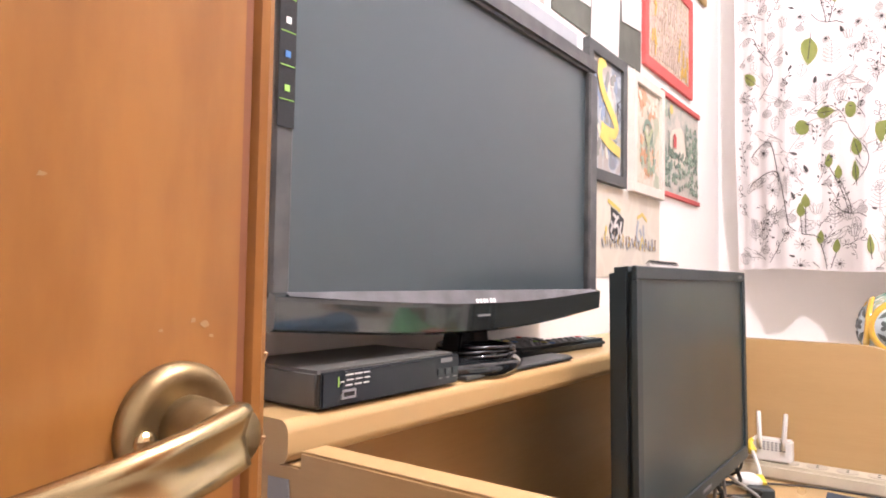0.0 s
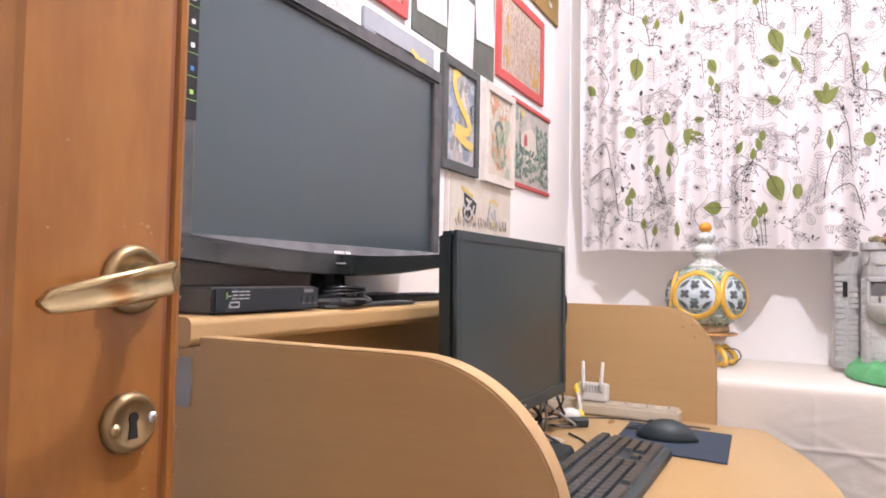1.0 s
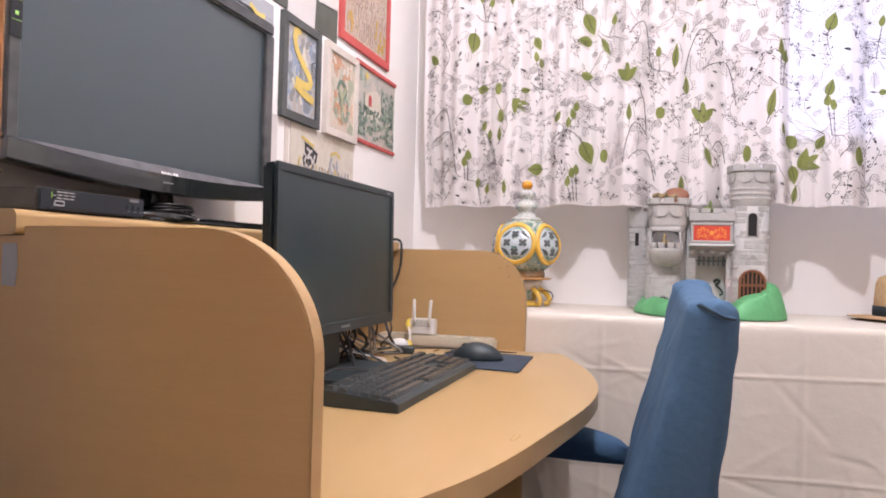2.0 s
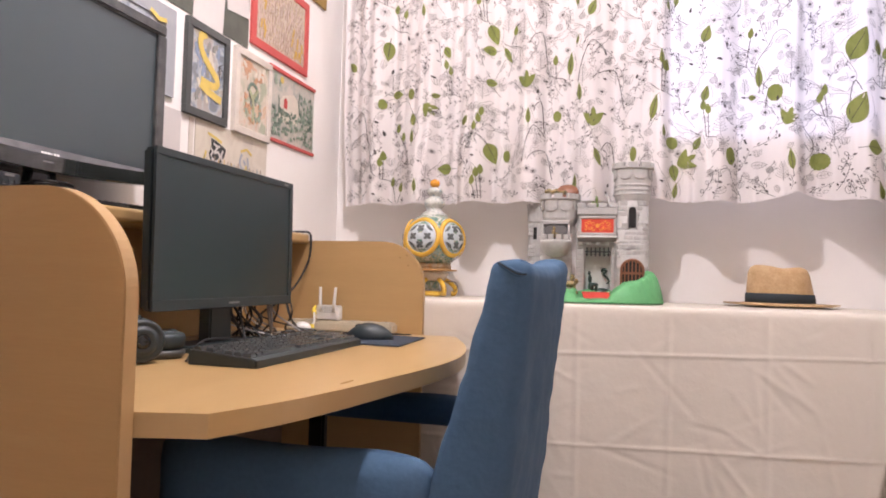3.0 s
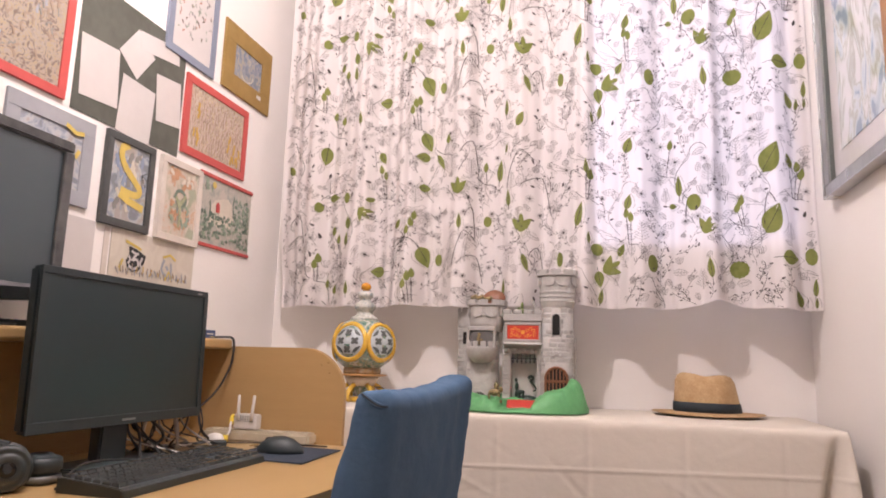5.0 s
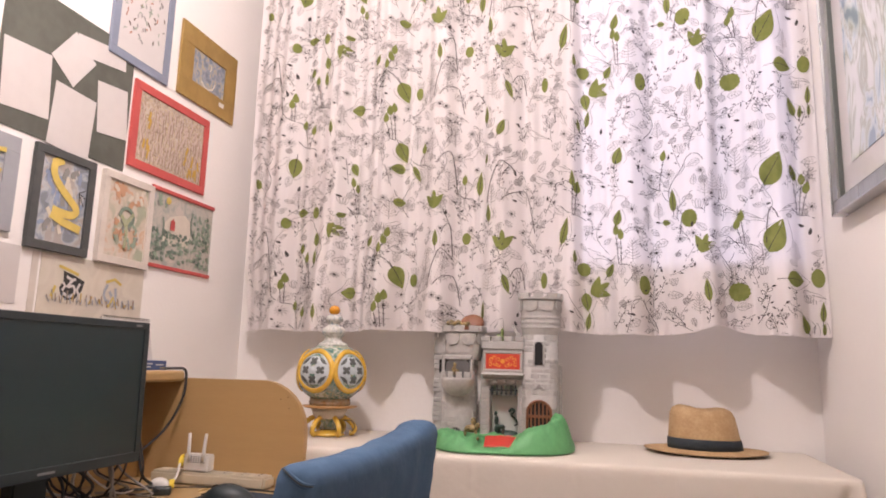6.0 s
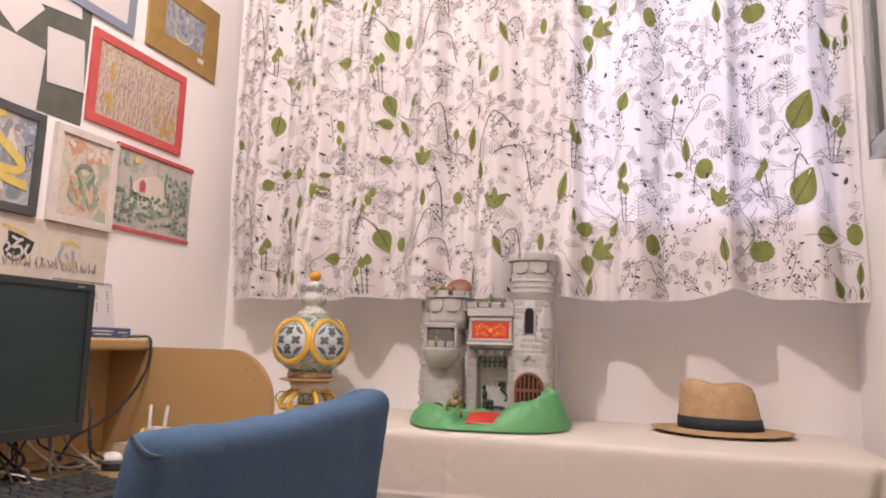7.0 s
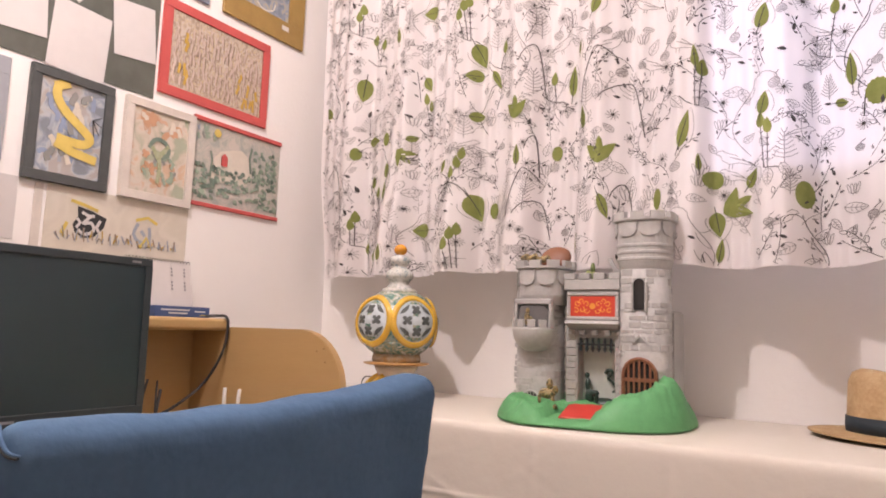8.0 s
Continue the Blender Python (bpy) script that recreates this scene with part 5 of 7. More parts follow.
    part("door_rim", tube([(0.527, fy - 0.005, Z + 0.040), (0.527, fy - 0.005, Z + 0.090)] + [(p[0], fy - 0.005, p[1]) for p in arc(0.557, Z + 0.092, 0.030, 180, 0, 8)] + [(0.587, fy - 0.005, Z + 0.040)], 0.0040, 6), TOY_BROWN, dr)
    for q in range(5):
        xq = 0.537 + 0.010 * q
        part("bar", box(xq - 0.0019, xq + 0.0019, fy - 0.0075, fy - 0.0042, Z + 0.040, Z + 0.092 + math.sqrt(max(0, 0.030 ** 2 - (xq - 0.557) ** 2))), TOY_BROWN, dr)
    for zz in (0.050, 0.084):
        part("bar", box(0.528, 0.586, fy - 0.0090, fy - 0.0042, Z + zz - 0.0035, Z + zz + 0.0035), TOY_BROWN, dr)
    # flank behind the tall tower
    part("east_flank", box(0.572, 0.604, 1.675, 1.765, Z + 0.01, Z + 0.215, 0.004, 2), STONE, t2)
    part("arrow", moved(slab([(0, -0.012), (0.012, 0), (0.004, 0), (0.004, 0.028), (-0.004, 0.028), (-0.004, 0), (-0.012, 0)], 0, 0.006, "y", 0.0008), pose(0.492, 1.672, Z + 0.294, 0, -28, 0)), STONE, g)
    return d


castle()


def figure(name, label, blobs, material, at):
    """Small toy figure as one plain mesh."""
    bm = bmesh.new()
    for c, r in blobs:
        ball((at[0] + c[0], at[1] + c[1], at[2] + c[2]), r, bm, 10)
    return tagged(part(name, bm, material, smooth=True), label, "toy figure", group="toy figures")


figure("toy_figure", "small painted plastic toy beast beside the drawbridge", [((0, 0, 0.018), (0.018, 0.009, 0.010)), ((-0.016, 0, 0.008), (0.004, 0.004, 0.010)), ((0.012, -0.002, 0.007), (0.004, 0.004, 0.009)), ((0.005, 0, 0.036), (0.007, 0.006, 0.011)), ((0.017, 0, 0.026), (0.006, 0.005, 0.008)), ((0.014, -0.004, -0.006), (0.009, 0.006, 0.006))], TOY_MIX, (0.388, 1.575, TZ + 0.034))
figure("toy_figure", "small dark plastic toy figure in the gateway", [((0, 0, 0.014), (0.009, 0.008, 0.016)), ((-0.003, 0, 0.038), (0.006, 0.006, 0.014)), ((-0.005, 0, 0.056), (0.005, 0.005, 0.006)), ((0.010, -0.004, 0.022), (0.012, 0.004, 0.006)), ((0.016, -0.004, 0.014), (0.004, 0.004, 0.014))], TOY_DARK, (0.440, 1.668, TZ + 0.030))
figure("toy_figure", "small painted plastic toy figure on the balcony", [((0, 0, 0.012), (0.006, 0.005, 0.013)), ((0.001, 0, 0.028), (0.0045, 0.0045, 0.006)), ((0.010, -0.003, 0.008), (0.005, 0.004, 0.009)), ((-0.012, -0.002, 0.004), (0.006, 0.004, 0.007))], TOY_MIX, (0.336, 1.590, TZ + 0.184))
# added green shape, no toy: it stands in for curtain leaves behind the castle
figure("toy_figure", "small added green shape in place of curtain leaves behind the parapet", [((0, 0, 0.008), (0.010, 0.006, 0.010)), ((0.002, 0, 0.024), (0.005, 0.005, 0.011)), ((-0.008, 0, 0.012), (0.006, 0.005, 0.008))], surface("olive_leaf_green", (0.16, 0.21, 0.06), 0.5), (0.452, 1.645, TZ + 0.277))


# ---- majolica urn ----
def urn():
    d = thing("ceramic_urn", "pierced painted majolica urn with yellow rings on a stand", "urn", (-0.055, 1.69, TZ))
    cx, cy = -0.056, 1.69
    at = (cx, cy, 0)
    part("foot_ring", lathe([(0.0, 0.8605), (0.046, 0.8605), (0.048, 0.864), (0.040, 0.870), (0.030, 0.876), (0.0, 0.876)], 40, at), GLAZE_YELLOW, d, smooth=True)
    part("stem", lathe([(0.026, 0.878), (0.022, 0.895), (0.030, 0.912), (0.0, 0.912)], 24, at), GLAZE_GREEN, d, smooth=True)
    for k in range(6):
        a = 2 * math.pi * k / 6 + 0.3
        c, s = math.cos(a), math.sin(a)
        pts = [(cx + r * c, cy + r * s, z) for r, z in ((0.060, 0.868), (0.071, 0.869), (0.075, 0.880), (0.068, 0.893), (0.054, 0.905), (0.038, 0.913))]
        part("scroll_leg", tube(pts, 0.0075, 8), GLAZE_YELLOW, d, smooth=True)
    for k in range(2):
        s = 1 if k else -1
        loop = [(cx + s * 0.052, cy - 0.02, 0.906), (cx + s * 0.078, cy - 0.02, 0.905), (cx + s * 0.088, cy - 0.02, 0.888), (cx + s * 0.075, cy - 0.02, 0.872)]
        part("wire_loop", tube(loop, 0.0016, 6), DARK_METAL, d)
    part("bowl", lathe([(0.0, 0.908), (0.040, 0.908), (0.046, 0.918), (0.054, 0.936), (0.0, 0.936)], 40, at), GLAZE_CREAM, d, smooth=True)
    part("rim_plate", lathe([(0.0, 0.936), (0.071, 0.938), (0.080, 0.941), (0.080, 0.9435), (0.055, 0.9455), (0.0, 0.9455)], 48, at), surface("honey_glaze", (0.50, 0.27, 0.09), 0.3, vary=0.1), d, smooth=True)
    part("collar", lathe([(0.058, 0.945), (0.060, 0.953), (0.057, 0.964), (0.0, 0.958)], 40, at), surface("brown_glaze_band", (0.40, 0.24, 0.10), 0.25, vary=0.2, grain=90, stain=40, second=(0.45, 0.42, 0.34)), d, smooth=True)
    bz, rh, rv = 1.036, 0.0985, 0.087
    prof = []
    for i in range(25):
        t = -58 + (58 + 64) * i / 24
        prof.append((rh * math.cos(radians(t)), bz + rv * math.sin(radians(t))))
    part("globe", lathe([(0.0, prof[0][1])] + prof + [(0.0, prof[-1][1])], 56, at), GLAZE_GREEN, d, smooth=True)
    part("lower_band", lathe([(rh * math.cos(radians(t)) * 1.006, bz + rv * math.sin(radians(t))) for t in (-52, -46, -40, -34, -29)], 56, at), GLAZE_GREEN, d, smooth=True)

    def on_globe(a, t, lift):
        return Vector((cx + (rh + lift) * math.cos(t) * math.cos(a), cy + (rh + lift) * math.cos(t) * math.sin(a), bz + (rv + lift) * math.sin(t)))

    def patch(name, a0, t0, outline, lift, material, parent):
        """A flat motif laid on the globe, fanned from its middle."""
        bm = bmesh.new()
        mid = bm.verts.new(on_globe(a0, t0, lift))
        inner = [bm.verts.new(on_globe(a0 + u * 0.5, t0 + v * 0.5, lift)) for u, v in outline]
        outer = [bm.verts.new(on_globe(a0 + u, t0 + v, lift)) for u, v in outline]
        skirt = [bm.verts.new(on_globe(a0 + u, t0 + v, lift - 0.003)) for u, v in outline]
        k = len(outline)
        for i in range(k):
            j = (i + 1) % k
            bm.faces.new((mid, inner[i], inner[j]))
            bm.faces.new((inner[i], outer[i], outer[j], inner[j]))
            bm.faces.new((outer[i], skirt[i], skirt[j], outer[j]))
        bmesh.ops.recalc_face_normals(bm, faces=bm.faces[:])
        return part(name, bm, material, parent, smooth=False)

    for k in range(5):
        a0 = radians(-99 + 72 * k)
        t0, big = 0.10, 0.60
        circle = [(big * math.cos(2 * math.pi * i / 40), big * 1.16 * math.sin(2 * math.pi * i / 40)) for i in range(40)]
        back = patch("pierced_ground", a0, t0, circle, 0.0012, GLAZE_BLUE, d)
        bm = bmesh.new()
        rings = []
        for i in range(48):
            w = 2 * math.pi * i / 48
            ring = []
            for q, l in ((0.51, 0.001), (0.52, 0.0042), (0.585, 0.0058), (0.65, 0.0046), (0.665, 0.001)):
                ring.append(bm.verts.new(on_globe(a0 + q * math.cos(w), t0 + q * 1.16 * math.sin(w), l)))
            rings.append(ring)
        for i in range(48):
            p, q = rings[i], rings[(i + 1) % 48]
            for j in range(4):
                bm.faces.new((p[j], p[j + 1], q[j + 1], q[j]))
        bmesh.ops.recalc_face_normals(bm, faces=bm.faces[:])
        part("yellow_ring", bm, GLAZE_YELLOW, d, "raised yellow glazed ring", smooth=True)
        # dark patches on the solid globe paint the shade in its pierced holes
        for u, v in ((0.0, 0.30), (0.0, -0.30), (0.25, 0.0), (-0.25, 0.0)):
            quat = []
            for i in range(32):
                w = 2 * math.pi * i / 32
                r = 0.060 + 0.084 * abs(math.cos(2 * w + math.pi / 2)) ** 0.8
                quat.append((u + r * math.cos(w), v + r * math.sin(w)))
            quat = [(p - u, q - v) for p, q in quat]
            patch("quatrefoil", a0 + u, t0 + v, quat, 0.0019, PIERCING_SHADE, back)
        for s in range(4):
            w0 = math.pi / 4 + s * math.pi / 2
            lens = [(0.47 * math.cos(w0 + e) - 0.40 * math.cos(w0), 0.47 * math.sin(w0 + e) - 0.40 * math.sin(w0)) for e in (-0.42, -0.2, 0, 0.2, 0.42)] + [(0.37 * math.cos(w0 + e) - 0.40 * math.cos(w0), 0.37 * math.sin(w0 + e) - 0.40 * math.sin(w0)) for e in (0.15, -0.15)]
            patch("pierced_gap", a0 + 0.40 * math.cos(w0), t0 + 0.40 * math.sin(w0), lens, 0.0019, PIERCING_SHADE, back)
    part("neck", lathe([(0.044, 1.112), (0.042, 1.120), (0.030, 1.126), (0.024, 1.134), (0.026, 1.141), (0.034, 1.150), (0.034, 1.160), (0.027, 1.168), (0.017, 1.174), (0.017, 1.180), (0.024, 1.186), (0.026, 1.194), (0.022, 1.201), (0.013, 1.206), (0.0, 1.207)], 36, at), GLAZE_WHITE, d, smooth=True)
    part("finial", ball((cx, cy, 1.219), (0.0165, 0.0165, 0.0145), segments=20), surface("orange_glaze", (0.70, 0.30, 0.02), 0.15, coat=0.4), d, smooth=True)
    return d


urn()


# ---- straw hat ----
def hat():
    d = thing("straw_hat", "tan straw fedora hat with dark ribbon band", "hat", (0.972, 1.79, TZ))
    at = (0.972, 1.775, TZ + 0.004)

    def crown(p, a):
        s = p.z / 0.120
        lean = 0.012 * s
        dip = 0.011 * math.exp(-(p.x / 0.035) ** 2) * max(0, s - 0.75) / 0.25 if s > 0.75 else 0
        front = 0.010 * max(0, s) * max(0, math.cos(a)) ** 2
        return (p.x - front - lean * 0.2, p.y, p.z - dip - 0.006 * s * max(0, math.cos(a)))

    brim = lathe([(0.088, 0.006), (0.115, 0.003), (0.142, 0.002), (0.153, 0.004), (0.154, 0.0062), (0.142, 0.0052), (0.115, 0.0060), (0.088, 0.010)], 64, at, (1.0, 0.80), lambda p, a: (p.x, p.y, p.z + 0.0016 * math.cos(2 * a) * max(0, (math.hypot(p.x, p.y / 0.8) - 0.09) / 0.07)))
    part("brim", brim, STRAW, d, smooth=True)
    body = lathe([(0.092, 0.004), (0.091, 0.02), (0.090, 0.04), (0.088, 0.065), (0.085, 0.096), (0.078, 0.112), (0.064, 0.119), (0.035, 0.117), (0.0, 0.114)], 64, at, (1.0, 0.80), crown)
    part("crown", body, STRAW, d, smooth=True)
    band = lathe([(0.0935, 0.008), (0.0938, 0.022), (0.0925, 0.036), (0.091, 0.0365), (0.091, 0.008)], 64, at, (1.0, 0.80), crown)
    part("ribbon_band", band, RIBBON_AND_FOLD, d, "dark blue-black ribbon band", smooth=True)
    return d


hat()


# ---- pictures ----
def picture(label, y0, y1, z0, z1, border, border_mat, art, thick=0.008, category="picture", turn=0.0):
    d = thing("picture", label, category, (WEST, (y0 + y1) / 2, z0), group="drawings on the wall")
    x = WEST + 0.0005
    m = Matrix.Translation((0, (y0 + y1) / 2, (z0 + z1) / 2)) @ pose(0, 0, 0, turn, 0, 0) @ Matrix.Translation((0, -(y0 + y1) / 2, -(z0 + z1) / 2))
    if border:
        f4 = box(x, x + thick, y0, y1, z1 - border, z1, 0.0008)
        box(x, x + thick, y0, y1, z0, z0 + border, 0.0008, 1, f4)
        box(x, x + thick, y0, y0 + border, z0 + border, z1 - border, 0, 1, f4)
        box(x, x + thick, y1 - border, y1, z0 + border, z1 - border, 0, 1, f4)
        part("border", moved(f4, m), border_mat, d)
    part("sheet", moved(box(x, x + (thick * 0.55 if border else 0.0015), y0 + border, y1 - border, z0 + border, z1 - border), m), art, d)
    return d


def strokes(parent, lines, width, material, x):
    """Brush strokes on a sheet as flat ribbons; points are (y, z)."""
    for layer, line in enumerate(lines):
        lift = 0.00007 * (layer % 17)
        if len(line) > 3:
            knots, line = [Vector(p) for p in line], []
            for k in range(len(knots) - 1):
                p, q = knots[k], knots[k + 1]
                o, r = knots[max(0, k - 1)], knots[min(len(knots) - 1, k + 2)]
                for s in (0.0, 0.34, 0.67):
                    line.append(tuple(0.5 * (2 * p + (q - o) * s + (2 * o - 5 * p + 4 * q - r) * s * s + (3 * p - o - 3 * q + r) * s ** 3)))
            line.append(tuple(knots[-1]))
        bm = bmesh.new()
        pairs = []
        for i, p in enumerate(line):
            a, b = Vector(line[max(i - 1, 0)]), Vector(line[min(i + 1, len(line) - 1)])
            way = (b - a).normalized()
            side = Vector((-way.y, way.x)) * width / 2
            pairs.append([bm.verts.new((x + dx, p[0] + s * side.x, p[1] + s * side.y)) for dx, s in ((0, 1), (0.0004 + lift, 1), (0.0004 + lift, -1), (0, -1))])
        for a, b in zip(pairs, pairs[1:]):
            for k in range(4):
                bm.faces.new((a[k], a[(k + 1) % 4], b[(k + 1) % 4], b[k]))
        bm.faces.new(pairs[0])
        bm.faces.new(pairs[-1][::-1])
        bmesh.ops.recalc_face_normals(bm, faces=bm.faces[:])
        part("brush_stroke", bm, material, parent)


CROWD = blotched("crowd_drawing", [(0.34, 0.26, 0.19), (0.44, 0.36, 0.28), (0.52, 0.45, 0.38), (0.48, 0.36, 0.18), (0.52, 0.46, 0.40)], 40, distort=2.6, stretch=(1, 1.5, 0.8))
MEADOW = blotched("meadow_drawing", [(0.36, 0.37, 0.33), (0.44, 0.42, 0.36), (0.50, 0.46, 0.40), (0.40, 0.40, 0.35), (0.52, 0.47, 0.41)], 16, distort=1.8, seed=1.3)
TREE = blotched("tree_drawing", [(0.36, 0.38, 0.28), (0.52, 0.46, 0.36), (0.57, 0.51, 0.43), (0.56, 0.40, 0.28)], 16, distort=1.2, seed=2.1)
STORM = blotched("sea_drawing", [(0.20, 0.22, 0.24), (0.30, 0.33, 0.38), (0.44, 0.45, 0.46), (0.38, 0.34, 0.31)], 16, distort=1.6, seed=3.0)
SPRIGS = blotched("sprig_drawing", [(0.40, 0.40, 0.34), (0.66, 0.64, 0.60), (0.68, 0.66, 0.62), (0.50, 0.30, 0.28), (0.66, 0.64, 0.60)], 45, distort=2.0, seed=4.0)
NIGHT = blotched("night_drawing", [(0.16, 0.19, 0.24), (0.24, 0.27, 0.32), (0.30, 0.31, 0.34), (0.40, 0.35, 0.26)], 40, distort=1.4, seed=5.0)
DOODLE = blotched("doodle_paper", [(0.58, 0.53, 0.44), (0.62, 0.57, 0.48), (0.55, 0.50, 0.42)], 12, distort=0.5, seed=6.0)
# blotches painted for the curtain mirrored in the picture glass, under a real coat
GLASS_REFLECTION = blotched("painted_curtain_reflection", [(0.22, 0.30, 0.38), (0.42, 0.50, 0.56), (0.55, 0.60, 0.62), (0.34, 0.36, 0.30), (0.60, 0.62, 0.62)], 9, distort=2.2, seed=7.0, stretch=(1, 1, 0.5))
GLASS_REFLECTION.node_tree.nodes["Principled BSDF"].inputs["Coat Weight"].default_value = 1.0
GLASS_REFLECTION.node_tree.nodes["Principled BSDF"].inputs["Coat Roughness"].default_value = 0.03

PAINTS = [surface("umber_paint", (0.12, 0.075, 0.05), 0.7), surface("flesh_paint", (0.60, 0.40, 0.28), 0.7), surface("ochre_paint", (0.56, 0.36, 0.06), 0.7), surface("chalk_paint", (0.66, 0.60, 0.50), 0.7), surface("slate_paint", (0.26, 0.26, 0.24), 0.7), surface("rust_paint", (0.42, 0.14, 0.06), 0.7), surface("moss_paint", (0.13, 0.20, 0.12), 0.7), surface("sage_paint", (0.30, 0.37, 0.28), 0.7), surface("taupe_paint", (0.33, 0.25, 0.19), 0.7), surface("fir_paint", (0.18, 0.24, 0.19), 0.7), surface("mist_paint", (0.34, 0.37, 0.42), 0.7), surface("hazy_blue_paint", (0.26, 0.32, 0.44), 0.7), surface("apricot_paint", (0.56, 0.32, 0.19), 0.7), surface("rosy_paint", (0.60, 0.50, 0.43), 0.7, vary=0.2, grain=90, second=(0.42, 0.32, 0.26)), surface("celadon_paint", (0.25, 0.33, 0.27), 0.7)]


def scribble(parent, y0, y1, z0, z1, count, paints, x, seed, size=0.022, width=0.0045):
    """Loose short brush strokes all over a sheet."""
    rng = random.Random(seed)
    groups = {}
    for k in range(count):
        y, z = rng.uniform(y0 + size * 0.6, y1 - size * 0.6), rng.uniform(z0 + size * 0.6, z1 - size * 0.6)
        a, line = rng.uniform(60, 120), []
        for s in range(4):
            line.append((min(max(y, y0 + 0.003), y1 - 0.003), min(max(z, z0 + 0.003), z1 - 0.003)))
            y, z = y + size / 3 * math.cos(radians(a)), z + size / 3 * math.sin(radians(a))
            a += rng.uniform(-70, 70)
        groups.setdefault(rng.choice(paints), []).append(line)
    for n, (p, lines) in enumerate(groups.items()):
        strokes(parent, lines, width * rng.uniform(0.7, 1.4), PAINTS[p], x + 0.0005 * n)


def crowd(parent, y0, y1, z0, z1, x, seed):
    """Rows of small upright figures: pale bodies, dark gaps between them, some in ochre."""
    rng = random.Random(seed)
    pale, dark, gold = [], [], []
    rows = 5
    for r in range(rows):
        y = y0 + rng.uniform(0.004, 0.014)
        while y < y1 - 0.006:
            base = z0 + (z1 - z0 - 0.045) * r / (rows - 1) * (0.75 + 0.25 * math.sin(3.1 * (y - y0) / (y1 - y0))) + rng.uniform(0.004, 0.014)
            tall = rng.uniform(0.022, 0.040)
            lean = rng.uniform(-0.008, 0.008)
            body = [(y, base), (y + lean * 0.3, base + tall * 0.35), (y + lean, base + tall * 0.7), (y + lean * 0.6, base + tall)]
            edge = (y - y0) / (y1 - y0)
            (gold if rng.random() < (0.55 if r < 2 and (edge < 0.15 or edge > 0.7) else 0.10) else pale).append(body)
            dark.append([(p[0] + 0.0055, p[1] - 0.003) for p in body])
            if rng.random() < 0.5:
                dark.append([(y - 0.004, base + tall * 0.6), (y + 0.002, base + tall * 0.75), (y + 0.009, base + tall * rng.uniform(0.5, 1.0)), (y + 0.013, base + tall * 0.7)])
            y += rng.uniform(0.011, 0.018)
    strokes(parent, dark, 0.0019, PAINTS[8], x)
    strokes(parent, pale, 0.0052, PAINTS[13], x + 0.0006)
    strokes(parent, gold, 0.0068, PAINTS[2], x + 0.0012)


# crowd colours darkened here in place of weaker lamp light on the wall
DIMMED_CROWD = blotched("crowd_drawing_dimmed", [(0.18, 0.14, 0.11), (0.30, 0.25, 0.21), (0.36, 0.32, 0.28), (0.38, 0.29, 0.15), (0.34, 0.30, 0.26)], 50, distort=2.4, seed=8.0)
pic = picture("crowd drawing on a wide red card mount", 0.52, 0.858, 1.552, 1.86, 0.022, CARD_RED, DIMMED_CROWD)
scribble(pic, 0.544, 0.834, 1.576, 1.83, 60, (8, 8, 4, 10, 8), WEST + 0.005, 1)
pic = picture("red-mounted drawing of a dense crowd", 1.280, 1.619, 1.567, 1.808, 0.024, CARD_RED, CROWD)
crowd(pic, 1.306, 1.593, 1.593, 1.770, WEST + 0.005, 2)
pic = picture("green meadow drawing with red edges", 1.389, 1.684, 1.316, 1.542, 0.0, CARD_RED, MEADOW, 0.006)
part("border", box(WEST + 0.0005, WEST + 0.008, 1.389, 1.684, 1.532, 1.543, 0.0008), CARD_RED, pic)
part("border", box(WEST + 0.0005, WEST + 0.008, 1.389, 1.684, 1.315, 1.325, 0.0008), CARD_RED, pic)
part("snow_hill", slab([(1.448, 1.392), (1.455, 1.445), (1.478, 1.468), (1.510, 1.478), (1.545, 1.486), (1.572, 1.470), (1.585, 1.425), (1.570, 1.395), (1.500, 1.385)], WEST + 0.0021, WEST + 0.0026, "x"), PAINTS[3], pic)
scribble(pic, 1.392, 1.681, 1.328, 1.425, 150, (7, 7, 9, 9, 7, 9, 14), WEST + 0.0028, 3, 0.009, 0.009)
scribble(pic, 1.585, 1.681, 1.40, 1.50, 60, (14, 7, 9, 7), WEST + 0.0028, 4, 0.009, 0.008)
scribble(pic, 1.392, 1.470, 1.47, 1.528, 14, (4, 7, 10), WEST + 0.0028, 14, 0.016, 0.005)
strokes(pic, [[(1.446, 1.40), (1.450, 1.44), (1.444, 1.462)], [(1.578, 1.43), (1.572, 1.47), (1.578, 1.50)]], 0.006, PAINTS[9], WEST + 0.0050)
part("sun_blot", moved(lathe([(0, 0), (0.011, 0), (0.010, 0.0008), (0, 0.0008)], 16), pose(WEST + 0.0055, 1.462, 1.512, 0, 90, 0)), YELLOW_PAINT, pic)
part("red_house", slab([(1.478, 1.43), (1.498, 1.43), (1.498, 1.455), (1.488, 1.464), (1.478, 1.455)], WEST + 0.0055, WEST + 0.0060, "x"), CARD_RED, pic)
pic = picture("faded tree drawing in a white wooden frame", 1.203, 1.389, 1.300, 1.534, 0.019, CARD_WHITE, TREE, 0.014)
scribble(pic, 1.232, 1.362, 1.440, 1.512, 26, (12, 12, 3, 1), WEST + 0.0083, 5, 0.022, 0.010)
scribble(pic, 1.245, 1.350, 1.325, 1.430, 40, (7, 3, 4, 7, 12), WEST + 0.0083, 15, 0.018, 0.007)
strokes(pic, [[(1.268, 1.425), (1.278, 1.445), (1.298, 1.450), (1.316, 1.438), (1.318, 1.418), (1.300, 1.408)]], 0.010, PAINTS[9], WEST + 0.0104)
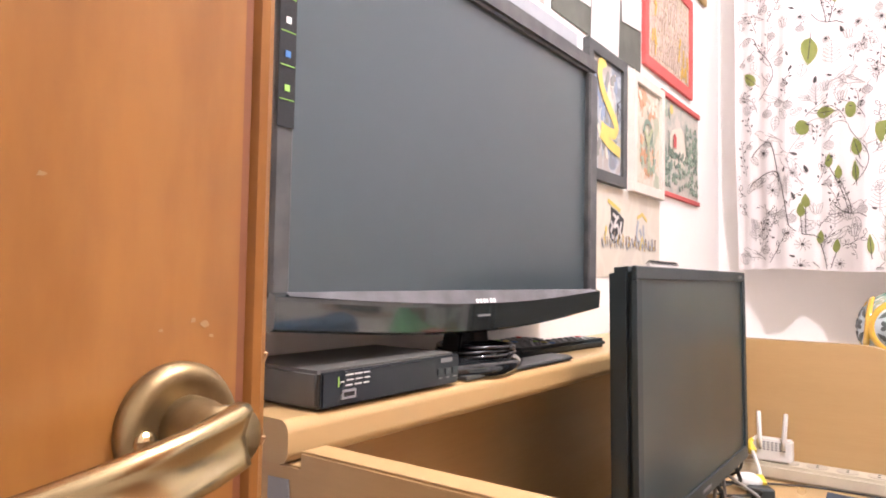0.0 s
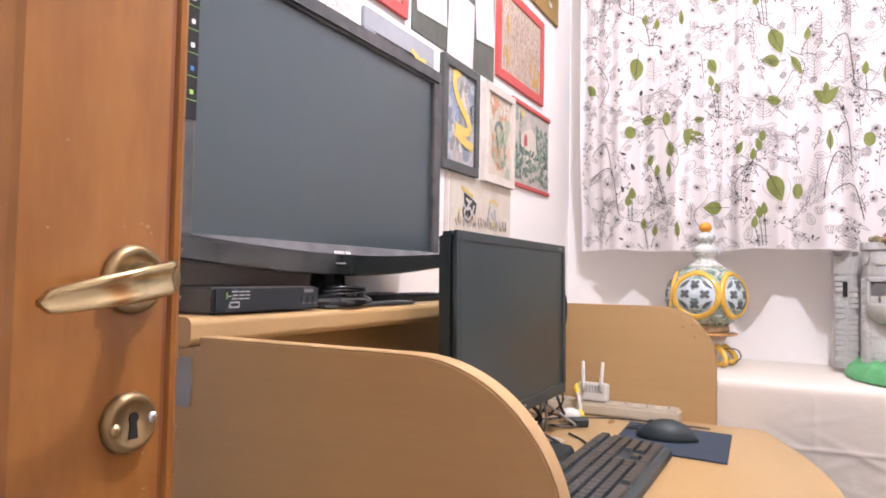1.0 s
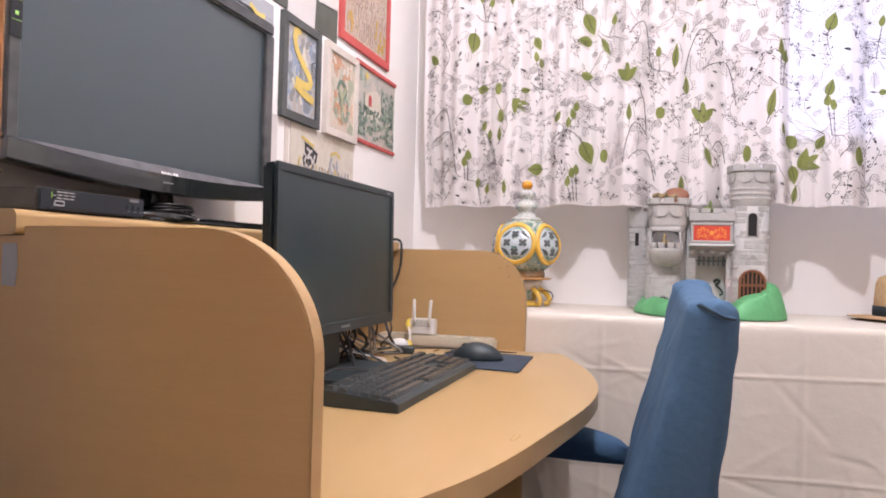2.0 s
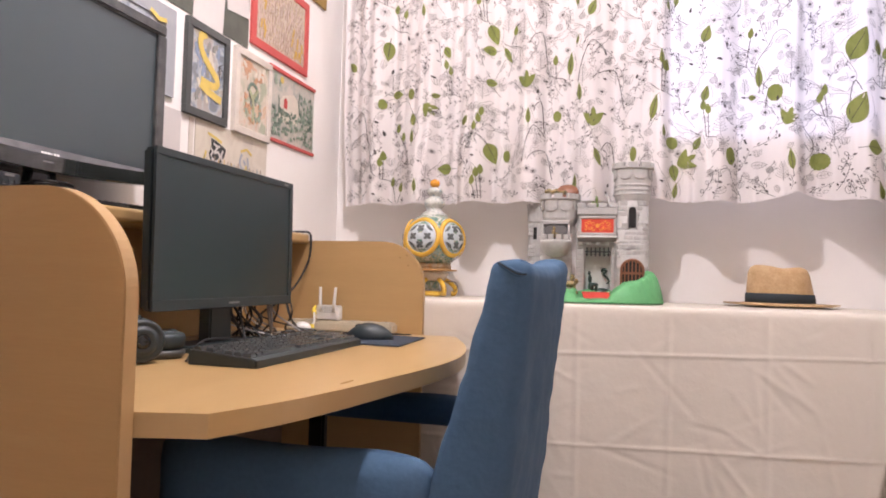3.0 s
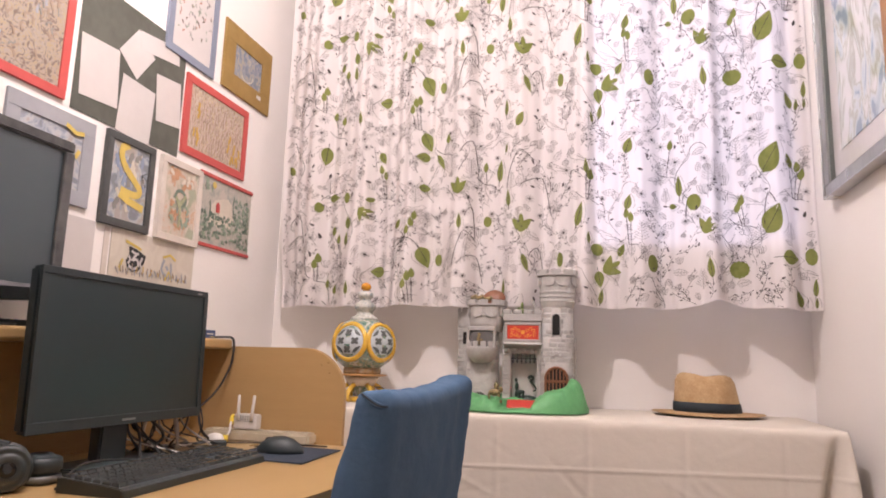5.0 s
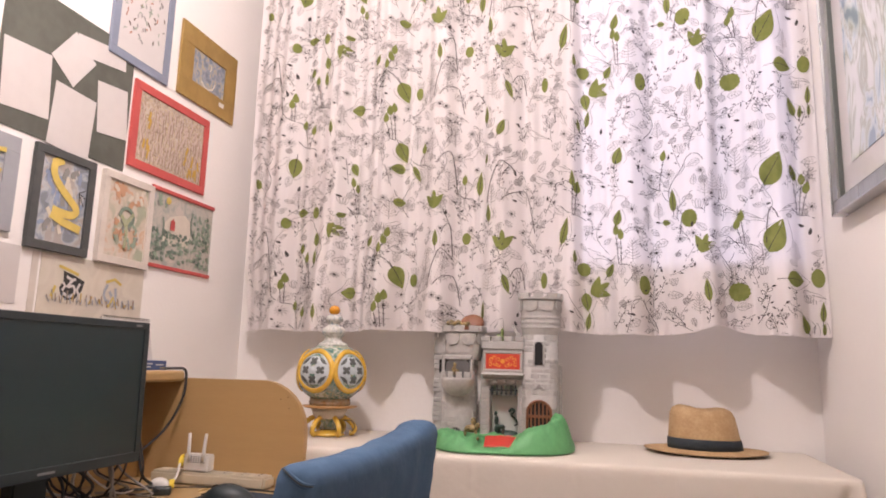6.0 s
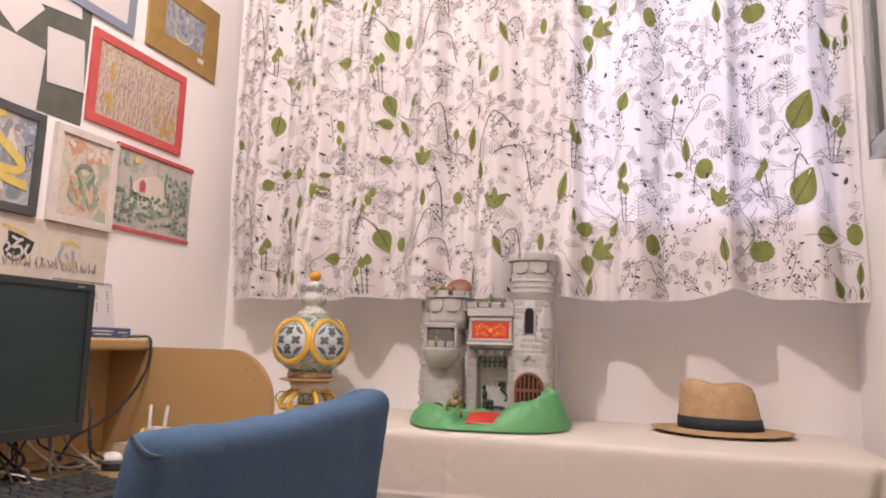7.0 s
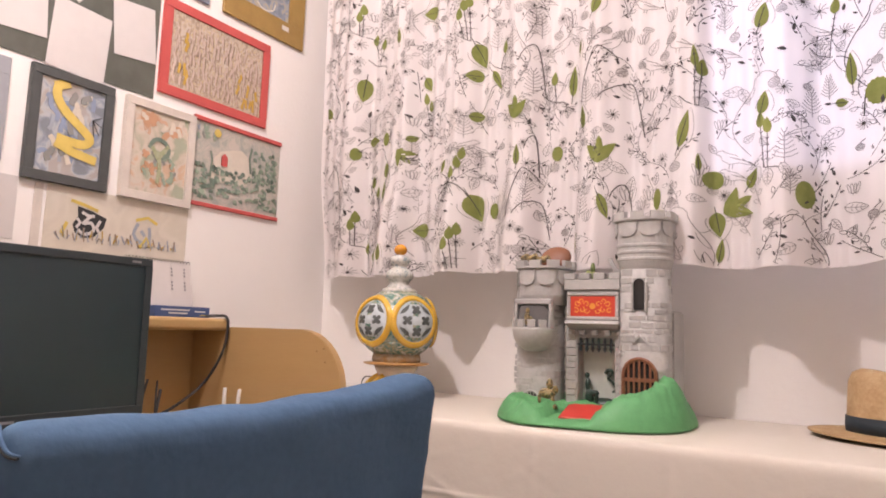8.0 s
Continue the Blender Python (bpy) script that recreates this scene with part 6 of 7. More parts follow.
strokes(pic, [[(1.294, 1.345), (1.298, 1.38), (1.294, 1.42)], [(1.294, 1.40), (1.275, 1.43)], [(1.296, 1.41), (1.318, 1.44)]], 0.010, blotched("olive_paint", [(0.30, 0.33, 0.18), (0.40, 0.41, 0.26)], 80), WEST + 0.0108)
pic = picture("stormy drawing with a yellow serpent in a dark frame", 0.998, 1.174, 1.300, 1.536, 0.020, CARD_BLACK, STORM, 0.012)
scribble(pic, 1.02, 1.152, 1.322, 1.50, 40, (10, 11, 11, 4, 3), WEST + 0.0066, 6, 0.034, 0.009)
strokes(pic, [[(1.065, 1.512), (1.052, 1.50), (1.053, 1.478), (1.070, 1.455), (1.095, 1.435), (1.118, 1.418), (1.128, 1.405), (1.115, 1.392), (1.085, 1.392), (1.058, 1.395)], [(1.056, 1.385), (1.09, 1.372), (1.145, 1.362)], [(1.046, 1.50), (1.075, 1.515)]], 0.019, YELLOW_PAINT, WEST + 0.0092)
strokes(pic, [[(1.13, 1.45), (1.146, 1.42)], [(1.13, 1.45), (1.15, 1.44)], [(1.13, 1.45), (1.135, 1.415)], [(1.13, 1.45), (1.149, 1.46)]], 0.0018, BLACK_PAINT, WEST + 0.0092)
pic = picture("drawing of small sprigs on a blue-grey mount", 1.174, 1.404, 1.836, 2.14, 0.024, CARD_BLUE, PAPER)
scribble(pic, 1.20, 1.378, 1.90, 2.10, 80, (4, 7, 5, 0), WEST + 0.0051, 7, 0.012, 0.0025)
pic = picture("small dark drawing on an ochre card mount", 1.449, 1.744, 1.840, 2.072, 0.062, CARD_GOLD, NIGHT)
strokes(pic, [[(1.56, 1.92), (1.585, 1.905), (1.62, 1.915), (1.628, 1.935)], [(1.60, 1.99), (1.606, 1.978), (1.600, 1.968)]], 0.004, CREAM_PAPER, WEST + 0.0052)
part("label_card", box(WEST + 0.0086, WEST + 0.0092, 1.655, 1.682, 1.874, 1.888), PAPER, pic)
pic = picture("grey-blue mounted drawing behind the television", 0.716, 0.960, 1.322, 1.528, 0.035, CARD_GREY, STORM)
strokes(pic, [[(0.87, 1.50), (0.90, 1.488), (0.925, 1.492)], [(0.905, 1.43), (0.915, 1.45)]], 0.010, YELLOW_PAINT, WEST + 0.0092)
pic = picture("long cream sheet with black and yellow ink doodles", 1.054, 1.392, 1.135, 1.299, 0.0, PAPER, DOODLE)
part("ink_patch", slab([(1.120, 1.262), (1.150, 1.256), (1.186, 1.244), (1.180, 1.222), (1.160, 1.200), (1.136, 1.196), (1.118, 1.206), (1.112, 1.222), (1.122, 1.240)], WEST + 0.0021, WEST + 0.0025, "x"), BLACK_PAINT, pic)
strokes(pic, [[(1.130, 1.250), (1.146, 1.244), (1.158, 1.246)], [(1.150, 1.244), (1.134, 1.226), (1.152, 1.230), (1.158, 1.214), (1.140, 1.204), (1.124, 1.212)], [(1.120, 1.216), (1.128, 1.228), (1.120, 1.236)], [(1.172, 1.238), (1.164, 1.222), (1.170, 1.212)]], 0.0065, PAPER, WEST + 0.0026)
strokes(pic, [[(1.262, 1.246), (1.252, 1.220), (1.270, 1.202), (1.292, 1.212), (1.290, 1.240)], [(1.270, 1.230), (1.280, 1.218)]], 0.008, PAINTS[10], WEST + 0.0026)
strokes(pic, [[(1.105, 1.272), (1.135, 1.266), (1.165, 1.258)], [(1.255, 1.252), (1.285, 1.262), (1.310, 1.250)], [(1.27, 1.19), (1.285, 1.215), (1.295, 1.195)], [(1.09, 1.20), (1.10, 1.225)]], 0.007, YELLOW_PAINT, WEST + 0.0027)
random.seed(8)
for paint, count in ((8, 16), (10, 18), (2, 10), (4, 8)):
    strokes(pic, [[(random.uniform(1.075, 1.37), 1.172 + random.uniform(0, 0.008)), (random.uniform(-0.004, 0.004) + 1.075 + 0.295 * (k + 0.5) / count, 1.186 + random.uniform(0, 0.010)), (1.075 + 0.295 * (k + 0.5) / count + random.uniform(-0.008, 0.008), 1.198 + random.uniform(0, 0.020))][1:] for k in range(count)], 0.0026, PAINTS[paint], WEST + 0.0033)
picture("plain white paper sheet pinned to the wall", 0.892, 0.998, 1.175, 1.300, 0.0, PAPER, PAPER)
picture("small child's sketch on white paper", 0.620, 0.692, 1.452, 1.522, 0.0, PAPER, SPRIGS)
picture("brown-edged card strip on the wall", 1.030, 1.047, 1.150, 1.296, 0.0, PAPER, CARD_WHITE)

board = thing("paper_collage", "dark green card with four white paper sheets pinned on", "collage", (WEST, 1.08, 1.545), group="drawings on the wall")
part("card", box(WEST + 0.0005, WEST + 0.0022, 0.880, 1.272, 1.545, 1.880), CARD_GREEN, board)
for yc, zc, w, h, turn in ((0.955, 1.665, 0.125, 0.150, 4), (1.075, 1.765, 0.088, 0.105, -36), (1.090, 1.615, 0.125, 0.152, -3), (1.212, 1.687, 0.104, 0.130, 6), (1.16, 1.82, 0.16, 0.05, 8)):
    part("paper_sheet", moved(box(0.0026, 0.0034, -w / 2, w / 2, -h / 2, h / 2), pose(WEST + 0.0003 * (yc * 7 % 3), yc, zc, turn, 0, 0)), PAPER, board)

big = thing("framed_painting", "glazed picture in a brushed silver frame, curtain reflection painted blue-grey", "painting", (EAST, 1.2, 1.44))
bx = EAST - 0.0005
PY0, PY1, PZ0, PZ1 = 0.85, 1.585, 1.445, 2.05
fr = box(bx - 0.028, bx, PY0, PY1, PZ0, PZ0 + 0.032, 0.003)
box(bx - 0.028, bx, PY0, PY1, PZ1 - 0.032, PZ1, 0.003, 1, fr)
box(bx - 0.028, bx, PY0, PY0 + 0.032, PZ0 + 0.032, PZ1 - 0.032, 0.0, 1, fr)
box(bx - 0.028, bx, PY1 - 0.032, PY1, PZ0 + 0.032, PZ1 - 0.032, 0.0, 1, fr)
part("picture_frame", fr, SILVER_FRAME, big)
for y0, y1, z0, z1 in ((PY0 + 0.032, PY1 - 0.032, PZ0 + 0.032, PZ0 + 0.037), (PY0 + 0.032, PY1 - 0.032, PZ1 - 0.037, PZ1 - 0.032), (PY1 - 0.037, PY1 - 0.032, PZ0 + 0.037, PZ1 - 0.037), (PY0 + 0.032, PY0 + 0.037, PZ0 + 0.037, PZ1 - 0.037)):
    part("inner_slip", box(bx - 0.022, bx - 0.004, y0, y1, z0, z1, 0.001), surface("dark_silver_slip", (0.14, 0.16, 0.15), 0.3, 0.6), big)
# brighter silver strips stand for the highlight along the outer edge
for y0, y1, z0, z1 in ((PY0, PY1, PZ0 - 0.004, PZ0 - 0.0002), (PY0, PY1, PZ1 + 0.0002, PZ1 + 0.004), (PY1 + 0.0002, PY1 + 0.004, PZ0 - 0.004, PZ1 + 0.004)):
    part("outer_lip", box(bx - 0.033, bx, y0, y1, z0, z1, 0.001), SILVER, big)
part("mount", box(bx - 0.012, bx, PY0 + 0.032, PY1 - 0.032, PZ0 + 0.032, PZ1 - 0.032), surface("glazed_white_mount", (0.60, 0.58, 0.57), 0.5, vary=0.03, coat=0.8), big)
# patch coloured as the curtain's reflection in the glass
part("reflection_patch", box(bx - 0.0135, bx - 0.0122, PY0 + 0.10, PY1 - 0.10, PZ0 + 0.10, PZ1 - 0.10), GLASS_REFLECTION, big)


# ---- printed curtain ----
CX0, CX1, CZ0, CZ1, CY = -0.424, 1.285, 1.160, 2.42, 1.772
PERIOD = 0.597


def fold_y(x, z):
    """How far the cloth stands out at a place: pleats that flare towards the hem."""
    s = x + 0.006 * math.sin(x * 9.0) + 0.008 * (z - 1.2) * math.sin(x * 5)
    flare = min(1.0, max(0.0, (1.50 - z) / 0.33))
    flare = flare * flare * (3 - 2 * flare)
    wave = math.cos(2 * math.pi * (s - 0.70) / 0.184)
    wave = 1.75 * wave / math.sqrt(1 + 2.0 * wave * wave)
    near = min(1.0, max(0.0, (x + 0.36) / 0.2))
    big = (0.018 + flare * (0.006 + 0.014 * near)) * wave
    return CY - 0.008 + flare * (0.030 - 0.062 * near) + big + 0.006 * math.sin(s * 2 * math.pi / 0.092 + 0.7 * math.sin(x * 4)) + 0.012 * flare * near * math.sin(x * 7.3 + 0.6) + 0.003 * math.sin(s * 2 * math.pi / 0.041 + 1.3) + 0.004 * math.sin(z * 4 + x * 8)


def hem(x):
    return CZ0 + 0.006 * (x - CX0) / 1.68 + 0.004 * math.sin(x * 14) + (0.022 * math.exp(-((x - 1.02) / 0.05) ** 2))


curtain = thing("curtain", "white cotton curtain printed with green leaves and ink plants", "curtain", (0.43, CY, CZ1))
bm = bmesh.new()
cols = []
for i in range(601):
    x = CX0 + (CX1 - CX0) * i / 600
    cols.append([bm.verts.new((x, fold_y(x, z), z)) for z in [hem(x) + (CZ1 - hem(x)) * k / 24 for k in range(25)]])
for a, b in zip(cols, cols[1:]):
    for k in range(24):
        bm.faces.new((a[k], b[k], b[k + 1], a[k + 1]))
part("cloth", bm, CURTAIN, curtain, smooth=True)
rail = part("rail", moved(lathe([(0, 0), (0.011, 0), (0.011, 1.72), (0, 1.72)], 16), pose(-0.43, CY, CZ1 + 0.005, 0, 90, 0)), WHITE_PAINT, curtain)
for rx in (-0.3, 1.2):
    part("bracket", box(rx - 0.008, rx + 0.008, CY, NORTH, CZ1 - 0.004, CZ1 + 0.012), WHITE_PAINT, curtain)

random.seed(21)
inks = {"dark": bmesh.new(), "grey": bmesh.new()}
leaf_meshes = []


def cloth_vert(b, x, z, lift):
    return b.verts.new((x, fold_y(x, z) - lift, z))


def fits(x, z, margin=0.0):
    return CX0 + 0.004 + margin < x < CX1 - 0.004 - margin and z > hem(x) + 0.003 + margin


def ribbon(ink, pts, width, lift=0.0016):
    """An ink line on the cloth."""
    b = inks[ink]
    last = None
    for i, (x, z) in enumerate(pts):
        ax, az = pts[max(i - 1, 0)]
        bx_, bz_ = pts[min(i + 1, len(pts) - 1)]
        wx, wz = bx_ - ax, bz_ - az
        n = math.hypot(wx, wz) or 1.0
        sx, sz = -wz / n * width * 0.58, wx / n * width * 0.58
        if not fits(x, z):
            last = None
            continue
        pair = (cloth_vert(b, x + sx, z + sz, lift), cloth_vert(b, x - sx, z - sz, lift))
        if last:
            b.faces.new((last[0], last[1], pair[1], pair[0]))
        last = pair


def blot(ink, x, z, outline, lift=0.0022):
    """A filled shape on the cloth, with an inner ring so that it follows the pleats."""
    if not all(fits(x + u, z + v) for u, v in outline):
        return
    if ink == "leaf":
        b = bmesh.new()
        leaf_meshes.append(b)
    else:
        b = inks[ink]
    mid = cloth_vert(b, x, z, lift)
    inner = [cloth_vert(b, x + 0.5 * u, z + 0.5 * v, lift) for u, v in outline]
    outer = [cloth_vert(b, x + u, z + v, lift) for u, v in outline]
    k = len(outline)
    for i in range(k):
        j = (i + 1) % k
        b.faces.new((mid, inner[i], inner[j]))
        b.faces.new((inner[i], outer[i], outer[j], inner[j]))


def turned(pts, angle, size=1.0):
    c, s = math.cos(radians(angle)), math.sin(radians(angle))
    return [((u * c - v * s) * size, (u * s + v * c) * size) for u, v in pts]


def ovate(length, fat=0.27):
    up = [(length * (t - 0.5), length * fat * (math.sin(math.pi * t ** 0.75)) ** 0.9) for t in [i / 9 for i in range(10)]]
    return up + [(u, -v) for u, v in up[-2:0:-1]]


def maple(size):
    """Three pointed lobes, the middle one longest."""
    up = [(u * size, v * size) for u, v in ((0.58, 0.0), (0.44, 0.10), (0.20, 0.14), (0.30, 0.34), (0.34, 0.52), (0.08, 0.44), (-0.20, 0.30), (-0.36, 0.12), (-0.42, 0.0))]
    return up + [(u, -v) for u, v in up[-2:0:-1]]


def leaf_print(x, z, angle, length, fat=0.27):
    blot("leaf", x, z, [(0.80 * u, v) for u, v in turned(ovate(length, fat), angle)])
    c, s = math.cos(radians(angle)), math.sin(radians(angle))
    ribbon("dark", [(x + c * length * t, z + s * length * t) for t in (-0.72, -0.6, -0.5, -0.3, -0.1, 0.1, 0.3)], 0.0013, 0.0030)
    ring = turned(ovate(length * 1.12, fat * 1.12), angle)
    ribbon("grey", [(x + u + 0.004, z + v - 0.002) for u, v in ring[3:17]], 0.0010)


def stem_print(x, z, tips):
    """Thorny stems that rise from a lying branch and end in green tips."""
    for k, (tx, tz) in enumerate(tips):
        dx = 0.007 * (k - (len(tips) - 1) / 2)
        line = [(x + dx + (tx - x - dx) * t ** 1.4, z + (tz - 0.010 - z) * t) for t in [i / 10 for i in range(11)]]
        ribbon("dark", line, 0.0014)
        count = max(3, int((tz - z) / 0.016))
        for i in range(1, count):
            t = i / count
            px, pz = x + dx + (tx - x - dx) * t ** 1.4, z + (tz - 0.010 - z) * t
            ribbon("dark", [(px - 0.0030, pz + 0.0042), (px, pz), (px + 0.0034, pz + 0.0032)], 0.0011)
        blot("leaf", tx, tz + 0.004, turned(ovate(0.034, 0.24), 90 + random.uniform(-12, 12)))
    ribbon("dark", [(x - 0.034, z + 0.024), (x - 0.020, z + 0.010), (x, z), (x + 0.018, z - 0.001), (x + 0.034, z - 0.011)], 0.0016)


def arch_print(x0, z0, x1, z1):
    """A bare branch that rises, bends over and trails fine hairs."""
    high, side = max(z0, z1) + 0.028, (x1 - x0)
    knots = [Vector((x0, z0)), Vector((x0 + 0.12 * side, (z0 + high) / 2)), Vector((x0 + 0.42 * side, high)), Vector((x0 + 0.75 * side, high - 0.006)), Vector((x1, z1))]
    line = []
    for k in range(4):
        p, q = knots[k], knots[k + 1]
        o, r = knots[max(0, k - 1)], knots[min(4, k + 2)]
        for t in (0.0, 0.25, 0.5, 0.75):
            line.append(tuple(0.5 * (2 * p + (q - o) * t + (2 * o - 5 * p + 4 * q - r) * t * t + (3 * p - o - 3 * q + r) * t ** 3)))
    line.append((x1, z1))
    ribbon("dark", line, 0.0019)
    for k in range(4, 15, 2):
        px, pz = line[k]
        ribbon("grey", [(px, pz), (px + 0.003, pz - 0.008), (px + 0.008, pz - 0.013)], 0.0009)


def twig(x, z, angle, size):
    """A curving sprig with small loose leaves along it."""
    pts, a, px, pz = [], angle, x, z
    bend = random.uniform(-9, 9)
    for i in range(11):
        pts.append((px, pz))
        px, pz = px + size / 10 * math.cos(radians(a)), pz + size / 10 * math.sin(radians(a))
        a += bend
    ink = random.choice(("dark", "dark", "grey"))
    ribbon(ink, pts, 0.0010)
    solid = random.random() < 0.65
    for i in range(1, 11, 2):
        side = 1 if i % 4 == 1 else -1
        px, pz = pts[i]
        aa = angle + bend * i + side * 38
        q = (px + 0.0105 * math.cos(radians(aa)), pz + 0.0105 * math.sin(radians(aa)))
        if solid:
            blot(ink, q[0], q[1], turned(ovate(0.0095, 0.19), aa))
        else:
            o = turned(ovate(0.015, 0.24), aa)
            ribbon(ink, [(q[0] + u, q[1] + v) for u, v in o[::2] + o[:1]], 0.0009)


def vine(x, z, size, flip):
    """A long winding branch that ends in a hook."""
    ink = "dark" if random.random() < 0.55 else "grey"
    pts = [(x + flip * (0.20 * size * math.sin(t * 4.0) + 0.10 * size * t), z + size * (t - 0.5)) for t in [i / 22 for i in range(23)]]
    ribbon(ink, pts, 0.0014)
    ex, ez = pts[-1]
    r = 0.16 * size
    ribbon(ink, [(ex - flip * r * (1 - math.cos(radians(t))), ez + r * math.sin(radians(t))) for t in range(0, 190, 19)], 0.0013)
    for i in (6, 12, 17):
        px, pz = pts[i]
        s = 1 if i % 2 else -1
        ribbon(ink, [(px + s * 0.022 * math.sin(k * 0.3), pz + 0.016 * (1 - math.cos(k * 0.5))) for k in range(6)], 0.0010)


def sedge(x, z, size):
    """Upright blades in a tuft."""
    for k in range(4):
        lean = -0.3 + 0.2 * k
        o = turned(ovate(size * (0.7 + 0.1 * (k % 2)), 0.11), 90 - 60 * lean)
        cx, cz = x + lean * size * 0.8, z + 0.3 * size
        ribbon("grey", [(cx + u, cz + v) for u, v in o[::2] + o[:1]], 0.0010)


def daisy(x, z, size):
    n = random.randint(9, 13)
    for k in range(n):
        a = 2 * math.pi * k / n
        c, s = math.cos(a), math.sin(a)
        ribbon("grey", [(x + c * size * 0.15, z + s * size * 0.15), (x + c * size * 0.6 - s * 0.0015, z + s * size * 0.6 + c * 0.0015), (x + c * size, z + s * size)], 0.0013)
    blot("dark", x, z, [(0.0035 * math.cos(a), 0.0035 * math.sin(a)) for a in [i * 1.05 for i in range(6)]])


def outline_leaf(x, z, angle, size):
    o = ovate(size, 0.26)
    ribbon("grey", [(x + u, z + v) for u, v in turned(o + o[:1], angle)], 0.0011)
    ribbon("grey", [(x + u, z + v) for u, v in turned([(-0.5 * size, 0), (0, 0), (0.4 * size, 0)], angle)], 0.0010)
    for t in (-0.25, -0.05, 0.15):
        for s in (-1, 1):
            ribbon("grey", [(x + u, z + v) for u, v in turned([(t * size, 0), ((t + 0.12) * size, s * 0.17 * size)], angle)], 0.0009)


def berry(x, z, size):
    rim = [(x + size * math.cos(t), z + size * 0.9 * math.sin(t)) for t in [i * 2 * math.pi / 14 for i in range(15)]]
    ribbon("grey", rim, 0.0010)
    for k in range(-2, 3):
        w = size * math.sqrt(1 - (k / 3) ** 2) * 0.92
        ribbon("grey", [(x - w, z + k * size * 0.3), (x, z + k * size * 0.3 + 0.001), (x + w, z + k * size * 0.3)], 0.0012)
    ribbon("dark", [(x, z + size * 0.9), (x + 0.003, z + size * 1.5), (x + 0.009, z + size * 2.0)], 0.0010)


def fern(x, z, size):
    ribbon("grey", [(x, z - size * 0.5), (x, z), (x, z + size * 0.5)], 0.0013)
    for k in range(7):
        h = z - size * 0.35 + size * 0.8 * k / 6
        w = size * 0.36 * (1 - 0.75 * k / 6)
        for s in (-1, 1):
            ribbon("grey", [(x, h), (x + s * w * 0.5, h + 0.004), (x + s * w, h + 0.012)], 0.0011)


def bird(x, z, size):
    body = [(0.5, 0.12), (0.42, 0.2), (0.3, 0.22), (0.2, 0.14), (-0.1, 0.02), (-0.35, -0.18), (-0.6, -0.4), (-0.45, -0.34), (-0.2, -0.26), (0.1, -0.25), (0.3, -0.12), (0.36, 0.05), (0.5, 0.12)]
    s = random.choice((-1, 1))
    ribbon("grey", [(x + s * u * size, z + v * size) for u, v in body], 0.0012)
    for u in (0.0, 0.1):
        ribbon("grey", [(x + s * u * size, z - 0.26 * size), (x + s * (u + 0.02) * size, z - 0.42 * size)], 0.0011)
    for k in range(4):
        ribbon("grey", [(x + s * (0.1 - 0.12 * k) * size, z + (0.0 - 0.05 * k) * size), (x + s * (-0.12 - 0.12 * k) * size, z - (0.12 + 0.05 * k) * size)], 0.0010)


# one repeat of the print: place, turn and length of the leaves; place and half sizes of the ovals; foot and tips of the stems
BROAD = [
    (-0.253, 1.686, -95, 0.068), (-0.387, 1.641, 135, 0.046), (-0.049, 1.675, -60, 0.046), (0.098, 1.669, 180, 0.050), (0.111, 1.723, -65, 0.071),
    (0.106, 1.562, 0, 0.044), (-0.220, 1.538, 0, 0.050), (-0.080, 1.524, 20, 0.030), (-0.157, 1.446, 105, 0.046), (0.022, 1.437, 60, 0.039),
    (0.111, 1.326, -65, 0.075), (-0.046, 1.278, 180, 0.059), (0.428, 1.176, 60, 0.053), (0.763, 1.671, 70, 0.053), (0.761, 1.489, 75, 0.048),
    (0.739, 1.340, 60, 0.043), (0.674, 1.251, -80, 0.053), (1.164, 1.612, 62, 0.100), (1.164, 1.427, 62, 0.100), (1.206, 1.310, 0, 0.068),
    (1.226, 1.195, 115, 0.053), (1.218, 1.603, 115, 0.046), (0.648, 1.581, 90, 0.036), (0.894, 1.476, 0, 0.028),
]
SLIM = [
    (-0.433, 1.744, 90, 0.043), (-0.158, 1.389, 95, 0.050), (-0.127, 1.217, 95, 0.046), (0.159, 1.651, -58, 0.061), (0.232, 1.442, 92, 0.053),
    (0.360, 1.611, 85, 0.075), (0.382, 1.684, 80, 0.032), (0.390, 1.515, 95, 0.057), (0.451, 1.298, -68, 0.061), (0.381, 1.224, 90, 0.057),
    (0.614, 1.451, 76, 0.085), (0.636, 1.607, 95, 0.050), (0.911, 1.539, 92, 0.068), (0.643, 1.377, 95, 0.039), (0.678, 1.198, 80, 0.050),
    (0.653, 1.176, 100, 0.036), (0.988, 1.282, 95, 0.064), (1.270, 1.227, 85, 0.053), (1.249, 1.182, 85, 0.036), (1.270, 1.183, 85, 0.032),
]
OVAL = [
    (-0.267, 1.501, 0.0133, 0.0178), (-0.168, 1.534, 0.0116, 0.0187), (0.160, 1.317, 0.0116, 0.0196), (0.320, 1.443, 0.0133, 0.0178), (0.555, 1.312, 0.0098, 0.0231),
    (0.667, 1.343, 0.0178, 0.0196), (0.830, 1.296, 0.0151, 0.0267), (0.951, 1.484, 0.0187, 0.0240), (1.265, 1.316, 0.0151, 0.0249), (1.074, 1.282, 0.0249, 0.0240),
]
LOBED = [
    (-0.102, 1.477, -45, 0.053), (0.224, 1.556, 90, 0.059), (0.435, 1.423, 90, 0.064), (0.984, 1.406, 70, 0.057), (0.706, 1.287, 30, 0.064),
]
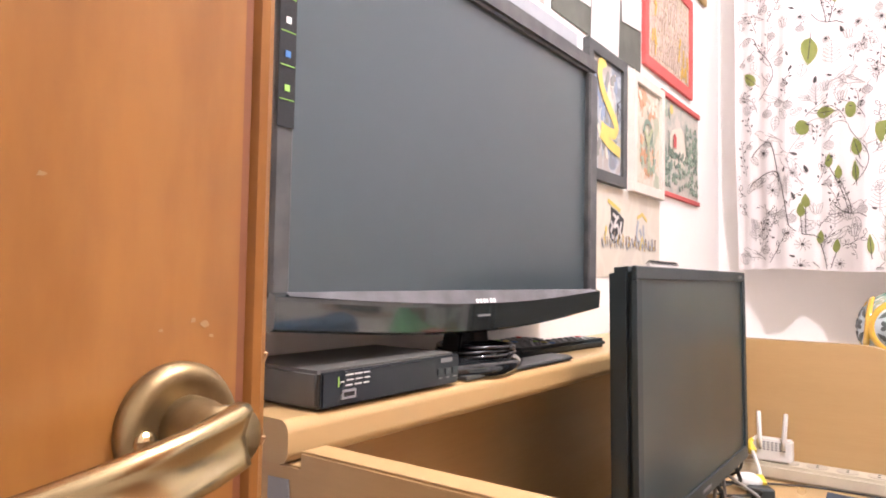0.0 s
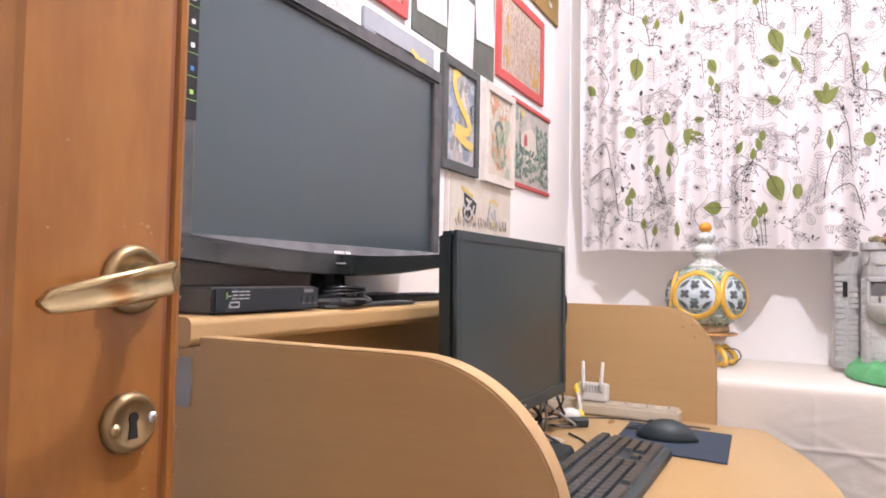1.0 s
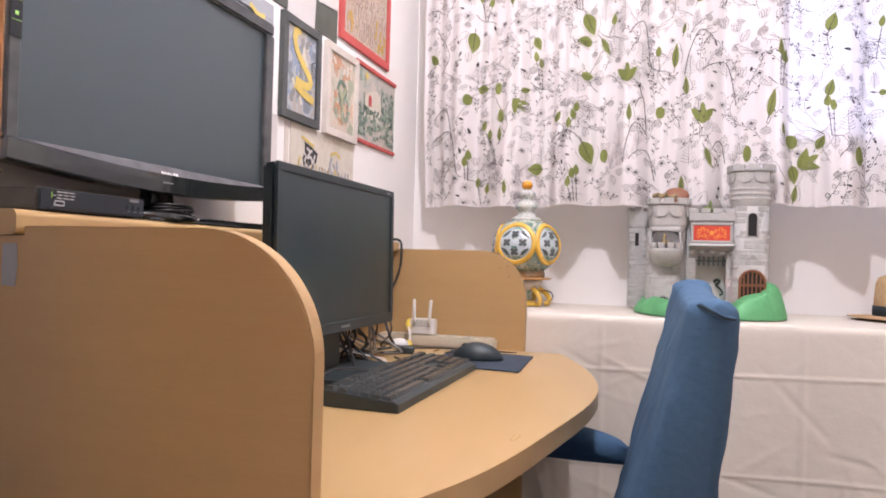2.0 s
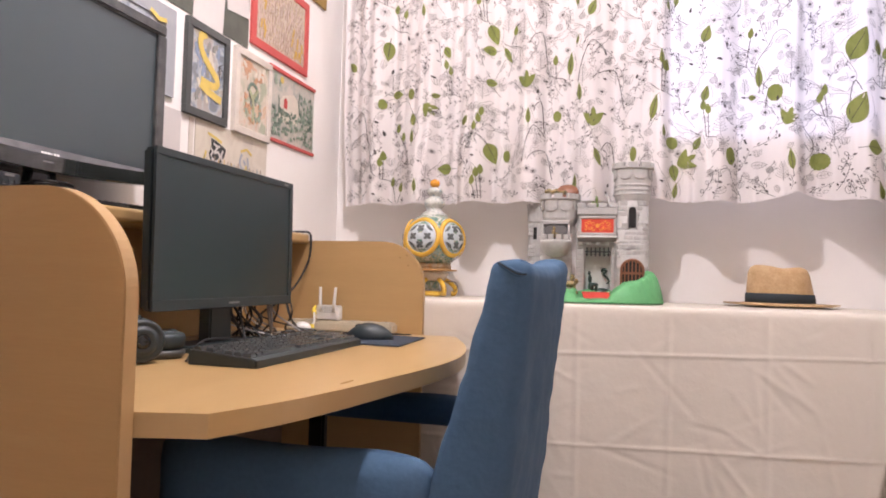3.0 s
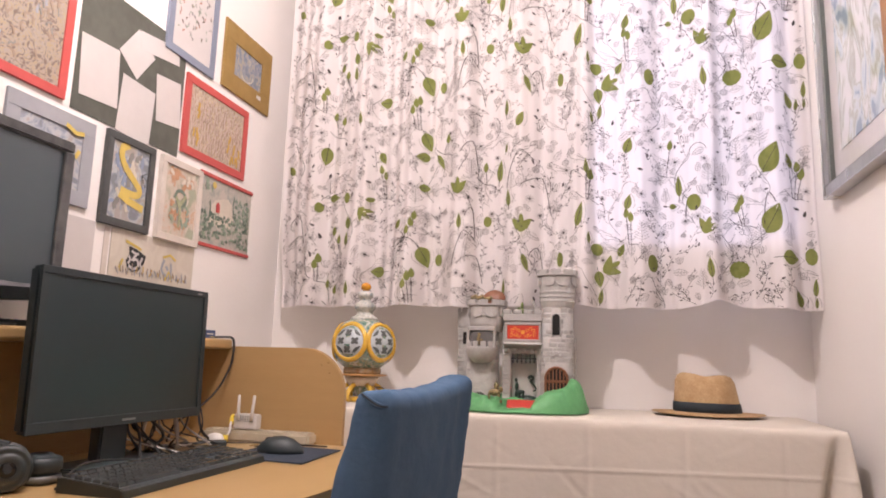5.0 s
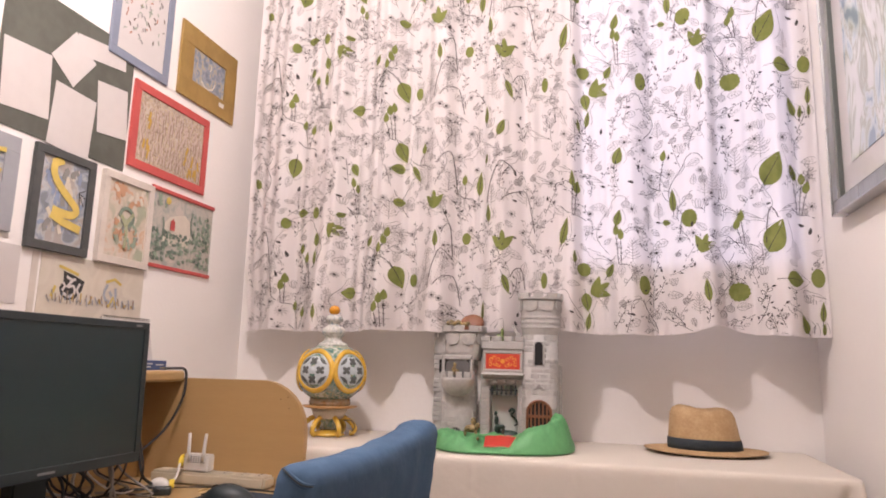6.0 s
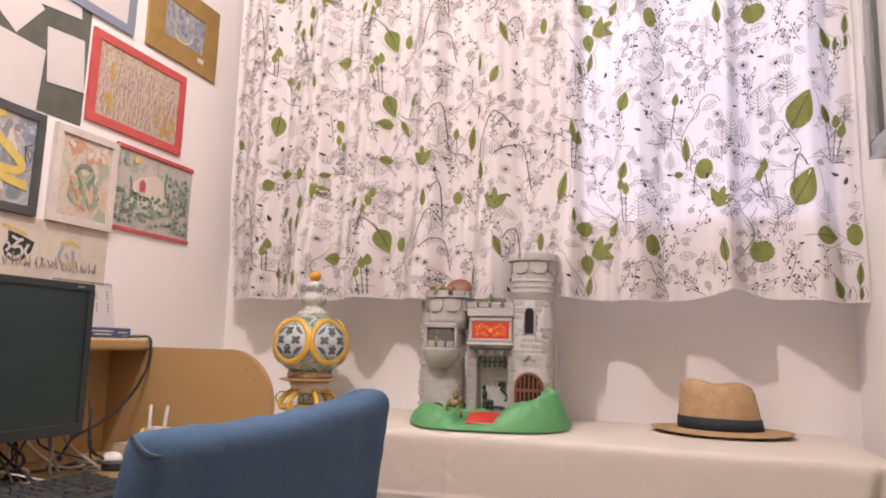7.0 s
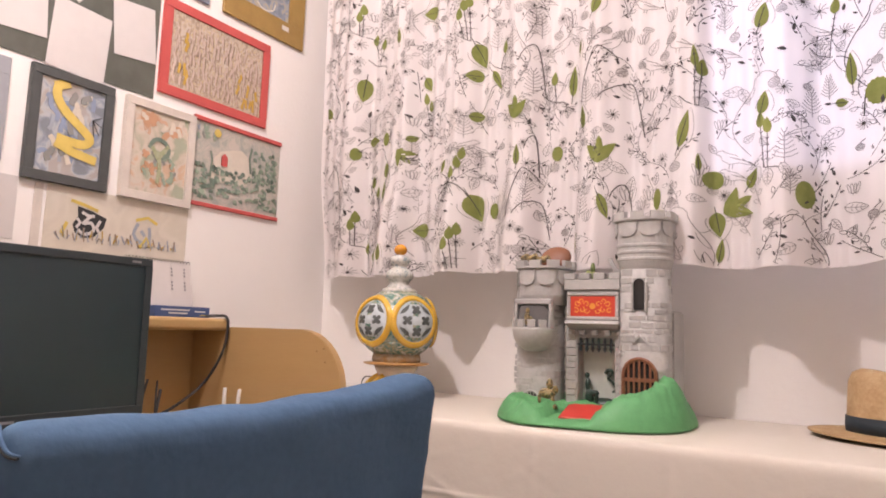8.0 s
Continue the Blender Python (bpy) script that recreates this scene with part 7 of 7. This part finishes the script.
STEMS = [
    (0.038, 1.341, 0.057, 1.411, 0.069, 1.437, 0.078, 1.461), (-0.168, 1.290, -0.214, 1.417, -0.194, 1.388), (-0.264, 1.246, -0.270, 1.300, -0.261, 1.322), (-0.035, 1.529, -0.053, 1.631, -0.037, 1.609), (-0.215, 1.157, -0.233, 1.237, -0.198, 1.215),
    (0.081, 1.165, 0.062, 1.229, 0.072, 1.255, 0.083, 1.266), (0.639, 1.499, 0.636, 1.598, 0.648, 1.581), (0.765, 1.353, 0.755, 1.451, 0.768, 1.437), (0.877, 1.570, 0.889, 1.668), (1.234, 1.489, 1.218, 1.595, 1.243, 1.585, 1.253, 1.560),
    (1.089, 1.412, 1.076, 1.467, 1.086, 1.487), (0.168, 1.678, 0.183, 1.726), (0.315, 1.567, 0.312, 1.622),
]
ARCHES = [
    (0.217, 1.289, 0.282, 1.377), (0.234, 1.297, 0.307, 1.239), (0.385, 1.546, 0.470, 1.638), (0.432, 1.549, 0.526, 1.453), (0.233, 1.679, 0.289, 1.581),
    (0.249, 1.456, 0.281, 1.385), (0.461, 1.320, 0.499, 1.286), (-0.388, 1.369, -0.295, 1.268), (-0.381, 1.443, -0.318, 1.375), (-0.001, 1.359, 0.100, 1.350),
    (1.142, 1.410, 1.172, 1.477), (0.928, 1.441, 0.942, 1.463),
]

spots = []
for k in range(2200):
    px, pz = random.uniform(CX0 + 0.012, CX1 - 0.012), random.uniform(0, PERIOD)
    if all((px - x) ** 2 + (min(abs(pz - z), PERIOD - abs(pz - z))) ** 2 > 0.0215 ** 2 for x, z, *_ in spots):
        spots.append((px, pz, random.random(), random.uniform(0, 360), random.randint(0, 10 ** 6)))

vines = [(CX0 + 0.06 + 0.100 * k, random.uniform(0.0, PERIOD), random.uniform(0.09, 0.15), random.choice((-1, 1)), random.randint(0, 9999)) for k in range(16)]

for rep in range(3):
    up = rep * PERIOD - PERIOD * 0.0
    for fat, table in ((0.31, BROAD), (0.17, SLIM)):
        for x, z, a, s in table:
            random.seed(int(x * 1000) + int(z * 100))
            leaf_print(x, z + up, a, s, fat * random.uniform(0.9, 1.12))
    for x, z, a, s in LOBED:
        blot("leaf", x, z + up, [(0.95 * u, v) for u, v in turned(maple(s), a)])
    for k, (x, z, rx, rz) in enumerate(OVAL):
        teeth = 0.10 if k in (7, 9) else 0.0
        blot("leaf", x, z + up, [(rx * (1 + teeth * (i % 2)) * math.cos(i * math.pi / 14), rz * (1 + teeth * (i % 2)) * math.sin(i * math.pi / 14)) for i in range(28)])
    for foot in STEMS:
        random.seed(int(foot[0] * 977) + int(foot[1] * 331))
        stem_print(foot[0], foot[1] + up, [(foot[k], foot[k + 1] + up) for k in range(2, len(foot), 2)])
    for x0, z0, x1, z1 in ARCHES:
        arch_print(x0, z0 + up, x1, z1 + up)
    for x, z0, s, flip, sd in vines:
        random.seed(sd)
        vine(x, CZ0 + z0 + up, s, flip)
    for x, z0, kind_of, a, sd in spots:
        random.seed(sd)
        z = CZ0 + z0 + up
        if z > CZ1 - 0.03:
            continue
        if any((x - lx) ** 2 + (z - lz - up) ** 2 < (0.5 * ls + 0.006) ** 2 for lx, lz, la, ls in BROAD + SLIM):
            continue
        if kind_of < 0.36:
            twig(x, z, random.choice((70, 95, 110, 60, a)), random.uniform(0.045, 0.085))
        elif kind_of < 0.45:
            daisy(x, z, random.uniform(0.009, 0.017))
        elif kind_of < 0.62:
            outline_leaf(x, z, a, random.uniform(0.022, 0.042))
        elif kind_of < 0.72:
            berry(x, z, random.uniform(0.007, 0.012))
        elif kind_of < 0.80:
            fern(x, z, random.uniform(0.04, 0.065))
        elif kind_of < 0.87:
            sedge(x, z, random.uniform(0.03, 0.045))
        elif kind_of < 0.93:
            bird(x, z, random.uniform(0.05, 0.065))
        else:
            blot("dark", x, z, turned(ovate(random.uniform(0.012, 0.02), 0.2), random.choice((80, 20, 160, 110))))
for b in leaf_meshes:
    part("printed_leaf", b, LEAF_INK, curtain)
for name, ink, mt in (("dark_ink_print", "dark", DARK_INK), ("grey_ink_print", "grey", GREY_INK)):
    tagged(part(name, inks[ink], mt, curtain), kind="stuff")


# ---- floor tiles ----
tile = box(-0.148, 0.148, -0.148, 0.148, -0.008, 0.0, 0.0012)
tile_mesh = bpy.data.meshes.new("tile")
tile.to_mesh(tile_mesh)
tile.free()
tile_mesh.materials.append(FLOOR_TILE)
for i in range(6):
    for j in range(12):
        ob = new("tile", tile_mesh)
        ob.parent = floor
        ob.location = (WEST + 0.15 + 0.3 * i, SOUTH + 0.15 + 0.3 * j, 0.0)
